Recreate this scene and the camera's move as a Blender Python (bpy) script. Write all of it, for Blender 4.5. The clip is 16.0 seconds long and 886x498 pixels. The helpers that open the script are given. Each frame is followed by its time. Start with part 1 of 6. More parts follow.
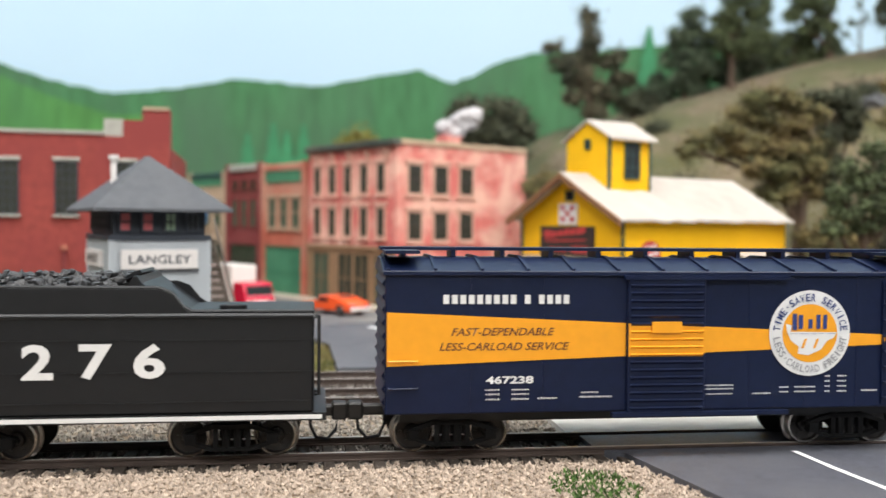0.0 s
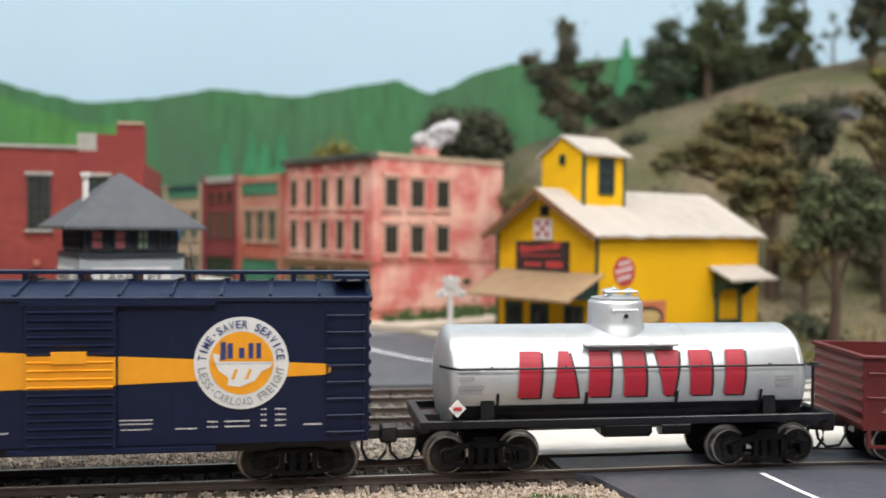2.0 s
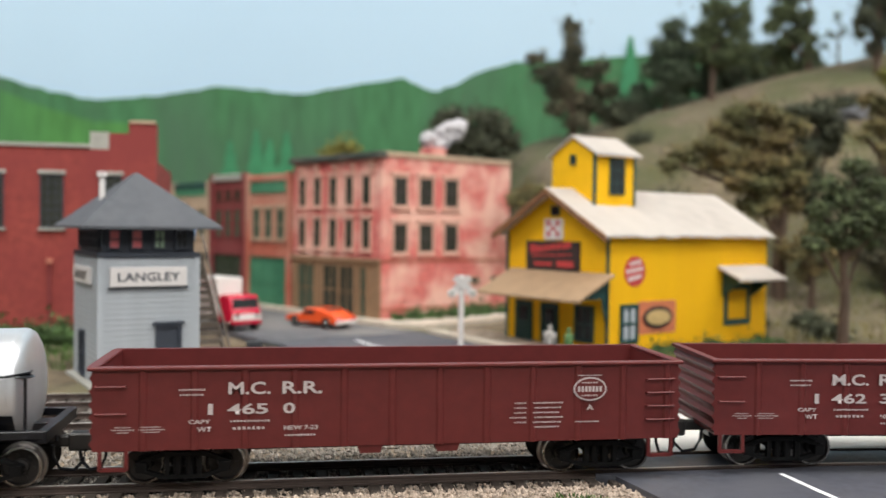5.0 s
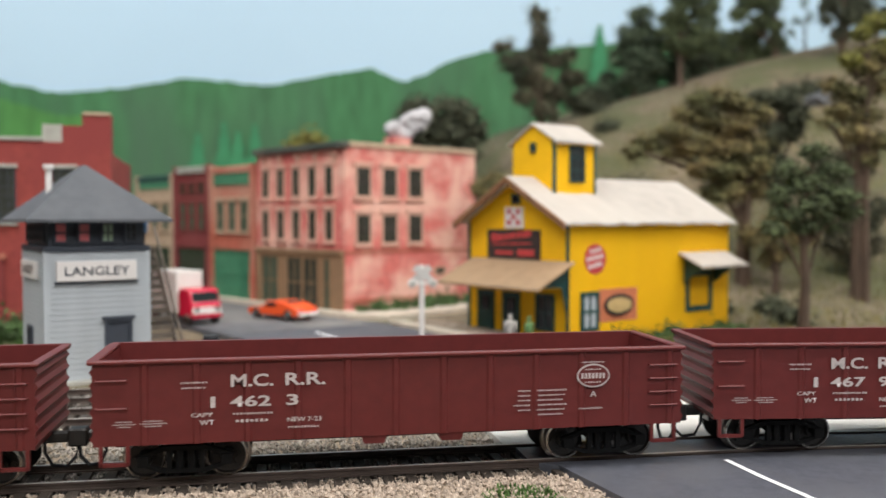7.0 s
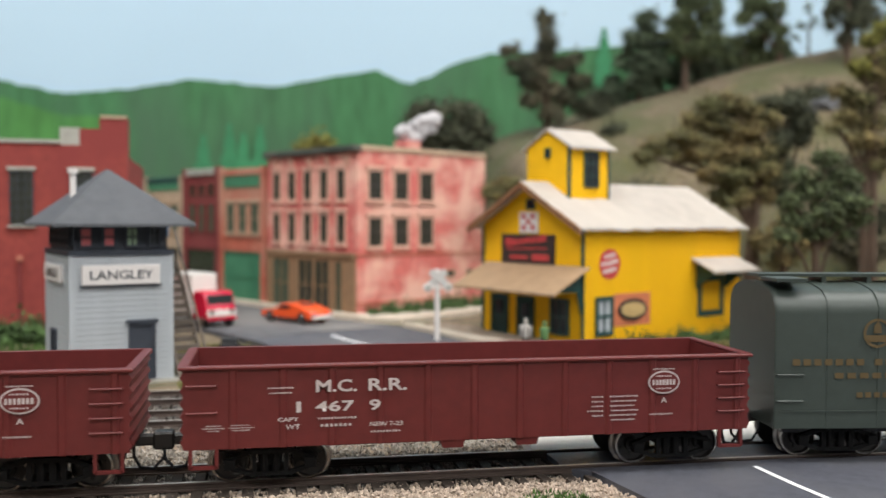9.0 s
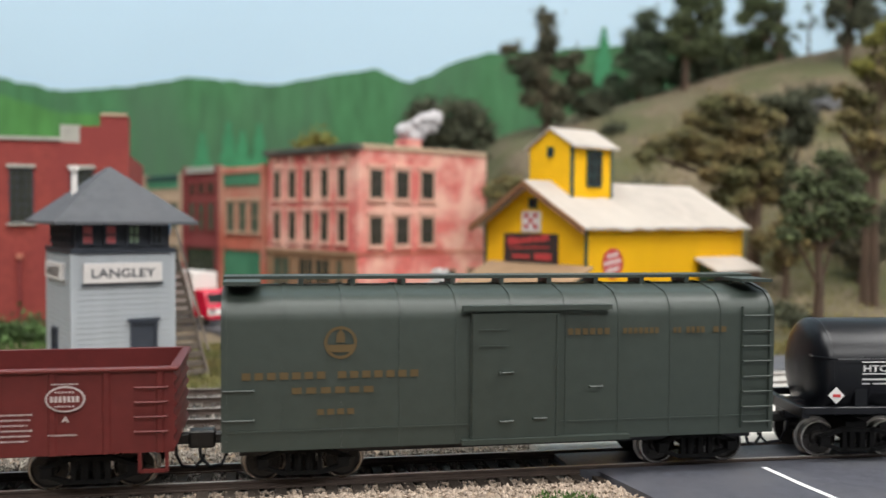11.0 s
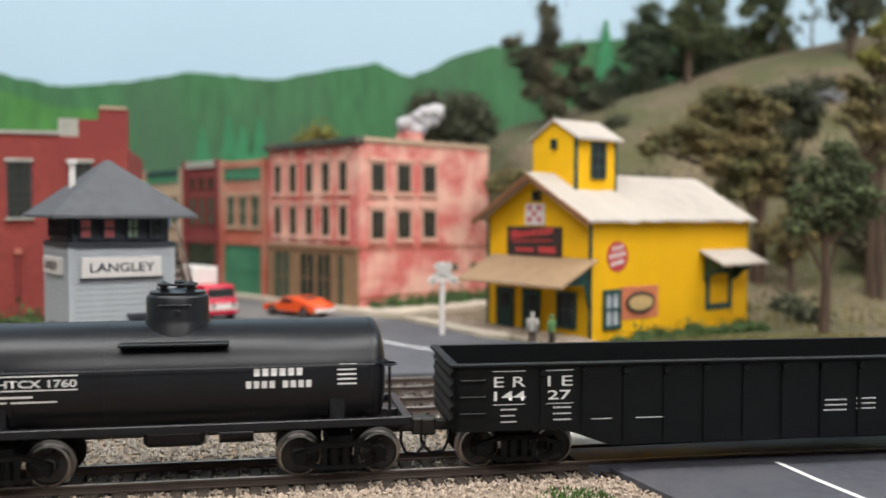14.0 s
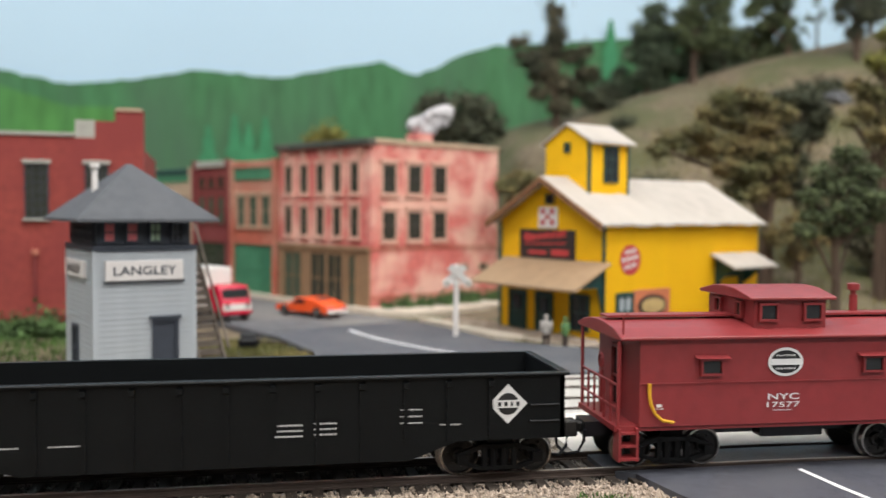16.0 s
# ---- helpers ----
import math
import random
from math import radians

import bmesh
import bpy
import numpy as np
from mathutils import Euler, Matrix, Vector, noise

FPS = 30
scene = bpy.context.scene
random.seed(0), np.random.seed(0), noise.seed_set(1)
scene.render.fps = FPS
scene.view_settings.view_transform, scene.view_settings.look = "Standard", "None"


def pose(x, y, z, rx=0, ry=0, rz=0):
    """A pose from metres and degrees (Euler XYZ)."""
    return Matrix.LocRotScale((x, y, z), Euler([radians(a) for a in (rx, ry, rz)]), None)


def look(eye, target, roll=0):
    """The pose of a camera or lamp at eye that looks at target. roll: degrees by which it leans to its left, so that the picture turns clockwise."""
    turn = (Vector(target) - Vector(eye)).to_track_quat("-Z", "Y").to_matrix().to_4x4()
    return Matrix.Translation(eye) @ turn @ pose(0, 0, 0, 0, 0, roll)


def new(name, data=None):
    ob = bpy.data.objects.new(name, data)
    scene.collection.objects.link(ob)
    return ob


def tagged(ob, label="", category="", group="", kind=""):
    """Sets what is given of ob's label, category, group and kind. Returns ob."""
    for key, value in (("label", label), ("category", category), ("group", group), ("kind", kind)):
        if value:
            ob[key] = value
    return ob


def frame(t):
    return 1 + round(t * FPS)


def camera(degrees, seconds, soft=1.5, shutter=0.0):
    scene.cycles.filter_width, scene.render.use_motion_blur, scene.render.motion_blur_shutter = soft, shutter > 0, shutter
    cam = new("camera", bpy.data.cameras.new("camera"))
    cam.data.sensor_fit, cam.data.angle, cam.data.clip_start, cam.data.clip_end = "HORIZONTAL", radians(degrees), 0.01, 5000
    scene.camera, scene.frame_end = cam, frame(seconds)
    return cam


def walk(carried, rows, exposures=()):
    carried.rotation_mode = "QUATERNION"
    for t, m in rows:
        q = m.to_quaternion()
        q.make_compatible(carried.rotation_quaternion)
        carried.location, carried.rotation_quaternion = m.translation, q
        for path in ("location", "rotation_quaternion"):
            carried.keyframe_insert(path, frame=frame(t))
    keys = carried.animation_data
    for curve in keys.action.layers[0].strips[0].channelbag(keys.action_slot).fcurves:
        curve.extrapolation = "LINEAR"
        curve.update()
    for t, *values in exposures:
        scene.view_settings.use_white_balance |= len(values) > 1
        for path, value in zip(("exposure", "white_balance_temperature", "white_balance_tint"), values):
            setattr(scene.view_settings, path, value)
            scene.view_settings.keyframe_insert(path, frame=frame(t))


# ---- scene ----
cam = camera(51.2, 16.0, 1.5, 0.2)
cam.data.dof.use_dof = True
cam.data.dof.focus_distance = 0.235
cam.data.dof.aperture_fstop = 15.0
# seconds, x, y, z, pitch, roll, yaw
PATH = [
    (0, 0.01181, 0.03048, 0.05696, -1.568, 0.526, -7.712),
    (0.5, 0.00891, 0.03288, 0.05769, -1.308, 0.147, -8.627),
    (1, 0.01170, 0.02961, 0.05931, -1.29, 0.169, -8.812),
    (1.5, 0.01377, 0.02838, 0.06121, -1.141, 0.288, -8.842),
    (2, 0.01441, 0.02967, 0.06143, -1.126, 0.5, -8.918),
    (2.5, 0.01539, 0.02975, 0.06177, -1.143, 0.571, -8.897),
    (3, 0.00953, 0.02882, 0.06429, -1.113, 0.635, -8.729),
    (5.5, 0.00780, 0.02816, 0.06145, -1.533, 0.597, -9.05),
    (6, 0.01918, 0.03417, 0.05504, -1.853, 0.166, -9.287),
    (6.5, 0.02116, 0.03232, 0.05881, -1.902, -0.075, -9.386),
    (7, 0.01856, 0.03054, 0.06208, -1.868, -0.036, -10.256),
    (7.5, 0.01457, 0.02989, 0.06388, -1.81, 0.105, -10.362),
    (8, 0.01394, 0.02881, 0.06198, -1.797, 0.159, -10.409),
    (8.5, 0.00938, 0.02907, 0.06392, -1.818, 0.253, -10.491),
    (9, 0.00802, 0.02865, 0.06447, -1.862, 0.234, -10.452),
    (11.5, 0.00547, 0.03144, 0.06406, -1.96, 0.404, -10.657),
    (12, 0.00845, 0.02821, 0.06386, -2.033, 0.226, -10.788),
    (12.5, 0.00818, 0.03011, 0.06534, -2.025, 0.149, -10.774),
    (13, 0.00807, 0.03184, 0.06699, -2.068, 0.192, -10.695),
    (13.5, 0.00503, 0.03600, 0.06553, -2.133, 0.161, -10.677),
    (14, 0.00574, 0.03660, 0.06288, -2.176, 0.179, -10.571),
    (14.5, 0.00425, 0.03699, 0.06389, -2.191, 0.319, -10.553),
    (15, 0.00113, 0.03580, 0.06584, -2.265, 0.404, -10.591),
    (15.5, -0.00262, 0.03490, 0.06784, -2.341, 0.462, -10.623),
    (16, -0.00316, 0.03396, 0.06663, -2.44, 0.426, -10.65),
]
walk(cam, [(t, pose(x, y, z, 0, 0, yaw) @ pose(0, 0, 0, 90 + pitch) @ pose(0, 0, 0, 0, 0, roll))
           for t, x, y, z, pitch, roll, yaw in PATH], [(0.0, 0.34), (0.25, 0.15), (0.5, 0.04), (16.0, 0.04)])

# ---- light: a closed white room, lit by soft tubes under the ceiling ----
world = bpy.data.worlds.new("world")
scene.world = world
world.use_nodes = True
world.node_tree.nodes["Background"].inputs[0].default_value = (0.9, 0.95, 1.0, 1)
world.node_tree.nodes["Background"].inputs[1].default_value = 0.2


def area_lamp(name, eye, target, sx, sy, watts, colour):
    data = bpy.data.lights.new(name, "AREA")
    data.shape, data.size, data.size_y, data.energy, data.color = "RECTANGLE", sx, sy, watts, colour
    ob = new(name, data)
    ob.matrix_world = look(eye, target)
    return ob


area_lamp("ceiling_lamp", (-0.5, 0.15, 1.36), (-0.4, 0.5, 0), 1.6, 0.5, 26, (1.0, 0.985, 0.965))
area_lamp("ceiling_lamp", (0.9, 0.15, 1.36), (0.6, 0.5, 0), 1.6, 0.5, 26, (1.0, 0.985, 0.965))
area_lamp("ceiling_lamp", (0.2, -1.1, 1.36), (0.2, -0.2, 0), 2.4, 0.6, 40, (1.0, 0.985, 0.97))
scene.view_settings.exposure = 0.0


# ---- materials ----
def mat(name, col, rough=0.6, metal=0.0, var=0.12, scale=300.0, bump=0.15, bscale=1500.0, second=None, island=0.0, stretch=(1, 1, 1), spec=0.5):
    m = bpy.data.materials.new(name)
    m.use_nodes = True
    nt = m.node_tree
    bsdf = nt.nodes["Principled BSDF"]
    bsdf.inputs["Roughness"].default_value = rough
    bsdf.inputs["Metallic"].default_value = metal
    bsdf.inputs["Specular IOR Level"].default_value = spec
    tc = nt.nodes.new("ShaderNodeTexCoord")
    mp = nt.nodes.new("ShaderNodeMapping")
    mp.inputs["Scale"].default_value = stretch
    nt.links.new(tc.outputs["Object"], mp.inputs["Vector"])

    def tex(s, detail=4.0):
        n = nt.nodes.new("ShaderNodeTexNoise")
        n.inputs["Scale"].default_value, n.inputs["Detail"].default_value = s, detail
        nt.links.new(mp.outputs["Vector"], n.inputs["Vector"])
        return n.outputs["Fac"]

    def mix(fac, a, b):
        n = nt.nodes.new("ShaderNodeMix")
        n.data_type = "RGBA"
        for sock, v in ((n.inputs[0], fac), (n.inputs[6], a), (n.inputs[7], b)):
            if isinstance(v, bpy.types.NodeSocket):
                nt.links.new(v, sock)
            elif isinstance(v, (int, float)):
                sock.default_value = v
            else:
                sock.default_value = (*v[:3], 1)
        return n.outputs[2]

    def ramp(fac, lo, hi):
        n = nt.nodes.new("ShaderNodeMapRange")
        n.inputs[1].default_value, n.inputs[2].default_value = lo, hi
        nt.links.new(fac, n.inputs[0])
        return n.outputs[0]

    lo = [c * (1 - var) for c in col]
    hi = [min(1, c * (1 + var)) for c in col]
    fine = mix(ramp(tex(scale), 0.3, 0.7), lo, hi)
    broad = second or [min(1, c * (1 + var * 0.8)) for c in col]
    out = mix(ramp(tex(scale / 9), 0.42, 0.62) if second else ramp(tex(scale / 9), 0.3, 0.8), fine, broad) if second or var else fine
    if not second and var:
        n = nt.nodes.new("ShaderNodeMix")
        n.data_type = "RGBA"
        n.inputs[0].default_value = 0.5
        nt.links.new(fine, n.inputs[6]), nt.links.new(out, n.inputs[7])
        out = n.outputs[2]
    if island:
        g = nt.nodes.new("ShaderNodeNewGeometry")
        h = nt.nodes.new("ShaderNodeHueSaturation")
        r = nt.nodes.new("ShaderNodeMapRange")
        r.inputs[3].default_value, r.inputs[4].default_value = 1 - island, 1 + island
        nt.links.new(g.outputs["Random Per Island"], r.inputs[0])
        nt.links.new(r.outputs[0], h.inputs["Value"])
        nt.links.new(out, h.inputs["Color"])
        out = h.outputs[0]
    nt.links.new(out, bsdf.inputs["Base Color"])
    if bump:
        b = nt.nodes.new("ShaderNodeBump")
        b.inputs["Strength"].default_value, b.inputs["Distance"].default_value = bump, 0.0006
        nt.links.new(tex(bscale, 2.0), b.inputs["Height"])
        nt.links.new(b.outputs[0], bsdf.inputs["Normal"])
    return m


NAVY = mat("navy_paint", (0.0050, 0.0098, 0.034), 0.40, var=0.15, bump=0.03, spec=0.28)
ORANGE = mat("orange_yellow_paint", (0.80, 0.33, 0.012), 0.42, var=0.05, bump=0.03)
WHITE = mat("white_lettering", (0.70, 0.69, 0.68), 0.5, var=0.04, bump=0)
FADED = mat("faded_white_lettering", (0.46, 0.40, 0.39), 0.6, var=0.15, scale=900, bump=0)
NAVYINK = mat("navy_ink", (0.02, 0.04, 0.16), 0.5, var=0.05, bump=0)
BROWNINK = mat("brown_ink", (0.10, 0.035, 0.02), 0.5, var=0.05, bump=0)
REDINK = mat("red_ink", (0.37, 0.010, 0.028), 0.45, var=0.06, bump=0)
BLACKINK = mat("black_ink", (0.012, 0.012, 0.013), 0.5, var=0.05, bump=0)
GOLD = mat("dull_gold_ink", (0.095, 0.062, 0.022), 0.6, var=0.1, bump=0)
GREYINK = mat("grey_ink", (0.28, 0.28, 0.29), 0.6, var=0.1, bump=0)
SILVER = mat("silver_paint", (0.56, 0.57, 0.59), 0.36, 0.6, var=0.05, bump=0.04)
BLACK = mat("black_paint", (0.0060, 0.0066, 0.0092), 0.33, var=0.2, bump=0.05, spec=0.36)
TENDER = mat("satin_black_paint", (0.0075, 0.008, 0.0095), 0.42, var=0.15, bump=0.05, spec=0.4)
ERIEBLK = mat("flat_black_paint", (0.0030, 0.0038, 0.0044), 0.5, var=0.15, bump=0.05, spec=0.21)
OXIDE = mat("oxide_red_paint", (0.110, 0.017, 0.016), 0.48, var=0.12, bump=0.04, spec=0.35)
OXIDEIN = mat("oxide_red_inside", (0.085, 0.017, 0.016), 0.6, var=0.2, scale=120)
OLIVE = mat("green_grey_paint", (0.034, 0.045, 0.038), 0.44, var=0.1, bump=0.04)
CABRED = mat("caboose_red_paint", (0.235, 0.029, 0.031), 0.42, var=0.1, bump=0.04)
YELLOWROD = mat("yellow_rod", (0.72, 0.38, 0.02), 0.5, var=0.05, bump=0)
RIM = mat("dusty_wheel_rim", (0.22, 0.205, 0.195), 0.28, 0.95, var=0.3, scale=500, bump=0.1)
STEEL = mat("bright_steel", (0.34, 0.32, 0.30), 0.25, 1.0, var=0.2, scale=600, bump=0.05)
TYRE = mat("blackened_steel", (0.022, 0.020, 0.019), 0.42, 0.3, var=0.2, bump=0.05)
BOGIE = mat("sooty_black_casting", (0.0035, 0.0035, 0.0038), 0.6, var=0.2, bump=0.1, spec=0.15)
GLASSDARK = mat("dark_window", (0.02, 0.022, 0.024), 0.12, var=0.1, bump=0)
COAL = mat("coal", (0.035, 0.035, 0.037), 0.5, var=0.5, scale=500, bump=0.8, bscale=900, island=0.5)
RAILSIDE = mat("rusty_rail", (0.062, 0.043, 0.035), 0.75, 0.1, var=0.3, scale=200)
RAILTOP = mat("worn_rail_head", (0.40, 0.37, 0.34), 0.38, 0.35, var=0.2, scale=200, bump=0.1, stretch=(0.1, 1, 1))
TIE = mat("creosoted_tie", (0.050, 0.037, 0.028), 0.85, var=0.35, scale=250, bump=0.5)
BALLASTMID = mat("grey_tan_gravel", (0.31, 0.275, 0.235), 0.95, var=0.25, scale=700, bump=0.3, island=0.4)
BALLAST = mat("tan_gravel", (0.375, 0.30, 0.238), 0.95, var=0.2, scale=700, bump=0.3, island=0.32)
BALLASTGREY = mat("grey_gravel", (0.24, 0.215, 0.19), 0.9, var=0.3, scale=700, bump=0.3, island=0.55)
TRACKBED = mat("dark_trackbed", (0.055, 0.05, 0.045), 0.9, var=0.5, scale=500, bump=0.8, second=(0.10, 0.09, 0.08))
GRAVELBED = mat("tan_gravel_bed", (0.27, 0.205, 0.145), 0.95, var=0.4, scale=900, bump=1.0, bscale=1300)
ASPHALT = mat("painted_asphalt", (0.070, 0.073, 0.090), 0.5, var=0.25, scale=400, bump=0.25, bscale=2500, second=(0.088, 0.090, 0.104))
ASPHALTTOWN = mat("pale_street_asphalt", (0.082, 0.086, 0.100), 0.7, var=0.2, scale=200, bump=0.25, bscale=2500, second=(0.105, 0.108, 0.118))
ASPHALTOLD = mat("worn_asphalt", (0.115, 0.115, 0.122), 0.75, var=0.25, scale=90, bump=0.3, second=(0.20, 0.19, 0.18))
PADGREY = mat("grey_concrete", (0.44, 0.42, 0.39), 0.85, var=0.12, scale=120, bump=0.3)
PAD = mat("pale_concrete", (0.66, 0.62, 0.57), 0.85, var=0.08, scale=120, bump=0.3)
ROADWHITE = mat("road_white", (0.74, 0.74, 0.75), 0.7, var=0.1, scale=500, bump=0.2)
CONCRETE = mat("pavement_concrete", (0.55, 0.48, 0.39), 0.9, var=0.15, scale=120, bump=0.4)


GROUND = mat("scenic_ground", (0.155, 0.118, 0.074), 0.95, var=0.4, scale=130, bump=1.0, bscale=700, second=(0.092, 0.092, 0.040))
GRASS = mat("static_grass", (0.150, 0.150, 0.048), 0.95, var=0.4, scale=260, bump=1.0, second=(0.24, 0.19, 0.07), island=0.4)
TURF = mat("green_turf", (0.06, 0.12, 0.025), 0.95, var=0.4, scale=260, bump=1.0, island=0.5)
ROOM = mat("white_wall_paint", (0.72, 0.72, 0.70), 0.9, var=0.03, scale=3, bump=0.02)
FASCIA = mat("dark_fascia", (0.03, 0.035, 0.03), 0.6, var=0.1, scale=20)
BRICKRED = mat("red_brick", (0.275, 0.046, 0.036), 0.85, var=0.22, scale=200, bump=0.35, bscale=900, second=(0.235, 0.036, 0.032))
BRICKPINK = mat("pink_brick", (0.60, 0.155, 0.135), 0.85, var=0.25, scale=330, bump=0.35, bscale=900, second=(0.78, 0.46, 0.37))
BRICKDARK = mat("dark_brick", (0.19, 0.028, 0.030), 0.85, var=0.15, scale=160, bump=0.4, bscale=900, second=(0.22, 0.045, 0.042))
BRICKORANGE = mat("orange_brick", (0.44, 0.12, 0.075), 0.85, var=0.15, scale=160, bump=0.3, second=(0.50, 0.24, 0.17))
STONE = mat("tan_stone", (0.46, 0.33, 0.23), 0.85, var=0.15, scale=150, bump=0.2)
SURROUND = mat("pale_pink_stone", (0.62, 0.37, 0.29), 0.85, var=0.15, scale=200, bump=0.2)
CORNICE = mat("weathered_dark_cornice", (0.045, 0.055, 0.045), 0.8, var=0.4, scale=200, bump=0.3, second=(0.11, 0.10, 0.08))
STONEGREY = mat("grey_stone", (0.36, 0.35, 0.31), 0.85, var=0.15, scale=150, bump=0.2)
STONEPALE = mat("faded_grey_white", (0.50, 0.48, 0.46), 0.85, var=0.1, scale=200, bump=0.1)
SHOPBROWN = mat("brown_shopfront", (0.26, 0.155, 0.085), 0.8, var=0.15, scale=150)
SHOPGREEN = mat("green_shopfront", (0.035, 0.16, 0.085), 0.7, var=0.2, scale=120, second=(0.07, 0.24, 0.13))
DARKGREEN = mat("dark_green_trim", (0.013, 0.055, 0.050), 0.6, var=0.15, scale=150)
WINDOWDARK = mat("dark_glazing", (0.035, 0.037, 0.028), 0.25, var=0.3, scale=150, bump=0)
PANEGREEN = mat("green_blind", (0.055, 0.075, 0.05), 0.4, var=0.2, scale=150, bump=0)
YELLOW = mat("yellow_clapboard", (0.88, 0.485, 0.006), 0.7, var=0.05, scale=120, bump=0.1, second=(0.86, 0.455, 0.007), spec=0.25)
TINROOF = mat("pale_roof_sheet", (0.44, 0.39, 0.345), 0.8, var=0.08, scale=120, bump=0.2, second=(0.49, 0.44, 0.39))
BROWNROOF = mat("brown_card_roof", (0.33, 0.215, 0.125), 0.85, var=0.12, scale=160, bump=0.2)
ROOFEDGE = mat("brown_fascia_board", (0.22, 0.10, 0.045), 0.8, var=0.2, scale=160)
TOWERGREY = mat("pale_grey_clapboard", (0.42, 0.45, 0.48), 0.7, var=0.06, scale=160, bump=0.15)
TOWERDARK = mat("blue_grey_trim", (0.035, 0.042, 0.058), 0.65, var=0.15, scale=160)
SLATE = mat("slate_grey_roof", (0.078, 0.082, 0.092), 0.75, var=0.12, scale=220, bump=0.3, second=(0.095, 0.098, 0.108))
SIGNWHITE = mat("sign_white", (0.70, 0.66, 0.64), 0.6, var=0.05, scale=160)
PANEPALE = mat("pale_green_pane", (0.30, 0.42, 0.28), 0.35, var=0.25, scale=300, bump=0)
PINKPANE = mat("pink_lit_pane", (0.55, 0.13, 0.14), 0.35, var=0.15, scale=300, bump=0)
WOODGREY = mat("weathered_stair_wood", (0.13, 0.105, 0.085), 0.85, var=0.3, scale=200)
SIGNDARK = mat("sign_black", (0.035, 0.022, 0.02), 0.6, var=0.2, scale=160)
SIGNRED = mat("sign_red", (0.50, 0.05, 0.05), 0.6, var=0.1, scale=160)
SIGNORANGE = mat("sign_orange", (0.55, 0.17, 0.08), 0.6, var=0.15, scale=160)
SIGNTAN = mat("sign_tan", (0.50, 0.35, 0.15), 0.6, var=0.15, scale=160)
CARORANGE = mat("orange_enamel", (0.80, 0.100, 0.025), 0.25, var=0.04, bump=0)
CARRED = mat("red_enamel", (0.56, 0.012, 0.045), 0.25, var=0.04, bump=0)
CARWHITE = mat("white_enamel", (0.78, 0.76, 0.72), 0.35, var=0.04, bump=0)
RUBBER = mat("black_rubber", (0.012, 0.012, 0.012), 0.7, var=0.1, bump=0)
SKIN = mat("figurine_mixed_paint", (0.42, 0.39, 0.36), 0.7, var=0.2, scale=200)
FIGGREEN = mat("figurine_green_paint", (0.10, 0.20, 0.07), 0.7, var=0.2, scale=200)
FIGBLUE = mat("figurine_blue_paint", (0.10, 0.22, 0.40), 0.7, var=0.2, scale=200)
BARK = mat("bark", (0.085, 0.055, 0.038), 0.95, var=0.4, scale=220, bump=0.8, stretch=(1, 1, 0.2))
LEAFDARK = mat("dark_foliage", (0.056, 0.062, 0.036), 0.9, var=0.4, scale=220, bump=0.9, island=0.5)
LEAFGREEN = mat("green_foliage", (0.070, 0.088, 0.038), 0.9, var=0.4, scale=220, bump=0.9, island=0.5)
LEAFBROWN = mat("brown_green_foliage", (0.190, 0.140, 0.058), 0.9, var=0.4, scale=220, bump=0.9, second=(0.105, 0.105, 0.042), island=0.6)
LEAFLIGHT = mat("yellow_green_foliage", (0.15, 0.145, 0.030), 0.9, var=0.4, scale=220, bump=0.9, island=0.5)
LEAFDUSK = mat("dusky_brown_foliage", (0.100, 0.088, 0.052), 0.9, var=0.4, scale=220, bump=0.9, second=(0.050, 0.055, 0.034), island=0.5)
LEAFPINE = mat("pine_foliage", (0.064, 0.086, 0.050), 0.9, var=0.4, scale=220, bump=0.9, island=0.5)
SHRUB = mat("shrub_foliage", (0.055, 0.10, 0.030), 0.9, var=0.4, scale=260, bump=0.9, island=0.5)
ROCK = mat("dark_rock", (0.10, 0.10, 0.105), 0.9, var=0.5, scale=90, bump=0.8, bscale=300)
COTTON = mat("white_cotton", (0.50, 0.48, 0.49), 1.0, var=0.05, scale=200, bump=0.5, bscale=500)
SKY = mat("sky_paint", (0.46, 0.63, 0.77), 0.85, var=0.03, scale=4, bump=0.03, second=(0.50, 0.66, 0.78))
HILLPAINT = mat("hill_paint", (0.047, 0.165, 0.064), 0.8, var=0.26, scale=64, bump=0.05, second=(0.058, 0.135, 0.072), stretch=(1, 1, 0.25))
HILLLIGHT = mat("light_hill_paint", (0.064, 0.215, 0.050), 0.8, var=0.24, scale=64, bump=0.05, second=(0.055, 0.18, 0.066), stretch=(1, 1, 0.25))
PINEPAINT = mat("teal_pine_paint", (0.038, 0.205, 0.090), 0.8, var=0.25, scale=60, bump=0.05)


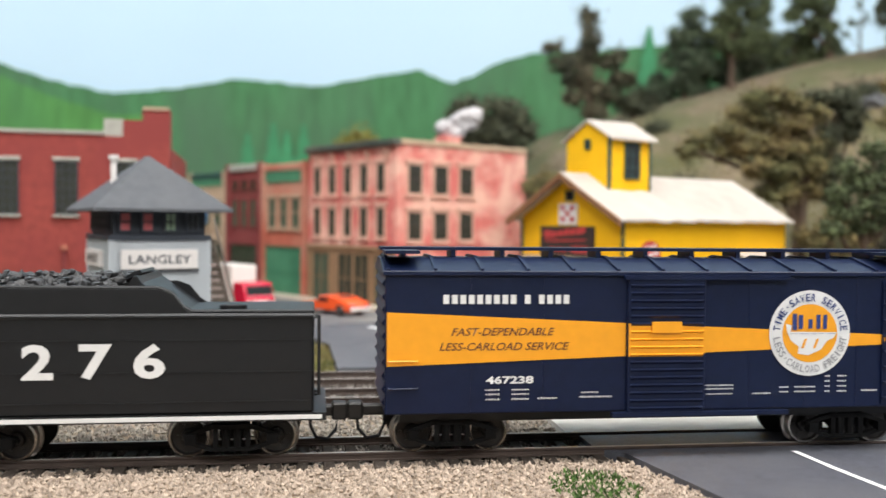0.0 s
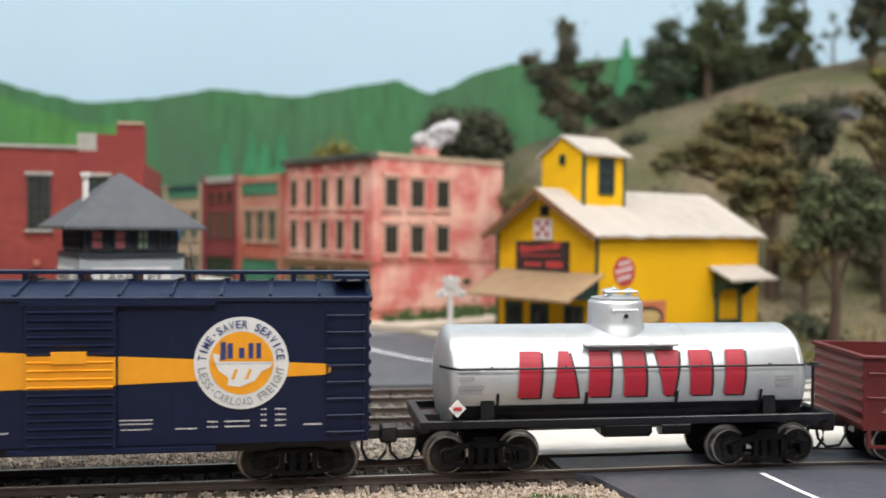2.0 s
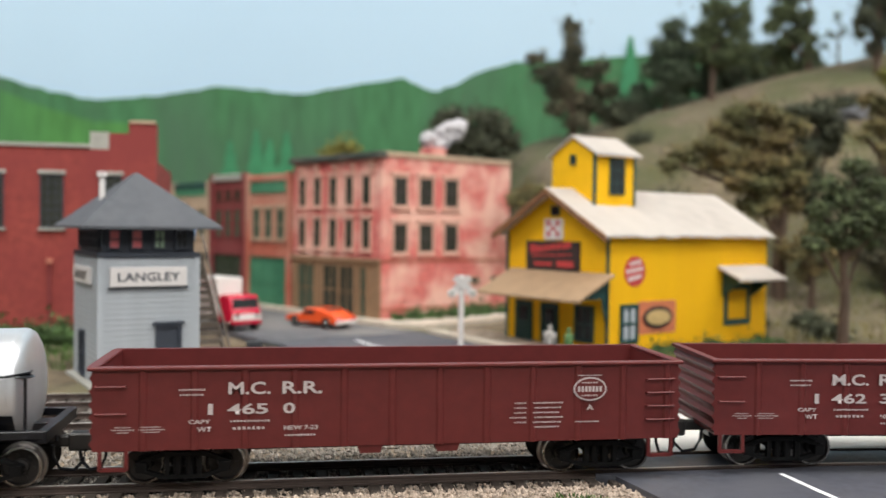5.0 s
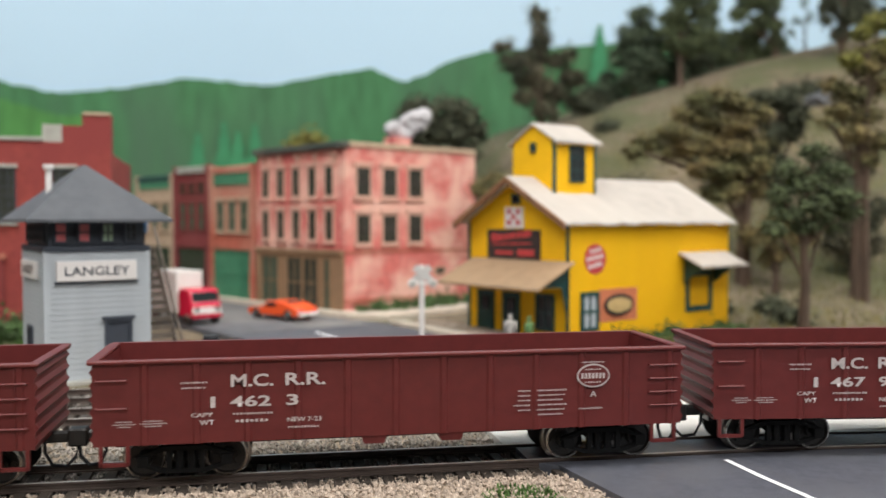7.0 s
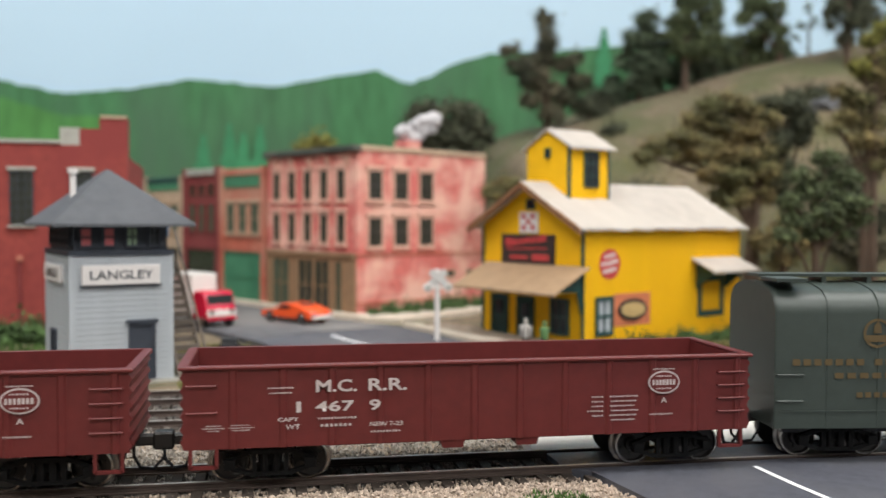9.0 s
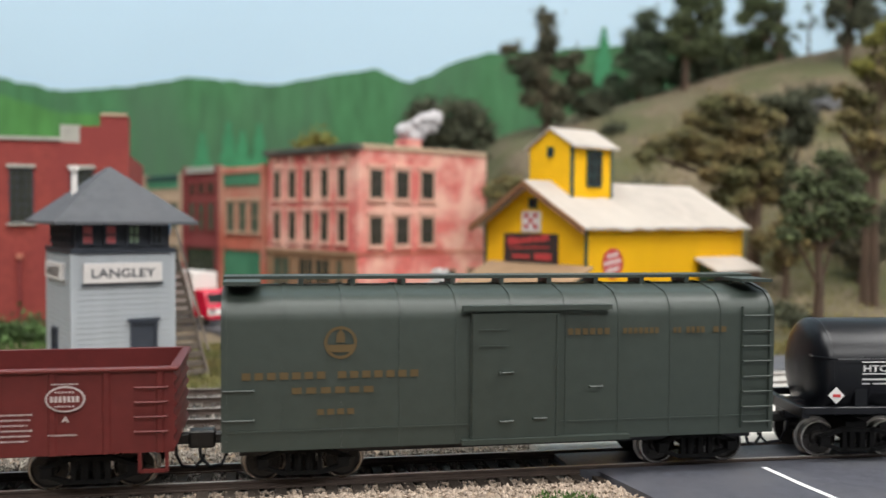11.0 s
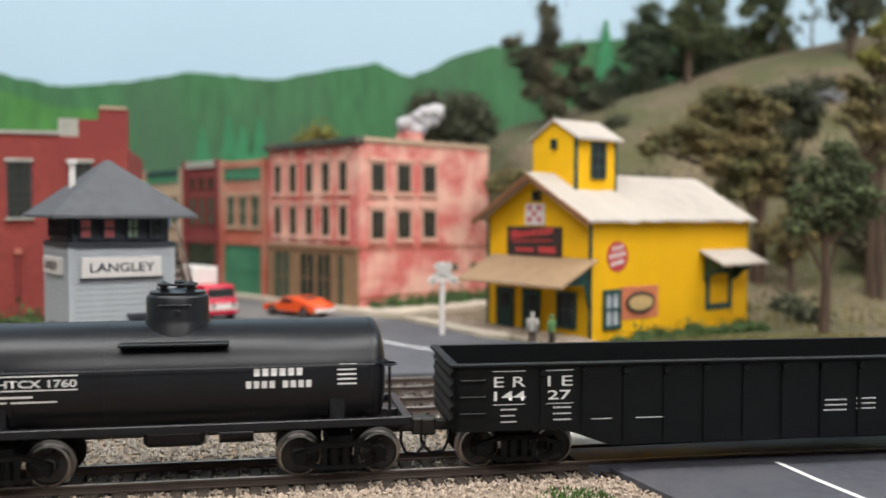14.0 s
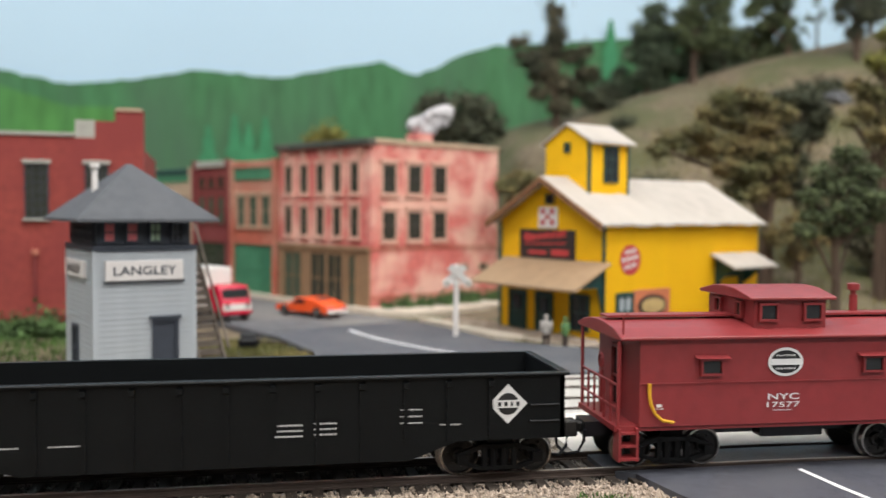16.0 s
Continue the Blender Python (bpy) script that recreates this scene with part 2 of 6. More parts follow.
# ---- mesh building ----
class Shape:
    """Collects simple solids; make() links them as one mesh object."""

    def __init__(self):
        self.v, self.f, self.m = [], [], []

    def add(self, verts, faces, mi=0):
        n = len(self.v)
        self.v += [tuple(p) for p in verts]
        self.f += [tuple(i + n for i in q) for q in faces]
        self.m += [mi] * len(faces)
        return self

    def box(self, x0, x1, y0, y1, z0, z1, mi=0):
        p = [(x, y, z) for z in (z0, z1) for y in (y0, y1) for x in (x0, x1)]
        return self.add(p, [(0, 2, 3, 1), (4, 5, 7, 6), (0, 1, 5, 4), (2, 6, 7, 3), (0, 4, 6, 2), (1, 3, 7, 5)], mi)

    def prism(self, poly, axis, a, b, mi=0):
        put = {"x": lambda u, w, s: (s, u, w), "y": lambda u, w, s: (u, s, w), "z": lambda u, w, s: (u, w, s)}[axis]
        n = len(poly)
        p = [put(u, w, a) for u, w in poly] + [put(u, w, b) for u, w in poly]
        f = [tuple(range(n)), tuple(range(2 * n - 1, n - 1, -1))] + [(i, (i + 1) % n, n + (i + 1) % n, n + i) for i in range(n)]
        return self.add(p, f, mi)

    def lathe(self, prof, axis, c=(0, 0, 0), n=24, mis=None):
        put = {"x": lambda r, s, k: (c[0] + s, c[1] + r * math.cos(k), c[2] + r * math.sin(k)),
               "y": lambda r, s, k: (c[0] + r * math.cos(k), c[1] + s, c[2] + r * math.sin(k)),
               "z": lambda r, s, k: (c[0] + r * math.cos(k), c[1] + r * math.sin(k), c[2] + s)}[axis]
        p = [put(max(r, 1e-6), s, 2 * math.pi * i / n) for r, s in prof for i in range(n)]
        for j in range(len(prof) - 1):
            base = len(self.v)
            q = p[j * n:(j + 2) * n]
            self.add(q, [(i, (i + 1) % n, n + (i + 1) % n, n + i) for i in range(n)], mis[j] if mis else 0)
        return self

    def cyl(self, axis, c, r, a, b, n=16, mi=0, r2=None):
        return self.lathe([(0, a), (r, a), (r if r2 is None else r2, b), (0, b)], axis, c, n, [mi] * 3)

    def rod(self, pts, r, n=6, mi=0):
        """A thin round bar through the points."""
        pts = [Vector(p) for p in pts]
        rings = []
        for i, p in enumerate(pts):
            d = (pts[min(i + 1, len(pts) - 1)] - pts[max(i - 1, 0)]).normalized()
            s = d.cross(Vector((0, 0, 1)) if abs(d.z) < 0.9 else Vector((1, 0, 0))).normalized()
            u = s.cross(d)
            rings += [p + r * (math.cos(2 * math.pi * k / n) * s + math.sin(2 * math.pi * k / n) * u) for k in range(n)]
        f = [(j * n + k, j * n + (k + 1) % n, (j + 1) * n + (k + 1) % n, (j + 1) * n + k) for j in range(len(pts) - 1) for k in range(n)]
        f += [tuple(range(n - 1, -1, -1)), tuple(range((len(pts) - 1) * n, len(pts) * n))]
        return self.add(rings, f, mi)

    def data(self, name, mats, bevel=0.0, smooth=35):
        me = bpy.data.meshes.new(name)
        me.from_pydata(self.v, [], self.f)
        for m in mats if isinstance(mats, (list, tuple)) else [mats]:
            me.materials.append(m)
        me.polygons.foreach_set("material_index", self.m)
        bm = bmesh.new()
        bm.from_mesh(me)
        bmesh.ops.remove_doubles(bm, verts=bm.verts, dist=1e-6)
        bmesh.ops.recalc_face_normals(bm, faces=bm.faces)
        if bevel:
            bmesh.ops.bevel(bm, geom=bm.edges[:], offset=bevel, segments=1, affect="EDGES", clamp_overlap=True)
        bm.to_mesh(me)
        bm.free()
        me.polygons.foreach_set("use_smooth", [bool(smooth)] * len(me.polygons))
        if smooth:
            me.set_sharp_from_angle(angle=radians(smooth))
        return me

    def make(self, name, mats, parent=None, label="", bevel=0.0, smooth=35, at=None):
        ob = new(name, self.data(name, mats, bevel, smooth))
        ob.parent = parent
        if at is not None:
            ob.matrix_basis = at
        return tagged(ob, label)


def thing(name, label, category, at=None, group="", kind=""):
    ob = new(name)
    ob.empty_display_size = 0.01
    if at is not None:
        ob.matrix_basis = at
    return tagged(ob, label, category, group, kind)


def text_data(s, height, width=None, shear=0.0, bold=0.0):
    """Flat letters in the x-z plane, facing -y, centred on the origin; height is that of the capitals."""
    cu = bpy.data.curves.new("letters", "FONT")
    cu.body, cu.size, cu.shear, cu.offset, cu.resolution_u = s, 1.0, shear, bold, 3
    cu.align_x, cu.align_y = "CENTER", "CENTER"
    ob = bpy.data.objects.new("letters", cu)
    scene.collection.objects.link(ob)
    bpy.context.view_layer.update()
    me = bpy.data.meshes.new_from_object(ob.evaluated_get(bpy.context.evaluated_depsgraph_get()))
    bpy.data.objects.remove(ob)
    xs = [v.co.x for v in me.vertices]
    ys = [v.co.y for v in me.vertices]
    k = height / (max(ys) - min(ys))
    kx = width / (max(xs) - min(xs)) if width else k
    cx, cy = (max(xs) + min(xs)) / 2, (max(ys) + min(ys)) / 2
    for v in me.vertices:
        v.co = ((v.co.x - cx) * kx, 0, (v.co.y - cy) * k)
    return me


def letters(s, x, y, z, height, material, parent, width=None, shear=0.0, bold=0.0, name="lettering", at=None):
    me = text_data(s, height, width, shear, bold)
    me.materials.clear()
    me.materials.append(material)
    ob = new(name, me)
    ob.parent = parent
    ob.matrix_basis = at if at is not None else pose(x, y, z)
    return ob


def bars(rows, y, material, parent, name="small_lettering", at=None):
    """Plain bars, broken up like small print: rows of (x0, x1, z, height)."""
    s = Shape()
    cut = []
    for x0, x1, z, h in rows:
        n = max(1, int((x1 - x0) / (h * 1.05))) if h < .0013 and x1 - x0 > 2.5 * h else 1
        d = (x1 - x0) / n
        for i in range(n):
            k = .72 if i % 3 else .55
            cut.append((x0 + d * i, x0 + d * (i + (.60 if n > 1 else 1)), z, h * (k if n > 1 else 1)))
    for x0, x1, z, h in cut:
        s.add([(x0, y, z - h / 2), (x1, y, z - h / 2), (x1, y, z + h / 2), (x0, y, z + h / 2)], [(0, 1, 2, 3)])
    return tagged(s.make(name, material, parent, smooth=0, at=at), kind="stuff")


def word_bars(counts, x0, x1, z, h, gap=0.32):
    """A row of letter-sized bars; counts are the letters of each word."""
    n = sum(counts) + (len(counts) - 1) * 0.7
    step = (x1 - x0) / n
    out, x = [], x0
    for c in counts:
        for _ in range(c):
            out.append((x, x + step * (1 - gap), z, h))
            x += step
        x += step * 0.7
    return out


# ---- the room round the layout ----
def room():
    for name, b in (("wall_south", (-2.6, 2.6, -2.7, -2.6, -1.1, 1.4)), ("wall_west", (-2.7, -2.6, -2.6, 1.5, -1.1, 1.4)), ("wall_east", (2.6, 2.7, -2.6, 1.5, -1.1, 1.4)),
                    ("ceiling", (-2.7, 2.7, -2.7, 1.5, 1.4, 1.5)), ("floor", (-2.7, 2.7, -2.7, 1.5, -1.2, -1.1))):
        tagged(Shape().box(*b).make(name, ROOM, smooth=0), "plain white painted room surface round the layout", kind="structure")
    sky = Shape().box(-2.6, 2.6, 1.30, 1.34, -1.1, 1.4)
    tagged(sky.make("backdrop", SKY, smooth=0), "pale blue painted sky backdrop behind the layout", kind="structure")


HILLTOP = [(-2.6, .23), (-1.2, .25), (-.6, .285), (-.397, .259), (-.33, .238), (-.256, .2246), (-.17, .233), (-.096, .248), (-.04, .244), (.0087, .2396), (.08, .255), (.1507, .268), (.175, .256), (.194, .249),
           (.225, .262), (.257, .281), (.301, .294), (.3534, .300), (.46, .309), (.60, .322), (.66, .312), (.72, .295), (1.2, .29), (2.6, .28)]


def painted_hills():
    def top(x, rough):
        z = np.interp(x, [p[0] for p in HILLTOP], [p[1] for p in HILLTOP])
        return z + rough * noise.noise((x * 60, 1, 0)) + rough * 0.5 * noise.noise((x * 190, 5, 0))

    def sheet(x0, x1, y, f, name, m, label):
        n = int((x1 - x0) / 0.008)
        xs = [x0 + (x1 - x0) * i / n for i in range(n + 1)]
        s = Shape()
        s.add([(x, y, -0.1) for x in xs] + [(x, y, f(x)) for x in xs], [(i, i + 1, n + 2 + i, n + 1 + i) for i in range(n)])
        tagged(s.make(name, m, smooth=0), label, kind="structure")

    sheet(-2.6, 2.6, 1.297, lambda x: top(x, 0.0035), "backdrop_hills", HILLPAINT, "green wooded hills painted on the backdrop")
    sheet(-2.6, -0.2, 1.295, lambda x: top(x, 0.002) - 0.012 - 0.10 * max(0, x + 0.42) ** 1.0, "backdrop_meadow", HILLLIGHT, "bright green meadow painted on the backdrop")
    rng = random.Random(4)
    s = Shape()
    for x, z, h in [(-.082, .09, .085), (-.048, .09, .100), (-.030, .09, .088), (-.008, .09, .098), (.4735, .245, .092)]:
        pts = []
        for k in range(9):
            w = 0.018 * (1 - k / 9.0) * (0.75 if k % 2 else 1.1) + 0.001
            pts.append((w, z + h * k / 8))
        n = len(s.v)
        yy = 1.2935 - .0004 * (len(s.v) // 18)
        s.add([(x - w, yy, zz) for w, zz in pts] + [(x + w, yy, zz) for w, zz in pts], [(i, 9 + i, 10 + i, i + 1) for i in range(8)])
    tagged(s.make("backdrop_pines", PINEPAINT, smooth=0), "teal green pine trees painted on the backdrop", kind="structure")


# ---- ground ----
CREST = [(.15, 0), (.20, .08), (.255, .154), (.294, .171), (.35, .186), (.385, .196), (.425, .211), (.49, .226), (.567, .248), (.64, .270), (.72, .287), (.9, .30), (1.4, .30)]


def ground_z(x, y):
    h = float(np.interp(x, [p[0] for p in CREST], [p[1] for p in CREST]))
    k = min(1, max(0, (y - 0.56) / 0.52))
    k = k * k * (3 - 2 * k)
    bumps = 0.010 * noise.noise((x * 7, y * 7, 3)) * k * min(1, h * 8)
    fine = 0.0012 * noise.noise((x * 60, y * 60, 0)) if y > 0.41 else 0.0004 * noise.noise((x * 60, y * 60, 0))
    return -0.0042 + h * k + bumps + fine


def ground():
    xs = np.concatenate([np.linspace(-2.5, -0.45, 12), np.linspace(-0.42, 0.95, 150), np.linspace(1.05, 2.5, 10)])
    ys = np.concatenate([np.linspace(0.12, 0.42, 40), np.linspace(0.43, 1.296, 110)])
    s = Shape()
    n = len(xs)
    s.add([(x, y, ground_z(x, y)) for y in ys for x in xs], [(j * n + i, j * n + i + 1, (j + 1) * n + i + 1, (j + 1) * n + i) for j in range(len(ys) - 1) for i in range(n - 1)])
    tagged(s.make("ground", GROUND, smooth=180), "tan and green scenic ground rising to a grassy hill", kind="structure")
    tagged(Shape().box(-2.5, 2.5, 0.105, 0.12, -0.16, -0.006).make("trim", FASCIA, smooth=0), "dark fascia board along the edge of the layout", kind="structure")


def slab(name, poly, z0, z1, m, label, kind="structure"):
    return tagged(Shape().prism(poly, "z", z0, z1).make(name, m, smooth=0), label, kind=kind)


def roads():
    slab("road", [(.1172, .12), (.0975, .216), (.0894, .2555), (.085, .2588), (.36, .2588), (.36, .12)], -0.006, -0.0008, ASPHALT, "blue-grey asphalt road crossing the tracks")
    slab("road_crossing", [(.083, .2612), (.36, .2612), (.36, .2746), (.083, .2746)], -0.006, -0.0006, ASPHALT, "dark asphalt infill between the rails")
    slab("pavement_crossing", [(.0805, .2785), (.36, .2785), (.36, .326), (.0845, .326), (.0805, .31)], -0.006, -0.0007, PAD, "pale concrete pad between the tracks")
    slab("pavement_yard", [(.0845, .3262), (.36, .3262), (.36, .395), (.1, .395)], -0.006, -0.0009, PADGREY, "grey concrete crossing of the rear tracks")
    slab("road_street", [(.02, .402), (.0174, .475), (.0015, .527), (-.045, .62), (-.14, .80), (-.25, 1.0), (-.17, 1.04), (.000, .722), (.052, .632), (.085, .585), (.104, .535), (.112, .505), (.14, .475), (.30, .425), (.36, .40)],
         -0.006, -0.0012, ASPHALTTOWN, "grey asphalt town street")
    slab("road_patch", [(.0005, .545), (-.045, .622), (-.14, .802), (-.24, 1.0), (-.18, 1.03), (-.002, .722), (.05, .632), (.075, .585), (.045, .572)], -0.005, -0.0009, ASPHALTOLD, "paler worn asphalt of the older street")

    def stripe(name, pts, w, z):
        s = Shape()
        p = [Vector((*q, 0)) for q in pts]
        v = []
        for i, q in enumerate(p):
            d = (p[min(i + 1, len(p) - 1)] - p[max(i - 1, 0)]).normalized()
            o = Vector((-d.y, d.x, 0)) * w / 2
            v += [(q.x - o.x, q.y - o.y, z), (q.x + o.x, q.y + o.y, z)]
        s.add(v, [(2 * i, 2 * i + 2, 2 * i + 3, 2 * i + 1) for i in range(len(p) - 1)])
        tagged(s.make(name, ROADWHITE, smooth=0), "white painted road line", kind="structure")

    stripe("road_line", [(.1335, .2525), (.1345, .236), (.1365, .219), (.140, .19), (.146, .13)], 0.0016, -0.0006)
    stripe("road_line", [(.0405, .550), (.047, .528), (.057, .503), (.0705, .478), (.086, .455), (.10, .44)], 0.0026, -0.0010)
    slab("pavement", [(.054, .657), (.0650, .640), (.09, .625), (.185, .700), (.178, .740), (.0650, .6630), (.000, .765), (-.092, .914), (-.100, .907)], -0.0055, -0.0008, CONCRETE, "tan concrete pavement beside the brick buildings")
    slab("pavement_lot", [(.088, .60), (.105, .545), (.116, .515), (.128, .505), (.155, .535), (.12, .58)], -0.004, -0.0006, CONCRETE, "tan gravel strip beside the street")


# ---- tracks ----
# The main line runs straight past the town, bends towards the aisle beyond the crossing and straightens again.
BEND0, BEND1, BEND2, BENDR = .120, .275, .430, .70
LINE_S = np.linspace(-2.4, 2.4, 4801)
LINE_A = -np.interp(LINE_S, [BEND0, BEND1, BEND2], [0, (BEND1 - BEND0) / BENDR, 0])
LINE_X = LINE_S[0] + np.concatenate([[0], np.cumsum(np.cos(LINE_A[:-1]) * np.diff(LINE_S))])
LINE_Y = np.concatenate([[0], np.cumsum(np.sin(LINE_A[:-1]) * np.diff(LINE_S))])


def on_line(s):
    """Place (x, y from the straight axis) and heading in degrees at the length s along the main line."""
    return float(np.interp(s, LINE_S, LINE_X)), float(np.interp(s, LINE_S, LINE_Y)), math.degrees(float(np.interp(s, LINE_S, LINE_A)))


def track(yc, x0, x1, name, label, bends=False):
    t = thing(name, label, "railway track", pose(0, yc, 0), kind="structure")
    prof = [(-.0010, -.0020), (.0010, -.0020), (.0010, -.0017), (.0003, -.0016), (.0003, -.0008), (.0006, -.0005), (.0006, 0), (-.0006, 0), (-.0006, -.0005), (-.0003, -.0008), (-.0003, -.0016), (-.0010, -.0017)]
    for y in (-.0083, .0083):
        s = Shape()
        stops = [x0] + [BEND0 + .01 * i for i in range(32)] + [x1] if bends else [x0, x1]
        k = len(prof)
        for q in stops:
            px, py, a = on_line(q) if bends else (q, 0, 0)
            a = radians(a)
            s.v += [(px - (y + u) * math.sin(a), py + (y + u) * math.cos(a), w) for u, w in prof]
        s.f = [(i * k + j, i * k + (j + 1) % k, (i + 1) * k + (j + 1) % k, (i + 1) * k + j) for i in range(len(stops) - 1) for j in range(k)]
        s.f += [tuple(range(k)), tuple(range(len(s.v) - 1, len(s.v) - 1 - k, -1))]
        s.m = [1 if all(abs(s.v[i][2]) < 1e-6 for i in q) else 0 for q in s.f]
        s.make("rail", [RAILSIDE, RAILTOP], t, smooth=0)
    me = Shape().box(-.0014, .0014, -.0152, .0152, -.0042, -.0020).data("tie", TIE, 0.0002, 0)
    rng = random.Random(int(yc * 1000))
    n = int((min(x1, .35) - max(x0, -.32)) / .0062)
    for i in range(n):
        ob = new("tie", me)
        ob.parent = t
        px, py, a = on_line(max(x0, -.32) + .0062 * i) if bends else (max(x0, -.32) + .0062 * i, 0, 0)
        ob.matrix_basis = pose(px, py, 0, 0, 0, a) @ pose(rng.uniform(-.0004, .0004), rng.uniform(-.0006, .0006), rng.uniform(-.0002, .0001), 0, 0, rng.uniform(-1.2, 1.2))
    return t


def gravel(name, n, area, size, m, label, keep=None, seed=1):
    """Loose stones strewn over a rectangle, as one mesh."""
    rng = np.random.default_rng(seed)
    base = np.array([(1, 0, 0), (-1, 0, 0), (0, 1, 0), (0, -1, 0), (0, 0, 1), (0, 0, -1)], float)
    fc = [(0, 2, 4), (2, 1, 4), (1, 3, 4), (3, 0, 4), (2, 0, 5), (1, 2, 5), (3, 1, 5), (0, 3, 5)]
    verts, faces = [], []
    while len(faces) < n * 8:
        x, y = rng.uniform(area[0], area[1]), rng.uniform(area[2], area[3])
        if keep and not keep(x, y):
            continue
        r = size * rng.uniform(0.55, 1.25)
        k = base * rng.uniform(0.6, 1.2, (6, 3)) + rng.uniform(-0.3, 0.3, (6, 3))
        a = rng.uniform(0, 6.3)
        rot = np.array([[math.cos(a), -math.sin(a), 0], [math.sin(a), math.cos(a), 0], [0, 0, 1]])
        p = (k @ rot.T) * r + (x, y, area[4] + rng.uniform(0, area[5]))
        o = len(verts)
        verts += p.tolist()
        faces += [tuple(i + o for i in q) for q in fc]
    s = Shape()
    s.v, s.f, s.m = verts, faces, [0] * len(faces)
    me = bpy.data.meshes.new(name)
    me.from_pydata(verts, [], faces)
    me.materials.append(m)
    return tagged(new(name, me), label, "gravel", kind="stuff")


def tufts(name, n, area, h, m, label, keep=None, seed=1, z=None):
    """Short blades of model grass, as one mesh."""
    rng = random.Random(seed)
    s = Shape()
    while len(s.f) < n:
        x, y = rng.uniform(area[0], area[1]), rng.uniform(area[2], area[3])
        if keep and not keep(x, y):
            continue
        zz = ground_z(x, y) if z is None else z
        a, k = rng.uniform(0, 6.3), h * rng.uniform(0.5, 1.3)
        w = 0.0005
        dx, dy = rng.uniform(-.6, .6) * k, rng.uniform(-.6, .6) * k
        s.add([(x - w * math.cos(a), y - w * math.sin(a), zz), (x + w * math.cos(a), y + w * math.sin(a), zz), (x + dx, y + dy, zz + k)], [(0, 1, 2)])
    me = bpy.data.meshes.new(name)
    me.from_pydata(s.v, [], s.f)
    me.materials.append(m)
    return tagged(new(name, me), label, "grass", kind="stuff")


# ---- trees ----
ICO = None


def crown_data(name, blobs, m, clump, n, seed, flecks=2.0):
    """A ragged crown: many small uneven clumps and loose leaf flecks in several blobs (x, y, z, rx, rz)."""
    global ICO
    if ICO is None:
        bm = bmesh.new()
        bmesh.ops.create_icosphere(bm, subdivisions=1, radius=1)
        ICO = (np.array([v.co[:] for v in bm.verts]), [tuple(v.index for v in q.verts) for q in bm.faces])
        bm.free()
    rng = np.random.default_rng(seed)
    vol = np.array([b[3] ** 2 * b[4] for b in blobs]) ** 0.7
    verts, faces = [], []
    for b, share in zip(blobs, vol / vol.sum()):
        for _ in range(max(4, int(1.25 * n * share))):
            d = rng.normal(size=3)
            d /= np.linalg.norm(d)
            p = np.array(b[:3]) + d * np.array([b[3], b[3], b[4]]) * rng.uniform(0.25, 1.05) ** 0.6
            r = clump * rng.uniform(0.4, 1.0)
            k = ICO[0] * rng.uniform(0.55, 1.35, (len(ICO[0]), 1)) * np.array([1, 1, 0.75]) * r + p
            o = len(verts)
            verts += k.tolist()
            faces += [tuple(i + o for i in q) for q in ICO[1]]
            for _ in range(int(flecks * 6)):
                c = p + rng.normal(size=3) * r * 1.25
                o = len(verts)
                verts += (c + rng.normal(size=(3, 3)) * r * 0.36).tolist()
                faces.append((o, o + 1, o + 2))
    me = bpy.data.meshes.new(name)
    me.from_pydata(verts, [], faces)
    me.materials.append(m)
    return me


def tree(x, y, z, h, blobs, m, label, trunk=0.0025, clump=0.004, n=160, seed=1, lean=0.0, name="tree"):
    """Blobs are relative to the base; the trunk reaches up into them, with a limb to each."""
    t = thing(name, label, "tree", pose(x, y, z))
    s = Shape()
    rng = random.Random(seed)
    pts = [(lean * k * h + rng.uniform(-.15, .15) * trunk, rng.uniform(-.3, .3) * trunk, h * k) for k in (-0.03, 0.12, 0.3, 0.5, 0.7, 0.9)]
    for i in range(5):
        a, b = pts[i], pts[i + 1]
        r0, r1 = trunk * (1.25 - 0.2 * i), trunk * (1.25 - 0.2 * (i + 1))
        k = 9
        v = [(p[0] + r * math.cos(6.283 * j / k) * (1 + .15 * math.sin(j * 2.3)), p[1] + r * math.sin(6.283 * j / k), p[2]) for p, r in ((a, r0), (b, r1)) for j in range(k)]
        s.add(v, [(j, (j + 1) % k, k + (j + 1) % k, k + j) for j in range(k)])
    for b in blobs:
        k = min(4, max(1, int(5 * (b[2] - b[4]) / h)))
        a = pts[k]
        mid = ((a[0] + b[0]) / 2, (a[1] + b[1]) / 2, a[2] * 0.4 + b[2] * 0.6)
        s.rod([a, mid, (b[0], b[1], b[2] + 0.3 * b[4])], trunk * 0.32, 5)
    s.make("trunk", BARK, t)
    ob = new("crown", crown_data("crown", blobs, m, clump, n, seed))
    ob.parent = t
    return t


def shrub(x, y, z, r, seed, m=None, name="shrub", label="low green foam shrub on the ground"):
    rng = random.Random(seed)
    blobs = [(rng.uniform(-1, 1) * r, rng.uniform(-.5, .5) * r, r * 0.35, r * 0.8, r * 0.6) for _ in range(3)]
    ob = new(name, crown_data("crown", blobs, m or SHRUB, r * 0.4, 46, seed))
    ob.matrix_basis = pose(x, y, z)
    return tagged(ob, label, "shrub", group="shrubs")


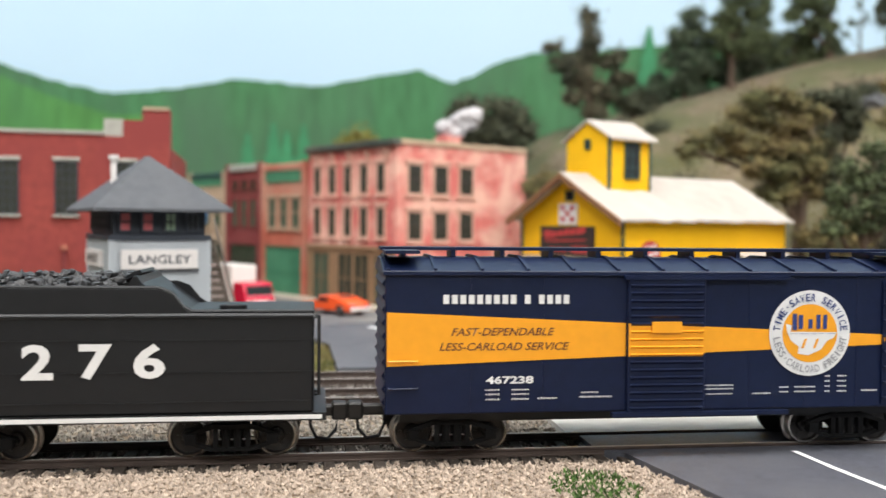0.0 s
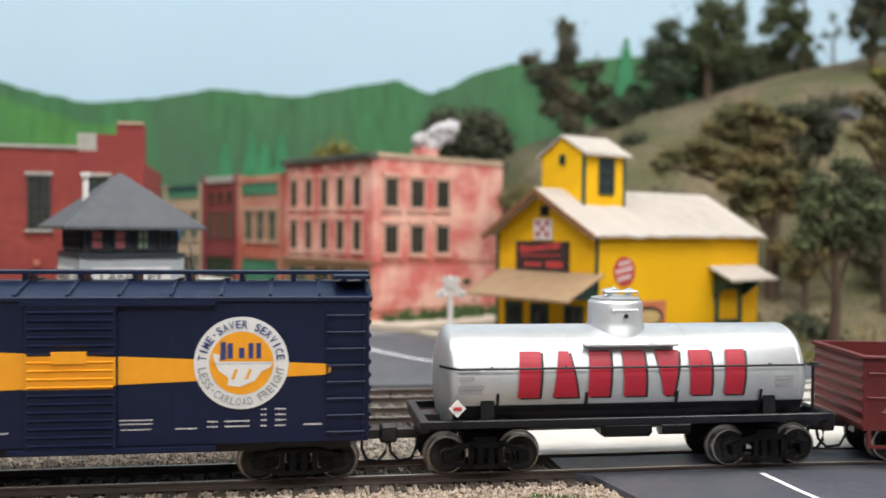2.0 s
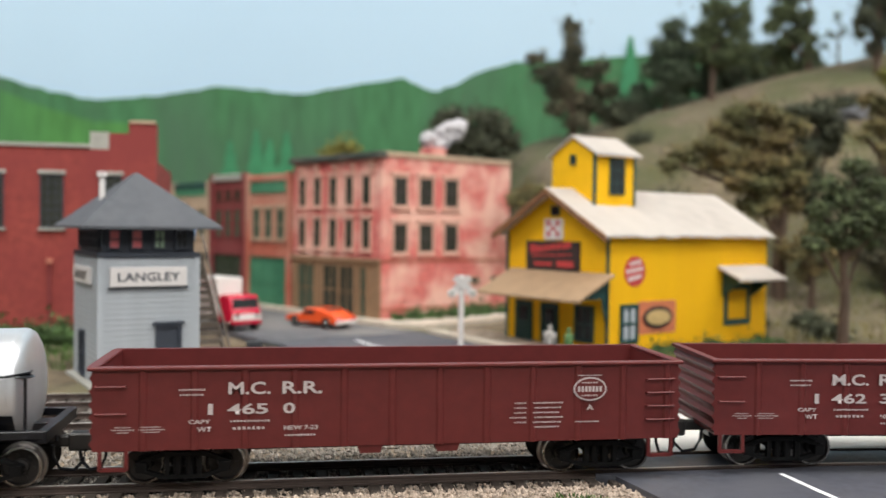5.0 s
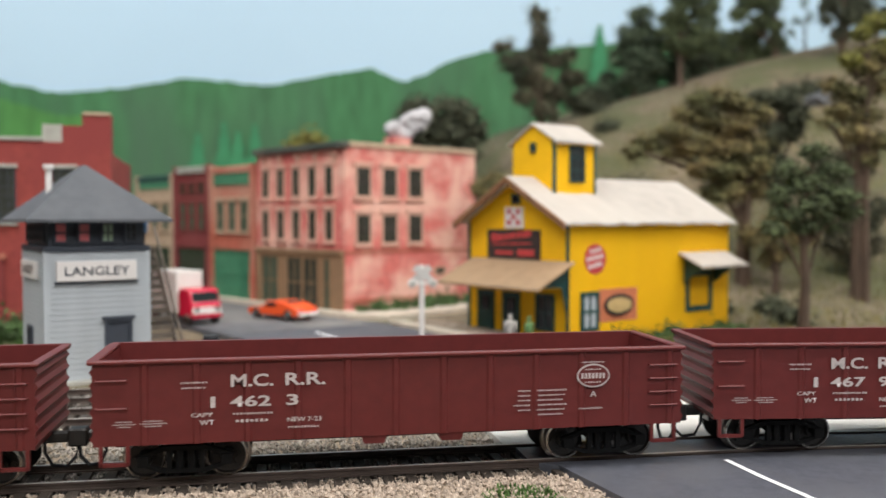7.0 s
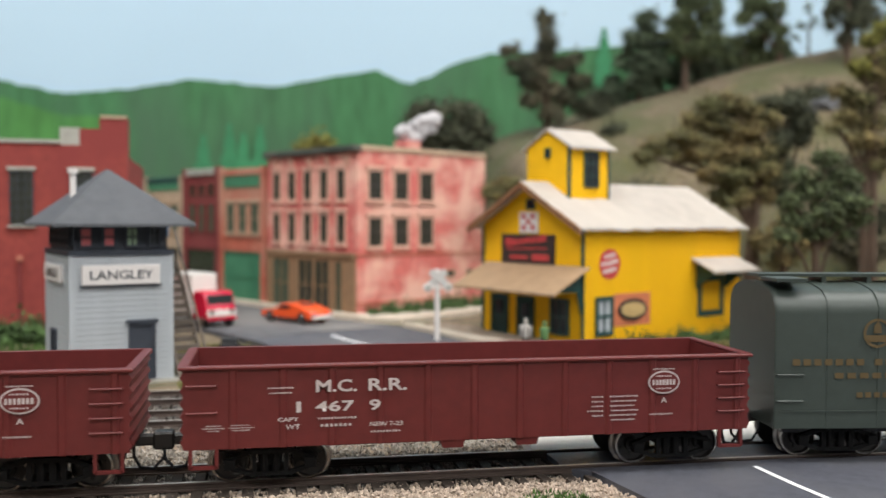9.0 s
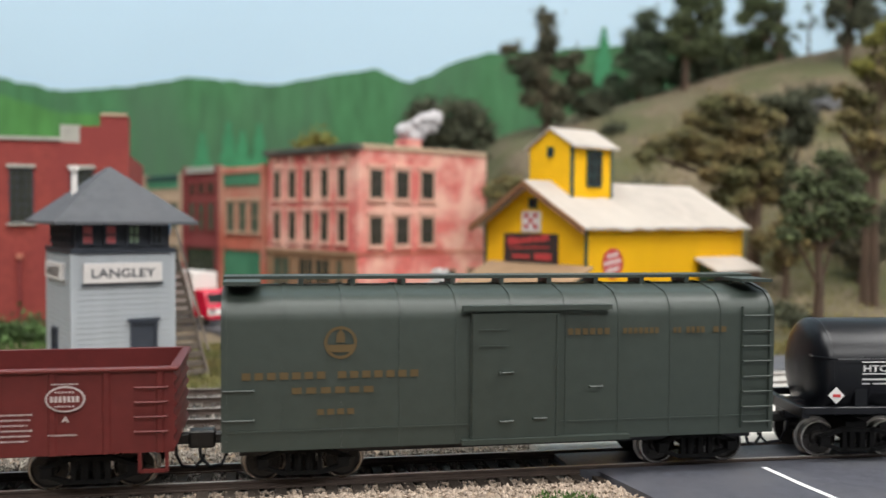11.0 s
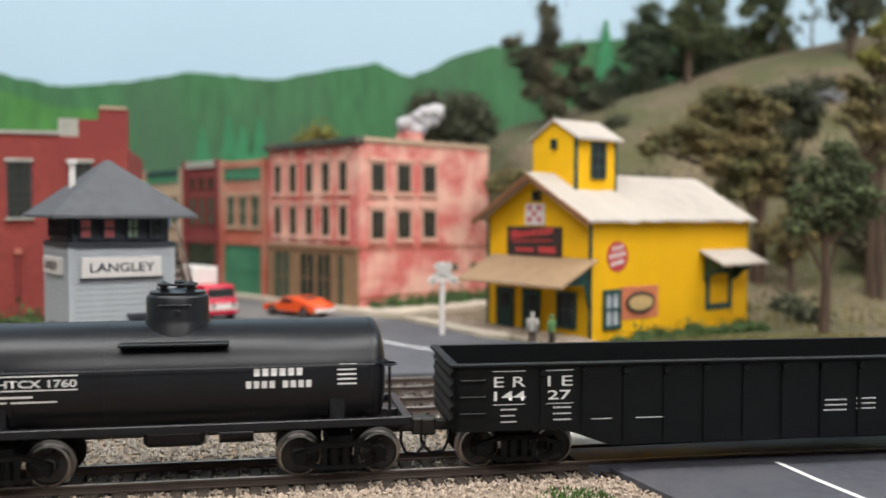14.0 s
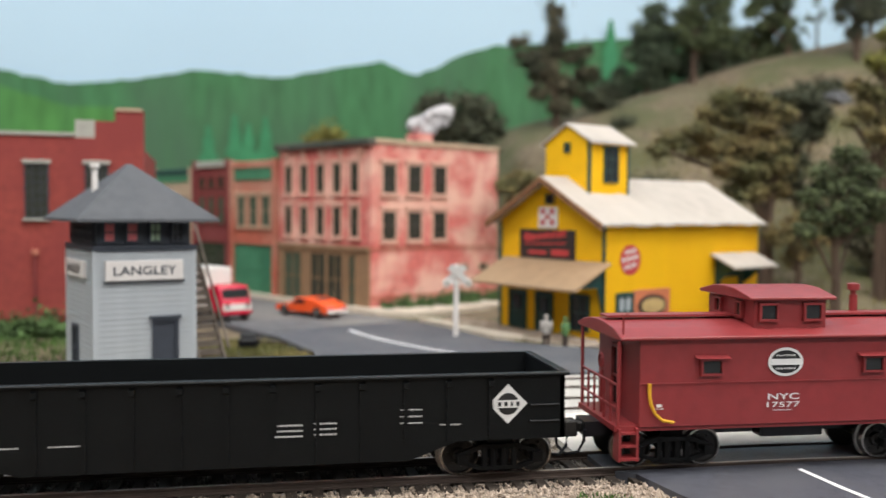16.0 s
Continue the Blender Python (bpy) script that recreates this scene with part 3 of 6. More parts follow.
def cloud_of_cotton(x, y, z):
    rng = random.Random(5)
    bm = bmesh.new()
    for i in range(70):
        k = (i + .5) / 70
        a, q = rng.uniform(0, 6.283), math.sqrt(rng.random())
        w = .0072 * (1 - .55 * k)
        at = Matrix.Translation((-.002 + .024 * k + w * q * math.cos(a), w * .7 * q * math.sin(a), .006 + .013 * k + w * .8 * q * math.sin(a * 1.7)))
        bmesh.ops.create_icosphere(bm, subdivisions=2, radius=.0056 * rng.uniform(.75, 1.05), matrix=at)
    for v in bm.verts:
        v.co += noise.noise_vector(v.co * 200) * .0008
    me = bpy.data.meshes.new("cotton_smoke")
    bm.to_mesh(me)
    bm.free()
    me.materials.append(COTTON)
    me.polygons.foreach_set("use_smooth", [True] * len(me.polygons))
    ob = new("cotton_smoke", me)
    ob.matrix_basis = pose(x, y, z)
    return tagged(ob, "puff of white cotton smoke above the brick chimney", "smoke")


def boulder(x, y, z):
    bm = bmesh.new()
    bmesh.ops.create_icosphere(bm, subdivisions=3, radius=1)
    for v in bm.verts:
        v.co = Vector((v.co.x * .019, v.co.y * .010, v.co.z * .010)) * (1 + .45 * noise.noise(v.co * 1.7))
    me = bpy.data.meshes.new("boulder")
    bm.to_mesh(me)
    bm.free()
    me.materials.append(ROCK)
    ob = new("boulder", me)
    ob.matrix_basis = pose(x, y, z + .003)
    return tagged(ob, "grey rock bedded in the grassy hill", "rock")


# ---- buildings ----
LEFT = pose(0, 0, 0, 0, 0, -90)


def on_face(face, a, b):
    """Span on the front (along x) or on the left side (given as depths, turned so that it reads from outside)."""
    return (a, b, None) if face == "front" else (-max(a, b), -min(a, b), LEFT)


def window(parent, face, a, b, z0, z1, frame_m, pane_m, sill_m=None, bars_v=1, bars_h=1, t=0.0008, name="window", depth=0.0, sash_m=None):
    u0, u1, at = on_face(face, a, b)
    s = Shape()
    y0, y1 = -0.0011 - depth, 0.0006
    for q in ((u0, u0 + t, z0, z1), (u1 - t, u1, z0, z1), (u0 + t, u1 - t, z1 - t, z1), (u0 + t, u1 - t, z0, z0 + t)):
        s.box(q[0], q[1], y0, y1, q[2], q[3])
    w = s.make(name, frame_m, parent, smooth=0, at=at)
    g = Shape()
    for i in range(1, bars_v + 1):
        x = u0 + (u1 - u0) * i / (bars_v + 1)
        g.box(x - t * .3, x + t * .3, y0 + .0003, y1, z0 + t * .4, z1 - t * .4)
    for i in range(1, bars_h + 1):
        z = z0 + (z1 - z0) * i / (bars_h + 1)
        g.box(u0 + t * .4, u1 - t * .4, y0 + .0002, y1, z - t * .35, z + t * .35)
    if g.v:
        g.make("sash", sash_m or frame_m, w, smooth=0)
    Shape().box(u0 + t * .5, u1 - t * .5, -0.0004 - depth, 0.0004, z0 + t * .5, z1 - t * .5).make("pane", pane_m, w, smooth=0)
    if sill_m:
        Shape().box(u0 - .0012, u1 + .0012, -.0020, .0004, z0 - .0016, z0 - .0002).make("sill", sill_m, w, bevel=.0002, smooth=0)
        Shape().box(u0 - .0012, u1 + .0012, -.0017, .0004, z1 + .0002, z1 + .0024).make("lintel", sill_m, w, bevel=.0002, smooth=0)
    return w


def panel(parent, face, a, b, z0, z1, m, name="sign_board", t=0.0009, label=""):
    u0, u1, at = on_face(face, a, b)
    return Shape().box(u0, u1, -t, 0.0004, z0, z1).make(name, m, parent, label, bevel=.0001, smooth=0, at=at)


def feed_store():
    W, D, H, R = .1331, .0801, .0646, .0868
    b = thing("feed_store", "yellow clapboard feed store with pale roofs and a cupola", "building", pose(.1658, .4836, -.003, 0, 0, 27))
    h = D / 2
    Shape().prism([(0, 0), (D, 0), (D, H), (h, R), (0, H)], "x", 0, W).make("wall", YELLOW, b, smooth=0)
    # clapboard courses
    board = Shape().box(0, W, -.0006, 0, 0, .0022).data("clapboard", YELLOW, 0, 0)
    for i in range(26):
        ob = new("clapboard", board)
        ob.parent = b
        ob.matrix_basis = pose(0, 0, .0012 + i * .0024, 1.5)
    # roof sheets with a slightly wavy lower edge
    rng = random.Random(3)
    k = (R - H) / h

    def roof(y_out, name):
        sgn = 1 if y_out < h else -1
        n = 24
        xs = [-.0078 + (W + .0105) * i / n for i in range(n + 1)]
        wob = [rng.uniform(-.0005, .0005) for _ in xs]
        v = []
        for x, w in zip(xs, wob):
            zo = H - k * abs(y_out - (0 if sgn > 0 else D)) + w + .0012
            v += [(x, y_out - sgn * w, zo), (x, h, R + .0016), (x, y_out - sgn * w, zo - .0011), (x, h, R + .0004)]
        f = []
        for i in range(n):
            o = 4 * i
            f += [(o, o + 4, o + 5, o + 1), (o + 2, o + 3, o + 7, o + 6), (o, o + 2, o + 6, o + 4)]
        f += [(0, 1, 3, 2), (4 * n, 4 * n + 2, 4 * n + 3, 4 * n + 1)]
        Shape().add(v, f).make(name, TINROOF, b, "pale sheet roof slope", smooth=20)

    roof(-.0052, "roof")
    roof(D + .0052, "roof")
    # brown bargeboards on the gable
    for s in (-1, 1):
        y1 = h + s * (h + .0052)
        z1 = H - k * .0052
        Shape().prism([(h, R + .001), (y1, z1 + .0012), (y1, z1 - .0020), (h, R - .0022)], "x", -.0086, -.0072).make("bargeboard", ROOFEDGE, b, smooth=0)
    for x, y in ((-.0006, -.0006), (-.0006, D - .0008), (W - .0014, -.0006)):
        Shape().box(x, x + .002, y, y + .002, 0, H - .002).make("corner_board", DARKGREEN, b, smooth=0)
    # cupola
    c0, c1, d0, d1, cz, cr = .0125, .0438, .0235, .0570, .107, .1165
    cu = Shape().prism([(d0, .070), (d1, .070), (d1, cz), ((d0 + d1) / 2, cr), (d0, cz)], "x", c0, c1).make("cupola", YELLOW, b, "small yellow cupola on the ridge", smooth=0)
    cm = (d0 + d1) / 2
    for y in (d0 - .003, d1 + .003):
        e = cz - (cr - cz) / (cm - d0) * .003
        Shape().prism([(y, e + .0004), (cm, cr + .0004), (cm, cr + .0016), (y, e + .0016)], "x", c0 - .0016, c1 + .0034).make("cupola_roof", TINROOF, cu, smooth=0)
    for x, y in ((c0 - .0004, d0 - .0004), (c1 - .0012, d0 - .0004)):
        Shape().box(x, x + .0016, y, y + .0016, .074, cz).make("corner_board", DARKGREEN, cu, smooth=0)
    window(cu, "front", .0235, .0350, .0850, .1050, DARKGREEN, GLASSDARK, None, 1, 2).matrix_basis = pose(0, d0, 0)
    window(cu, "left", .0378, .0420, .1015, .1070, DARKGREEN, GLASSDARK, None, 0, 0).matrix_basis = pose(c0, 0, 0) @ LEFT
    # gable: small window, checkered square, dark board
    window(b, "left", .0370, .0432, .0730, .0785, DARKGREEN, GLASSDARK, None, 0, 0)
    sq = panel(b, "left", .0340, .0486, .0600, .0715, SIGNWHITE, "square_sign", label="white square sign with a red check pattern")
    s = Shape()
    for i in range(3):
        for j in range(3):
            if (i + j) % 2 == 0:
                u = -.0486 + .0022 + i * .0036
                s.box(u, u + .0030, -.0012, -.0008, .0618 + j * .0030, .0644 + j * .0030)
    s.make("check", SIGNRED, sq, smooth=0)
    big = panel(b, "left", .0207, .0635, .0430, .0592, SIGNDARK, "store_sign", label="dark sign board with red lettering bars")
    s = Shape()
    for x0, x1, z0, z1, tilt in ((-.0600, -.0545, .0525, .0570, .0), (-.0540, -.0500, .0530, .0562, .0003), (-.0490, -.0450, .0535, .0565, .0006), (-.0440, -.0400, .0540, .0570, .0009), (-.0390, -.0350, .0542, .0573, .0011), (-.0340, -.0270, .0545, .0580, .0014),
                             (-.0590, -.0270, .0505, .0514, .001), (-.0380, -.0250, .0450, .0485, 0), (-.0560, -.0420, .0455, .0475, 0)):
        s.prism([(x0, z0), (x1, z0 + tilt), (x1, z1 + tilt), (x0, z1)], "y", -.0012, -.0008)
    s.make("lettering", SIGNRED, big, smooth=0)
    # porch
    pr = Shape().prism([(0, .0420), (0, .0432), (-.0255, .0302), (-.0255, .0290)], "y", -.0045, D - .0025).make("porch_roof", BROWNROOF, b, "brown card porch roof", smooth=0)
    Shape().prism([(-.001, .018), (-.001, .040), (-.020, .0305), (-.017, .0300), (-.004, .0300)], "y", .0005, .0015).make("porch_bracket", DARKGREEN, b, smooth=0)
    Shape().box(-.020, 0, .0005, D, -.002, .0015).make("porch_step", CONCRETE, b, smooth=0)
    for a0, a1, nm in ((.0581, .0723, "door"), (.0367, .0505, "door")):
        d = window(b, "left", a0, a1, .0015, .0250, DARKGREEN, DARKGREEN, None, 0, 1, .0012, nm)
        Shape().box(-(a0 + a1) / 2 - .0030, -(a0 + a1) / 2 + .0030, -.0012, -.0003, .0140, .0215).make("glazing", GLASSDARK, d, smooth=0)
    window(b, "left", .0099, .0238, .0060, .0255, DARKGREEN, GLASSDARK, None, 1, 1, .0013)
    # long side: round sign, window, oval board, loading hatch with a little roof
    rs = Shape().cyl("y", (.0187, 0, .0440), .0080, -.0009, .0003, 28).make("round_sign", SIGNRED, b, "round red sign with pale bars", smooth=35)
    s = Shape()
    for z, x0, x1, n in ((.0480, .0146, .0234, 3), (.0440, .0122, .0252, 4), (.0400, .0136, .0238, 4)):
        d = (x1 - x0) / n
        for i in range(n):
            s.box(x0 + d * i, x0 + d * (i + .62), -.0013, -.0009, z - .0011 + .0005 * i, z + .0011 + .0005 * i)
    s.make("lettering", SIGNWHITE, rs, smooth=0)
    window(b, "front", .0078, .0210, .0065, .0270, DARKGREEN, TOWERGREY, None, 1, 1, .0020, "window", .0008)
    bd = panel(b, "front", .0218, .0515, .0105, .0280, SIGNORANGE, "poster_board", label="orange poster board with a dark oval")
    Shape().lathe([(0, -.0016), (.0115, -.0016), (.0115, -.0008)], "y", (.0366, 0, .0192), 32).make("oval", SIGNDARK, bd, smooth=0, at=Matrix.Translation((0, 0, .0192)) @ Matrix.Diagonal((1, 1, .52, 1)) @ Matrix.Translation((0, 0, -.0192)))
    Shape().lathe([(0, -.0019), (.0095, -.0019), (.0095, -.0008)], "y", (.0366, 0, .0192), 32).make("oval", SIGNTAN, bd, smooth=0, at=Matrix.Translation((0, 0, .0192)) @ Matrix.Diagonal((1, 1, .42, 1)) @ Matrix.Translation((0, 0, -.0192)))
    window(b, "front", .0930, .1175, .0115, .0355, DARKGREEN, YELLOW, None, 0, 0, .0035, "loading_hatch")
    Shape().prism([(0, .0450), (0, .0462), (-.0170, .0388), (-.0170, .0376)], "x", .0870, .1300).make("hatch_roof", TINROOF, b, "pale sheet roof over the loading hatch", smooth=0)
    for x in (.0915, .1185):
        Shape().prism([(-.0006, .028), (-.0006, .043), (-.013, .0385), (-.012, .0365)], "x", x, x + .0016).make("hatch_bracket", DARKGREEN, b, smooth=0)


# the brick row along the street shares one frontage
TOWNROW = pose(.0650, .6630, -.0042, 0, 0, 32.6) @ Matrix.Scale(1.05, 4)


def pink_building():
    W, D, H = .1193, .1065, .1116
    b = thing("corner_building", "three-storey pink brick corner building with dark windows", "building", TOWNROW)
    Shape().box(0, W, 0, D, 0, H).make("wall", BRICKPINK, b, smooth=0)
    Shape().box(.002, W - .002, .003, D - .002, H - .0002, H + .0012).make("roof", SLATE, b, smooth=0)
    Shape().box(-.0002, W, -.0010, .003, H - .0016, H + .0020).make("parapet", STONE, b, bevel=.0003, smooth=0)
    Shape().box(-.004, .003, -.002, D + .001, H - .0026, H + .0018).make("cornice", CORNICE, b, "dark weathered cornice", bevel=.0006, smooth=0)
    for i in range(5):
        y = .010 + i * .0215
        Shape().prism([(-.0034, H - .0045), (0, H - .0045), (0, H - .0110), (-.0015, H - .0095)], "y", y - .0016, y + .0016).make("bracket", SURROUND, b, smooth=0)
    for z0, z1 in ((.0770, .0975), (.0460, .0663)):
        for a, c in ((.0091, .0207), (.0313, .0435), (.0542, .0665)):
            window(b, "front", a - .0010, c + .0010, z0, z1 + .0006, SURROUND, WINDOWDARK, SURROUND, 1, 1, .0013, sash_m=SIGNDARK)
    for z0, z1 in ((.0775, .0982), (.0480, .0690)):
        for i in range(5):
            a = .0119 + i * .0194
            window(b, "left", a - .0008, a + .0100, z0, z1 + .0006, SURROUND, WINDOWDARK, SURROUND, 0, 1, .0012, sash_m=SIGNDARK)
    for z in (.0405, .0085):
        Shape().box(-.0006, W, -.0008, .0005, z, z + .0014).make("ledge", BRICKORANGE, b, smooth=0)
    for a, c in ((.0788, .0883), (.0996, .1084)):
        window(b, "front", a, c, .0240, .0290, STONE, WINDOWDARK, None, 0, 0)
    # shopfront
    Shape().box(-.0016, 0, .0006, D - .0006, .0005, .0425).make("shopfront", SHOPBROWN, b, "brown painted wooden shopfront", smooth=0)
    Shape().box(-.0030, .0004, .0004, D - .0004, .0395, .0425).make("fascia", SHOPBROWN, b, bevel=.0003, smooth=0)
    for a, c, m in ((.0751, .0975, PANEGREEN), (.0460, .0647, WINDOWDARK), (.0270, .0450, WINDOWDARK), (.0130, .0210, PANEGREEN)):
        w = window(b, "left", a, c, .0020, .0375, SHOPBROWN, m, None, 1 if c - a > .015 else 0, 1, .0010, "shop_window", .0016)
    Shape().box(.0815, .0970, .046, .060, H, H + .0125).make("chimney", BRICKPINK, b, "short pink brick chimney", bevel=.0004, smooth=0)


def row_building(y0, y1, height, m, label, shop, top, arched, n=3):
    b = thing("row_building", label, "building", TOWNROW, group="row of shop buildings")
    Shape().box(.0, .09, y0 + .0004, y1 - .0004, 0, height).make("wall", m, b, smooth=0)
    Shape().box(-.002, .004, y0 + .0006, y1 - .0006, height - .003, height + .0022).make("parapet", top, b, bevel=.0004, smooth=0)
    for y in (y0 + .0006, y1 - .0060):
        Shape().box(-.0022, .002, y, y + .0052, 0, height + .003).make("pilaster", m, b, smooth=0)
    d = (y1 - y0 - .014) / n
    for i in range(n):
        a = y0 + .007 + d * i
        window(b, "left", a + d * .14, a + d * .86, .0535, .0770, m if not arched else STONE, PANEGREEN, STONE if arched else None, 0, 1, .0009)
        if not arched:
            window(b, "left", a + d * .14, a + d * .86, .0830, .0930, m, WINDOWDARK, None, 0, 1, .0009)
    Shape().box(-.0018, .001, y0 + .006, y1 - .006, .0400, .0450).make("fascia", m, b, smooth=0)
    window(b, "left", y0 + .0065, y1 - .0065, .0005, .0395, shop, shop, None, 2, 1, .0014, "shopfront")
    if arched:
        Shape().box(-.0010, .0006, y0 + .006, y1 - .006, .0890, .0985).make("sign_band", SHOPGREEN, b, "green painted sign band", smooth=0)


def red_warehouse():
    b = thing("warehouse", "large red brick warehouse with stepped parapet", "building", pose(-.1335, .5793, -.002, 0, 0, 3.9) @ Matrix.Scale(.957, 4))
    X0 = -.12
    Shape().prism([(X0, 0), (.0630, 0), (.0630, .1285), (.0471, .1285), (.0471, .1220), (.0360, .1220), (.0360, .1120), (X0, .1140)], "y", 0, .012).make("wall", BRICKRED, b, "red brick front wall", smooth=0)
    Shape().box(X0, .0630, .012, .14, 0, .106).make("wall", BRICKRED, b, smooth=0)
    Shape().box(X0, .0255, -.0010, .0125, .1130, .1150).make("coping", STONEGREY, b, smooth=0)
    Shape().box(.0250, .0362, .0005, .0115, .1120, .1225).make("parapet_step", STONEGREY, b, "grey stone parapet step", smooth=0)
    Shape().box(.0478, .0622, -.0008, .0125, .1283, .1300).make("coping", STONE, b, smooth=0)
    for a in (-.0024, .0304, -.0352, -.068):
        window(b, "front", a, a + .0128, .0650, .0965, TOWERDARK, WINDOWDARK, STONEGREY, 2, 5, .0006)
    p = Shape().rod([(.003, -.002, 0), (.003, -.002, .044), (.003, .002, .047)], .0009, 8)
    p.make("drainpipe", BRICKDARK, b)
    Shape().cyl("z", (.003, -.002, .0455), .0019, -.0015, .0015, 10).make("hopper", BRICKORANGE, b)


def signal_tower():
    W, D, H = .0400, .0480, .0540
    b = thing("signal_tower", "grey clapboard signal tower with a slate hipped roof", "building", pose(-.0710, .4171, -.0040, 0, 0, 23))
    T = .0660
    Shape().box(0, W, 0, D, 0, H).make("wall", TOWERGREY, b, smooth=0)
    bd = Shape().box(0, W, -.0007, 0, 0, .00205).data("clapboard", TOWERGREY, 0, 0)
    bl = Shape().box(-D, 0, -.0007, 0, 0, .00205).data("clapboard", TOWERGREY, 0, 0)
    for i in range(23):
        for me, at in ((bd, None), (bl, LEFT)):
            ob = new("clapboard", me)
            ob.parent = b
            ob.matrix_basis = (at if at is not None else Matrix()) @ pose(0, 0, .0012 + i * .00222, 3)
    for x, y in ((-.0008, -.0008), (W - .0012, -.0008), (-.0008, D - .0012)):
        Shape().box(x, x + .002, y, y + .002, 0, H).make("corner_board", TOWERGREY, b, smooth=0)
    # windowed cabin
    Shape().box(.0012, W - .0012, .0012, D - .0012, H, T - .001).make("cabin", TOWERDARK, b, "dark blue-grey windowed cabin", smooth=0)
    Shape().box(-.001, W + .001, -.001, D + .001, H - .0010, H + .0012).make("band", TOWERDARK, b, bevel=.0002, smooth=0)
    for i, a in enumerate((.0032, .0122, .0214, .0306)):
        w = window(b, "front", a, a + .0054, H + .0024, T - .0012, TOWERDARK, PINKPANE if i < 2 else (PANEPALE if i == 2 else GLASSDARK), None, 1 if i > 1 else 0, 1, .0008)
        w.matrix_basis = pose(0, .0006, 0)
    for i in range(5):
        a = .004 + i * .0084
        w = window(b, "left", a, a + .0060, H + .0024, T - .0014, TOWERDARK, GLASSDARK, None, 0, 1, .0010)
        w.matrix_basis = pose(.0010, 0, 0) @ LEFT
    # hipped roof with eaves
    o, zt = .0082, .0890
    e = [(-o, -o), (W + o, -o), (W + o, D + o), (-o, D + o)]
    cx, cy = W / 2, D / 2
    top = [(cx - .0006, cy - .002), (cx + .0006, cy - .002), (cx + .0006, cy + .002), (cx - .0006, cy + .002)]
    v = [(*p, T - .0012) for p in e] + [(*p, T) for p in e] + [(*p, zt) for p in top]
    f = [(3, 2, 1, 0), (8, 9, 10, 11)] + [(i, (i + 1) % 4, 4 + (i + 1) % 4, 4 + i) for i in range(4)] + [(4 + i, 4 + (i + 1) % 4, 8 + (i + 1) % 4, 8 + i) for i in range(4)]
    Shape().add(v, f).make("roof", SLATE, b, "dark slate hipped roof", smooth=0)
    ch = Shape().cyl("z", (.0060, .024, 0), .0013, .070, .0872, 12)
    ch.cyl("z", (.0060, .024, 0), .0021, .0870, .0890, 12)
    ch.make("chimney_pipe", SIGNWHITE, b, "white round chimney pipe", smooth=30)
    # station name boards
    sg = Shape().box(.0038, .0349, -.0022, -.0006, .0412, .0492).make("name_board", SIGNWHITE, b, "white station name board", bevel=.0002, smooth=0)
    Shape().box(.0032, .0355, -.0018, -.0004, .0403, .0409).make("frame", TOWERDARK, sg, smooth=0)
    letters("LANGLEY", .0194, -.0024, .0452, .0036, TOWERDARK, sg, width=.0252, bold=.01)
    s2 = Shape().box(-.043, -.010, -.0022, -.0006, .0418, .0488).make("name_board", SIGNWHITE, b, bevel=.0002, smooth=0, at=LEFT)
    letters("LANGLEY", -.0265, -.0024, .0453, .0036, SIGNDARK, s2, width=.025, bold=.02)
    d = window(b, "front", .0222, .0330, .0015, .0250, TOWERDARK, TOWERDARK, None, 0, 0, .0012, "door", .0008)
    Shape().box(.0212, .0340, -.0024, 0, .0250, .0264).make("lintel", TOWERDARK, d, smooth=0)
    window(b, "left", .0240, .0330, .0020, .0215, TOWERDARK, GLASSDARK, None, 0, 1, .0012, "window", .0008)
    Shape().box(-.004, W + .004, -.004, D + .003, -.004, .0010).make("foundation", STONEGREY, b, smooth=0)
    # outside stair on the far side wall
    st = Shape()
    for i in range(15):
        st.box(W + .0035, W + .0140, .002 + i * .0027 - .0027, .002 + i * .0027 + .0012, .0006 + i * .0034, .0030 + i * .0034)
    st.make("stair_treads", WOODGREY, b, "weathered wooden outside stair", smooth=0)
    for x in (W + .0030, W + .0142):
        Shape().prism([(-.004, .000), (-.0005, .000), (.0430, .0520), (.0395, .0520)], "x", x - .0005, x + .0005).make("stringer", WOODGREY, b, smooth=0)
    for x in (W + .0145,):
        Shape().rod([(x, -.002, .011), (x, .0410, .0625)], .0006).make("handrail", WOODGREY, b)
    Shape().box(W + .001, W + .0150, .038, .051, .0515, .0527).make("landing", WOODGREY, b, smooth=0)


# ---- small things in the town ----
def figurine(x, y, z, turn, m, label, h=.019):
    s = Shape()
    for sx in (-1, 1):
        s.lathe([(0, 0), (.0010, .0002), (.0008, .003), (.0012, .0085), (0, .0090)], "z", (sx * .0012, 0, 0), 8, [1] * 4)
        s.lathe([(0, .0082), (.0006, .0085), (.0008, .0125), (.0009, .0150), (0, .0156)], "z", (sx * .0029, 0, 0), 8)
    s.lathe([(0, .0075), (.0020, .0080), (.0019, .0110), (.0025, .0145), (.0018, .0158), (.0007, .0160), (.0007, .0166), (.0013, .0172), (.0014, .0182), (.0009, .0192), (0, .0194)], "z", (0, 0, 0), 12)
    ob = s.make("figurine", [m, SIGNDARK], None, smooth=60, at=pose(x, y, z, 0, 0, turn) @ Matrix.Scale(h / .0194, 4))
    return tagged(ob, label, "figurine", group="figurines")


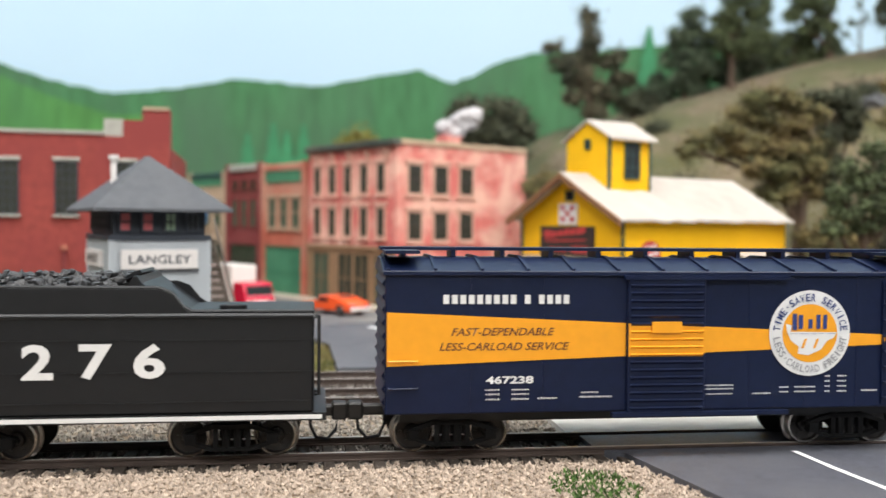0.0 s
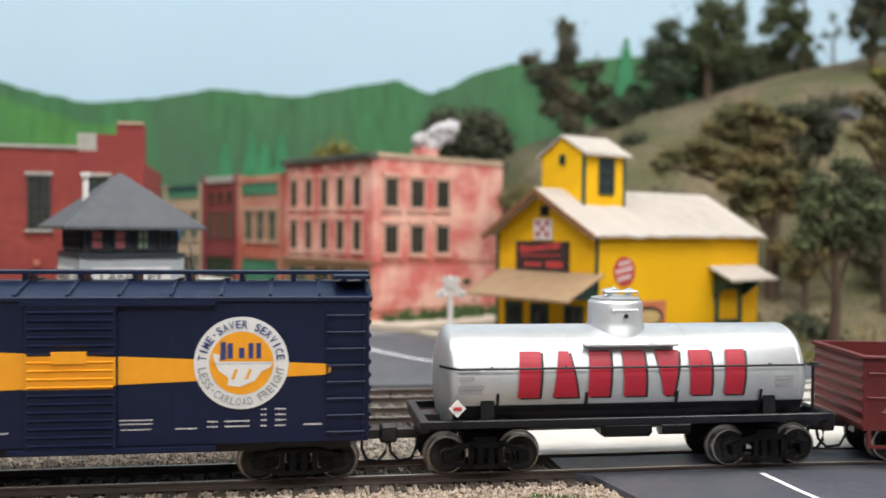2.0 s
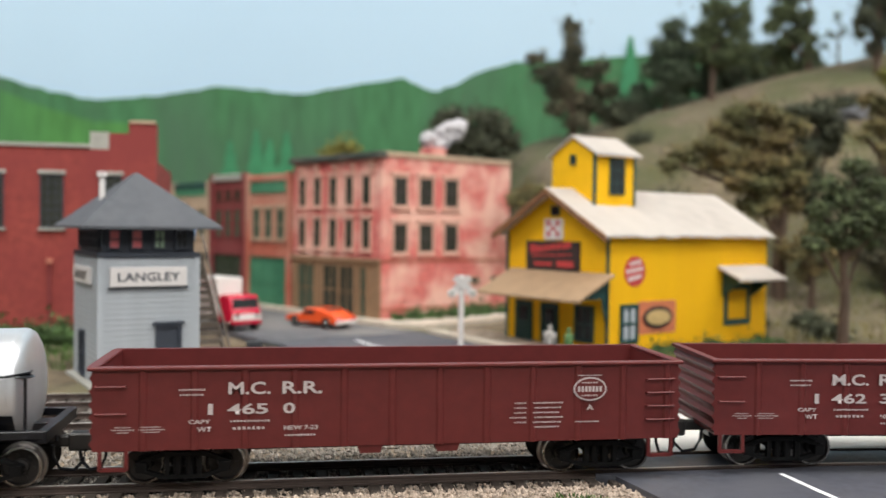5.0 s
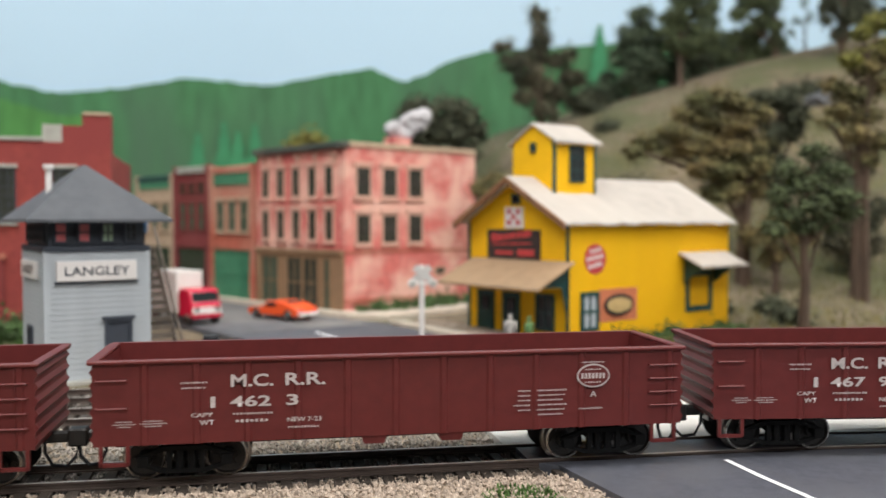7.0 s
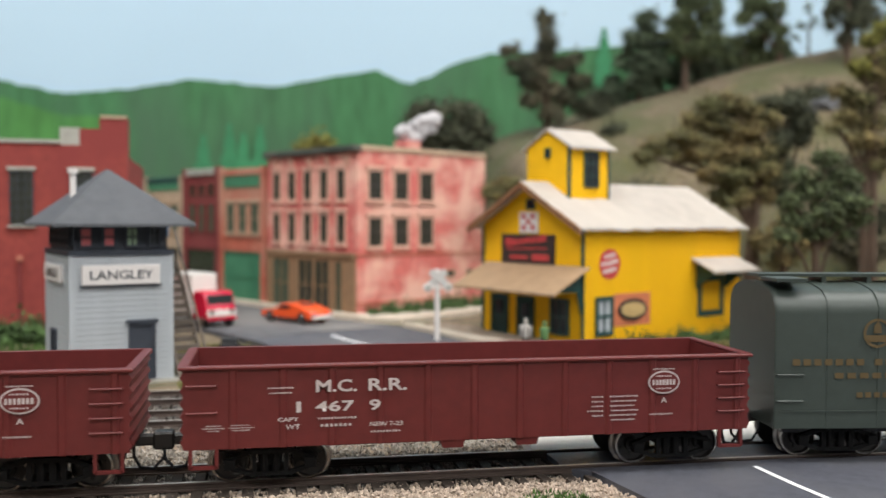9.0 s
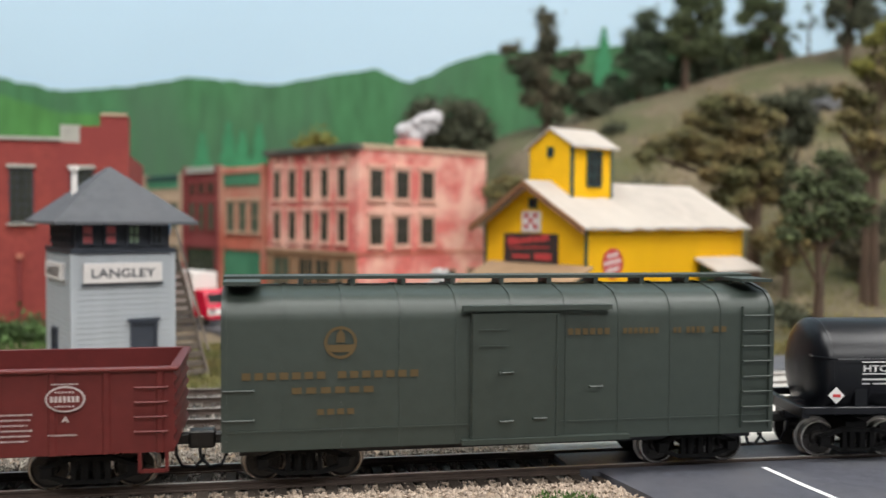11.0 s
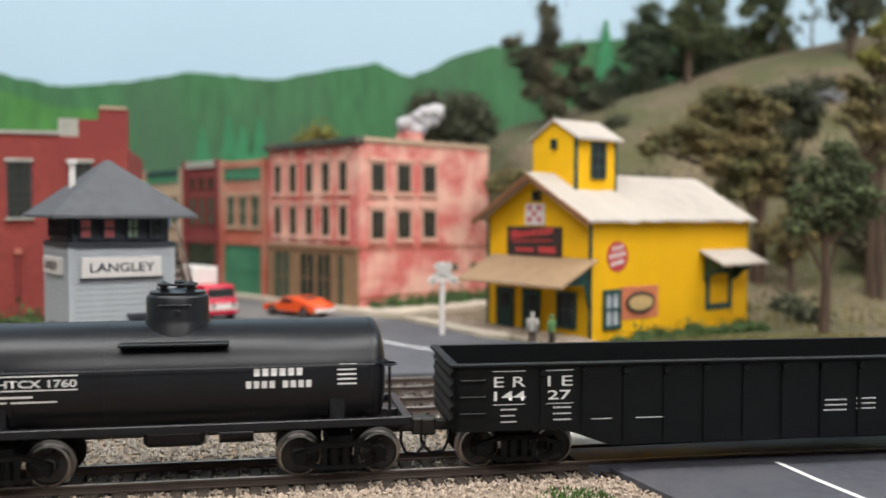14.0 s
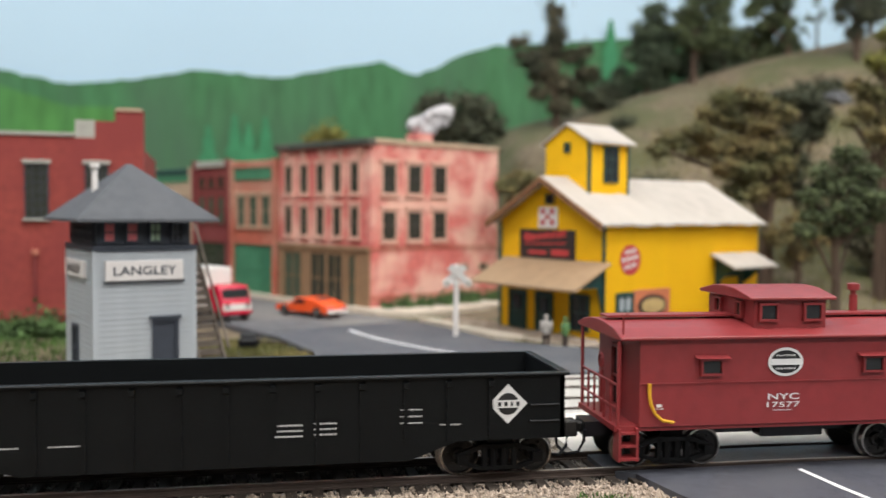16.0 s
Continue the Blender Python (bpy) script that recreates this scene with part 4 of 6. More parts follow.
def wheel_data(r, w):
    return Shape().lathe([(0, -w / 2), (r * .55, -w / 2), (r * .6, -w * .42), (r, -w * .42), (r, w * .42), (r * .6, w * .42), (r * .55, w / 2), (0, w / 2)], "y", (0, 0, 0), 18, [1, 1, 0, 0, 0, 1, 1]).data("wheel", [RUBBER, STEEL])


def muscle_car():
    c = thing("toy_car", "bright orange fastback toy car parked on the street", "car", pose(.0225, .6205, -.0008, 0, 0, 131) @ Matrix.Scale(.87, 4))
    side = [(-.0270, .0034), (.0265, .0032), (.0275, .0060), (.0262, .0078), (.0120, .0088), (.0058, .0136), (-.0050, .0142), (-.0135, .0128), (-.0255, .0098), (-.0275, .0070)]
    Shape().prism(side, "y", -.0100, .0100).make("body", CARORANGE, c, bevel=.0009, smooth=40)
    for y in (-1, 1):
        Shape().prism([(.0080, .0096), (.0048, .0124), (-.0015, .0128), (-.0045, .0122), (-.0040, .0098)], "y", y * .0100 - .0003, y * .0100 + .0003).make("side_window", GLASSDARK, c, smooth=0)
    Shape().prism([(.0124, .0092), (.0063, .0138), (.0056, .0136), (.0117, .0088)], "y", -.0082, .0082).make("windscreen", GLASSDARK, c, smooth=0)
    Shape().prism([(-.0100, .0140), (-.0150, .0129), (-.0150, .0122), (-.0100, .0134)], "y", -.0058, .0058).make("rear_window", GLASSDARK, c, smooth=0)
    Shape().box(-.0283, -.0270, -.0096, .0096, .0040, .0062).make("bumper", CARWHITE, c, bevel=.0003)
    for y in (-.0072, .0072):
        Shape().box(-.0279, -.0268, y - .0022, y + .0022, .0066, .0082).make("tail_light", SIGNRED, c, bevel=.0002)
    w = wheel_data(.0040, .0030)
    for x in (-.0165, .0170):
        for y in (-.0091, .0091):
            ob = new("wheel", w)
            ob.parent = c
            ob.matrix_basis = pose(x, y, .0040)


def box_truck():
    t = thing("toy_truck", "red toy delivery truck with a white cargo box", "truck", pose(-.0280, .606, -.0008, 0, 0, -58) @ Matrix.Scale(.80, 4))
    # faces along +x
    Shape().prism([(-.008, .0055), (.0135, .0055), (.0140, .0150), (.0125, .0165), (.0090, .0262), (-.006, .0268), (-.008, .0250)], "y", -.0122, .0122).make("cab", CARRED, t, bevel=.0010, smooth=40)
    Shape().prism([(.0129, .0172), (.0105, .0240), (.0093, .0240), (.0121, .0170)], "y", -.0106, .0106).make("windscreen", GLASSDARK, t, smooth=0)
    Shape().box(.0136, .0148, -.0116, .0116, .0080, .0128).make("grille", CARWHITE, t, bevel=.0003)
    Shape().box(.0138, .0156, -.0122, .0122, .0052, .0074).make("bumper", CARRED, t, bevel=.0004)
    for y in (-.0082, .0082):
        Shape().cyl("x", (0, y, .0115), .0017, .0140, .0152, 12).make("headlight", STEEL, t)
    Shape().box(-.050, -.0095, -.0125, .0090, .0075, .0390).make("cargo_box", CARWHITE, t, "white cargo box", bevel=.0006)
    Shape().box(-.060, .012, -.0060, .0060, .0040, .0062).make("chassis", RUBBER, t)
    w = wheel_data(.0050, .0040)
    for x in (.0060, -.048):
        for y in (-.0105, .0105):
            ob = new("wheel", w)
            ob.parent = t
            ob.matrix_basis = pose(x, y, .0050)


def crossing_signal():
    c = thing("crossing_signal", "white railway crossing post with crossbuck and lamps", "signal", pose(.0955, .5195, -.0030, 0, 0, 4))
    Shape().cyl("z", (0, 0, 0), .0015, 0, .0405, 10).make("post", SIGNWHITE, c)
    Shape().cyl("z", (0, 0, 0), .0024, 0, .0015, 12).make("base", CARWHITE, c)
    for a in (38, -38):
        Shape().box(-.0056, .0056, -.0004, .0004, -.0019, .0019).make("crossbuck_board", STONEPALE, c, smooth=0, at=pose(0, -.0016 - .0004 * (a > 0), .0358, 0, a, 0))
    Shape().box(-.0070, .0070, -.0006, .0006, .0300, .0312).make("lamp_arm", CARWHITE, c, at=pose(0, -.0014, 0))
    for x in (-.0056, .0056):
        Shape().cyl("y", (x, -.0016, .0306), .0024, -.0006, .0004, 16).make("lamp_disc", SIGNWHITE, c)
        Shape().cyl("y", (x, -.0022, .0306), .0013, -.0012, .0002, 12).make("lamp", STONEGREY, c)


def switch_stand():
    c = thing("switch_stand", "black switch motor with a rod beside the grass", "switch stand", pose(-.0134, .5040, -.0030))
    Shape().box(-.0050, .0050, -.0030, .0030, 0, .0050).make("housing", BLACK, c, bevel=.0012)
    Shape().cyl("x", (0, 0, .0055), .0022, -.004, .004, 12).make("motor", BLACK, c)
    Shape().rod([(.004, 0, .003), (.0150, -.001, .0025), (.0190, -.001, .0015)], .0007).make("rod", TIE, c)


# ---- rolling stock: x along the train, near side at -y, z from the rail head ----
YC, AXLE, WR = .268, .0096, .0049
WHEELS = []


def truck_data(m):
    s = Shape()
    top = [(-.0112, .0062), (-.0050, .0084), (.0050, .0084), (.0112, .0062), (.0112, .0053), (.0046, .0073), (-.0046, .0073), (-.0112, .0053)]
    low = [(-.0110, .0048), (-.0046, .0030), (.0046, .0030), (.0110, .0048), (.0110, .0041), (.0050, .0020), (-.0050, .0020), (-.0110, .0041)]
    for y in (-1, 1):
        a, b = (.0113, .0128) if y > 0 else (-.0128, -.0113)
        s.prism(top, "y", a, b)
        s.prism(low, "y", a, b)
        for x in (-.0044, .0032):
            s.box(x, x + .0012, a, b, .0020, .0086)
        for x in (-AXLE, AXLE):
            s.box(x - .0013, x + .0013, min(a, b, y * .0136), max(a, b, y * .0136), .0038, .0062)
        for x in (-.0014, .0014):
            s.cyl("z", (x, y * .0116, 0), .0011, .0028, .0078, 8)
    s.box(-.0030, .0030, -.0114, .0114, .0048, .0098)
    return s.data("truck", m, 0, 30)


def wheelset_data(r):
    s = Shape().cyl("y", (0, 0, 0), .0011, -.0112, .0112, 10, 1)
    for k in (-1, 1):
        prof = [(.0011, .0058), (r + .0007, .0060), (r + .0007, .0068), (r, .0070), (r * .99, .0092), (r * .89, .0093), (r * .84, .0082), (r * .40, .0080), (r * .34, .0090), (.0011, .0091)]
        s.lathe([(q, k * y) for q, y in prof], "y", (0, 0, 0), 28, [1, 1, 0, 0, 2, 1, 1, 1, 1])
        for j in range(6):
            a = j * 1.047
            s.cyl("y", (math.cos(a) * r * .58, 0, math.sin(a) * r * .58), r * .09, min(k * .0078, k * .0086), max(k * .0078, k * .0086), 6, 1)
    return s.data("wheelset", [RIM, TYRE, STEEL], 0, 35)


SHARED = {}


def bogies(car, xs, m=None, axle=AXLE, r=WR):
    m = m or BOGIE
    if "wheelset" not in SHARED:
        SHARED["wheelset"] = wheelset_data(WR)
    if m.name not in SHARED:
        SHARED[m.name] = truck_data(m)
    for x in xs:
        t = new("bogie", SHARED[m.name])
        t.parent = car
        t.matrix_basis = pose(x, 0, 0)
        for dx in (-axle, axle):
            w = new("wheelset", SHARED["wheelset"])
            w.parent = t
            w.matrix_basis = pose(dx, 0, r)
            WHEELS.append((w, dx, r))


def couplers(car, half, z=.0090):
    for s in (-1, 1):
        c = Shape().box(min(s * (half - .006), s * (half + .0065)), max(s * (half - .006), s * (half + .0065)), -.0011, .0011, z - .0014, z + .0014)
        c.box(min(s * (half + .0045), s * (half + .0085)), max(s * (half + .0045), s * (half + .0085)), -.0024, .0018, z - .0022, z + .0022)
        c.make("coupler", TYRE, car, bevel=.0005)
        x = s * (half + .0060)
        pts = [(x, -.0006, z - .002), (x - s * .0004, -.001, z - .0048), (x - s * .0025, -.0015, z - .0070), (x - s * .0055, -.003, z - .0062), (x - s * .0068, -.004, z - .0030), (x - s * .0068, -.0045, z)]
        Shape().rod(pts, .00045, 6).make("air_hose", BLACK, car)


def grabs(car, x0, x1, y, zs, m, r=.00028, name="grab_iron"):
    for z in zs:
        Shape().rod([(x0, y + .0012, z), (x0, y, z), (x1, y, z), (x1, y + .0012, z)], r, 5).make(name, m, car)


def ladder(car, x0, x1, y, z0, z1, n, m):
    l = Shape().box(x0 - .0002, x0 + .0002, y + .0005, y + .0011, z0, z1)
    l.box(x1 - .0002, x1 + .0002, y + .0005, y + .0011, z0, z1)
    l = l.make("ladder", m, car, smooth=0)
    for i in range(n):
        z = z0 + (z1 - z0) * (i + .4) / n
        Shape().rod([(x0, y + .0008, z), (x0, y, z), (x1, y, z), (x1, y + .0008, z)], .00028, 6).make("rung", m, l)
    return l


def running_board(car, half, z, m, support):
    for i in range(3):
        y = -.0045 + i * .0030
        Shape().box(-half, half, y, y + .0027, z, z + .0008).make("running_board", m, car, smooth=0)
    for i in range(11):
        x = -half + .006 + i * (2 * half - .012) / 10
        Shape().box(x - .0006, x + .0006, -.0043, .0043, support, z).make("roof_saddle", m, car, smooth=0)
    for s in (-1, 1):
        Shape().box(min(s * (half - .009), s * (half - .0005)), max(s * (half - .009), s * (half - .0005)), -.0160, -.0050, z - .0006, z + .0002).make("lateral_board", m, car, smooth=0)


def end_ribs(car, half, w, z0, z1, n, m):
    for s in (-1, 1):
        for i in range(n):
            z = z0 + (z1 - z0) * (i + .5) / n
            d = (z1 - z0) / n * .34
            Shape().prism([(s * half, z - d), (s * (half + .0007), z), (s * half, z + d)], "y", -w, w).make("end_rib", m, car, smooth=40)


def round_text(s, r, cx, cz, y, h, m, parent, a0, a1, flip=False):
    """Letters on a circle, from angle a0 to a1 (degrees, anticlockwise from +x)."""
    for i, ch in enumerate(s):
        if ch == " ":
            continue
        a = a0 + (a1 - a0) * i / (len(s) - 1)
        x, z = cx + r * math.cos(radians(a)), cz + r * math.sin(radians(a))
        letters(ch, 0, 0, 0, h if ch != "-" else h * .22, m, parent, width=h * (.62 if ch not in "I-" else .22), bold=.015, name="letter", at=pose(x, y, z) @ pose(0, 0, 0, 0, (90 - a) if not flip else (-90 - a), 0))


def disc(cx, cz, r, y, m, parent, name, n=48, squash=1.0):
    s = Shape().add([(cx + r * math.cos(6.28319 * i / n), y, cz + squash * r * math.sin(6.28319 * i / n)) for i in range(n)], [tuple(range(n))])
    return s.make(name, m, parent, smooth=0)


def flat(poly, y, m, parent, name, label=""):
    return Shape().add([(u, y, w) for u, w in poly], [tuple(range(len(poly)))]).make(name, m, parent, label, smooth=0)


def blue_boxcar():
    L, Y = .0690, .0168
    c = thing("boxcar", "navy blue boxcar with a tapering orange stripe", "boxcar")
    Shape().box(-L, L, -Y, Y, .0108, .0448).make("body", NAVY, c, bevel=.0003, smooth=0)
    Shape().box(-L + .004, L - .004, -.0120, .0120, .0080, .0110).make("underframe", BLACK, c)
    Shape().prism([(-.0176, .0444), (-.0176, .0456), (-.0060, .0484), (.0060, .0484), (.0176, .0456), (.0176, .0444)], "x", -L - .0006, L + .0006).make("roof", NAVY, c, bevel=.0002, smooth=0)
    for i in range(13):
        x = -L + .0006 + i * (2 * L - .0012) / 12
        Shape().prism([(-.0174, .0456), (-.0174, .0462), (-.0060, .0490), (.0060, .0490), (.0174, .0462), (.0174, .0456)], "x", x - .0004, x + .0004).make("roof_rib", NAVY, c, smooth=0)
    running_board(c, L + .0006, .0502, NAVY, .0482)
    end_ribs(c, L, .0150, .0120, .0440, 10, NAVY)
    for x in (-.0480, -.0300, .0230, .0380, .0520):
        Shape().box(x - .00018, x + .00018, -Y - .0001, -Y, .0112, .0444).make("seam", NAVY, c, smooth=0)
    zt = lambda x: .0356 + (x + .0685) / (.0580 + .0685) * (.0296 - .0356)
    zb = lambda x: .0225 + (x + .0685) / (.0580 + .0685) * (.0269 - .0225)
    ys = -Y - .00015
    flat([(-.0686, zb(-.0686)), (-.0093, zb(-.0093)), (-.0093, zt(-.0093)), (-.0686, zt(-.0686))], ys, ORANGE, c, "stripe", "tapering orange stripe")
    tip = [(.0580 + .0019 * math.sin(radians(a)), .02825 - .00135 * math.cos(radians(a))) for a in range(0, 181, 20)]
    flat([(.0111, zb(.0111))] + tip + [(.0111, zt(.0111))], ys, ORANGE, c, "stripe")
    # corrugated sliding door, striped across its middle
    yd = -Y - .0012
    d = Shape().box(-.0091, .0109, yd, -Y, .0100, .0442).make("door", NAVY, c, "corrugated sliding door", bevel=.0002, smooth=0)
    flat([(-.0090, zb(-.009)), (.0108, zb(.0108)), (.0108, zt(.0108)), (-.0090, zt(-.009))], yd - .0001, ORANGE, d, "stripe")
    for i in range(17):
        z = .0118 + i * .0019
        mid = zb(0) < z < zt(0)
        Shape().prism([(yd, z - .0006), (yd - .0006, z), (yd, z + .0003)], "x", -.0084, .0102).make("door_rib", ORANGE if mid else NAVY, d, smooth=0)
    Shape().box(-.0032, .0045, yd - .0008, yd, .0305, .0332).make("placard", ORANGE, d, smooth=0)
    for z, a, b in ((.0436, -.0100, .0330), (.0097, -.0130, .0330)):
        Shape().box(a, b, -Y - .0016, -Y, z, z + .0010).make("door_track", NAVY, c, smooth=0)
    ladder(c, .0590, .0678, -Y - .0011, .0118, .0435, 8, NAVY)
    grabs(c, -.0682, -.0612, -Y - .0009, (.0238,), ORANGE)
    grabs(c, -.0682, -.0612, -Y - .0009, (.0172,), NAVY)
    # lettering
    y = ys - .0001
    bars(word_bars((9, 1, 4), -.0550, -.0232, .0387, .0022), y, WHITE, c)
    letters("FAST-DEPENDABLE", -.0402, y, .0308, .0019, BROWNINK, c, width=.0256, shear=.3, bold=.01)
    letters("LESS-CARLOAD SERVICE", -.0398, y, .0272, .0019, BROWNINK, c, width=.0322, shear=.3, bold=.01)
    letters("467238", -.0385, y, .0190, .0019, WHITE, c, width=.0118, bold=.03)
    rows = []
    for z in (.0166, .0155, .0143):
        rows += [(-.0445, -.0408, z, .0006), (-.0380, -.0335, z, .0006)]
    rows += [(-.0315, -.0265, .0144, .0006), (-.0205, -.0160, .0157, .0006), (-.0210, -.0125, .0146, .0006)]
    rows += [(.0115, .0190, .0170, .0005), (.0115, .0190, .0161, .0005), (.0118, .0188, .0148, .0004), (.0240, .0290, .0148, .0006)]
    for z in (.0163, .0151):
        rows += [(.0312, .0338, z, .0006), (.0352, .0410, z, .0006)]
    for i in range(4):
        rows += [(.0435, .0450, .0190 - i * .0013, .0006), (.0468, .0495, .0190 - i * .0013, .0006)]
    rows += [(.0535, .0580, .0152, .0006)]
    bars(rows, y, WHITE, c)
    # round emblem
    ex, ez = .0390, .0300
    e = disc(ex, ez, .0109, y - .0001, WHITE, c, "emblem")
    disc(ex, ez, .0074, y - .0002, ORANGE, e, "emblem_centre")
    flat([(ex - .0066, ez + .0024), (ex - .0050, ez + .0020), (ex - .0052, ez + .0004), (ex + .0073, ez + .0002), (ex + .0064, ez - .0012), (ex + .0046, ez - .0020), (ex + .0030, ez - .0042), (ex - .0004, ez - .0056), (ex - .0032, ez - .0052), (ex - .0030, ez - .0034), (ex - .0052, ez - .0018), (ex - .0062, ez + .0004)], y - .0003, WHITE, e, "emblem_map")
    for a, b, z, h in ((ex - .0048, ex - .0036, ez + .0029, .0042), (ex - .0032, ex - .0020, ez + .0029, .0036), (ex - .0006, ex + .0006, ez + .0024, .0024), (ex + .0016, ex + .0027, ez + .0029, .0036), (ex + .0034, ex + .0045, ez + .0029, .0036)):
        bars([(a, b, z, h)], y - .0004, NAVYINK, e, "emblem_bar")
    for k in (-.0018, .0014):
        flat([(ex + k - .0006, ez - .0038), (ex + k + .0001, ez - .0038), (ex + k + .0010, ez - .0014), (ex + k + .0003, ez - .0014)], y - .0004, ORANGE, e, "emblem_stroke")
    bars([(ex - .0072, ex + .0072, ez - .0001, .0002)], y - .0005, NAVYINK, e, "emblem_line")
    round_text("TIME-SAVER SERVICE", .0091, ex, ez, y - .0004, .0019, NAVYINK, e, 172, 8)
    round_text("LESS-CARLOAD FREIGHT", .0091, ex, ez, y - .0004, .0019, GREYINK, e, 190, 350, True)
    bogies(c, (-.0520, .0523))
    couplers(c, L)
    return c


def green_boxcar():
    L, Y = .0703, .0165
    c = thing("boxcar", "grey-green boxcar with a rounded roof and gold lettering", "boxcar")
    prof = [(-Y, .0090), (-Y, .0395)] + [(-Y + .0065 * (1 - math.cos(radians(a))), .0395 + .0065 * math.sin(radians(a))) for a in (15, 30, 45, 60, 72)] + [(-.006, .0470), (0, .0474)]
    prof = prof + [(-u, w) for u, w in prof[-2::-1]]
    Shape().prism(prof, "x", -L, L).make("body", OLIVE, c, smooth=40)
    for i in range(11):
        x = -L + .0008 + i * (2 * L - .0016) / 10
        p2 = [(u * 1.011, w + (.0003 if w > .04 else 0)) for u, w in prof]
        Shape().prism(p2, "x", x - .0005, x + .0005).make("rib", OLIVE, c, smooth=40)
    Shape().box(-L + .004, L - .004, -.0120, .0120, .0070, .0092).make("underframe", BLACK, c)
    running_board(c, L, .0488, OLIVE, .0470)
    yd = -Y - .0011
    d = Shape().box(-.0108, .0117, yd, -Y, .0100, .0412).make("door", OLIVE, c, "plain sliding door", bevel=.0002, smooth=0)
    for x in (-.0104, .0108):
        Shape().box(x, x + .0008, yd - .0004, yd, .0105, .0405).make("door_edge", OLIVE, d, smooth=0)
    for z in (.0370, .0330):
        Shape().box(-.0088, -.0015, yd - .0003, yd, z - .0002, z + .0002).make("door_rib", OLIVE, d, smooth=0)
    for x, z in ((-.0020, .0265), (-.0020, .0145), (.0065, .0150), (.0210, .0225)):
        Shape().rod([(x - .0016, yd, z), (x - .0016, yd - .0008, z), (x + .0016, yd - .0008, z), (x + .0016, yd, z)], .0003, 5).make("door_handle", OLIVE, d)
    Shape().box(-.0130, .0250, -Y - .0020, -Y, .0418, .0430).make("door_track", OLIVE, c, smooth=0)
    Shape().box(-.0130, .0300, -Y - .0020, -Y, .0090, .0102).make("door_track", OLIVE, c, smooth=0)
    ladder(c, .0612, .0689, -Y - .0011, .0105, .0420, 8, OLIVE)
    for a, b in ((-L, -.0110), (.0118, L)):
        Shape().box(a, b, -Y - .0002, -Y, .0134, .0138).make("seam", OLIVE, c, smooth=0)
    grabs(c, -.0698, -.0628, -Y - .0009, (.0235, .0165), OLIVE)
    y = -Y - .0004
    e = Shape().lathe([(.0032, 0), (.0039, 0)], "y", (-.0425, y, .0345), 36).make("emblem", GOLD, c, smooth=0)
    Shape().add([(-.0457, y, .0340), (-.0393, y, .0340), (-.0400, y, .0322), (-.0450, y, .0322)], [(0, 1, 2, 3)]).add([(-.0436, y, .0345), (-.0414, y, .0345), (-.0416, y, .0365), (-.0425, y, .0378), (-.0434, y, .0365)], [(0, 1, 2, 3, 4)]).make("emblem_lettering", GOLD, e, smooth=0)
    bars(word_bars((7, 7), -.0655, -.0228, .0268, .0017), y, GOLD, c)
    bars(word_bars((6,), -.0540, -.0335, .0232, .0015), y, GOLD, c)
    bars(word_bars((4,), -.0480, -.0385, .0180, .0014), y, GOLD, c)
    print_row = word_bars((6,), .0140, .0255, .0362, .0016, .3) + word_bars((7,), .0285, .0385, .0362, .0015, .3) + word_bars((2,), .0420, .0445, .0362, .0014, .3) + word_bars((4,), .0456, .0510, .0362, .0016, .3) + word_bars((2,), .0530, .0572, .0362, .0015, .3)
    bars(print_row, y, GOLD, c)
    bogies(c, (-.0510, .0510))
    couplers(c, L)
    return c


def tank_strip(s, x0, x1, z0, z1, R, zc, eps, mi=0):
    """A patch of paint that follows the round of the tank."""
    n = max(1, int((z1 - z0) / .0012))
    v = []
    for i in range(n + 1):
        z = z0 + (z1 - z0) * i / n
        y = -math.sqrt(max(1e-9, (R + eps) ** 2 - (z - zc) ** 2))
        v += [(x0 if not isinstance(x0, tuple) else x0[0] + (x0[1] - x0[0]) * i / n, y, z), (x1 if not isinstance(x1, tuple) else x1[0] + (x1[1] - x1[0]) * i / n, y, z)]
    s.add(v, [(2 * i, 2 * i + 1, 2 * i + 3, 2 * i + 2) for i in range(n)], mi)


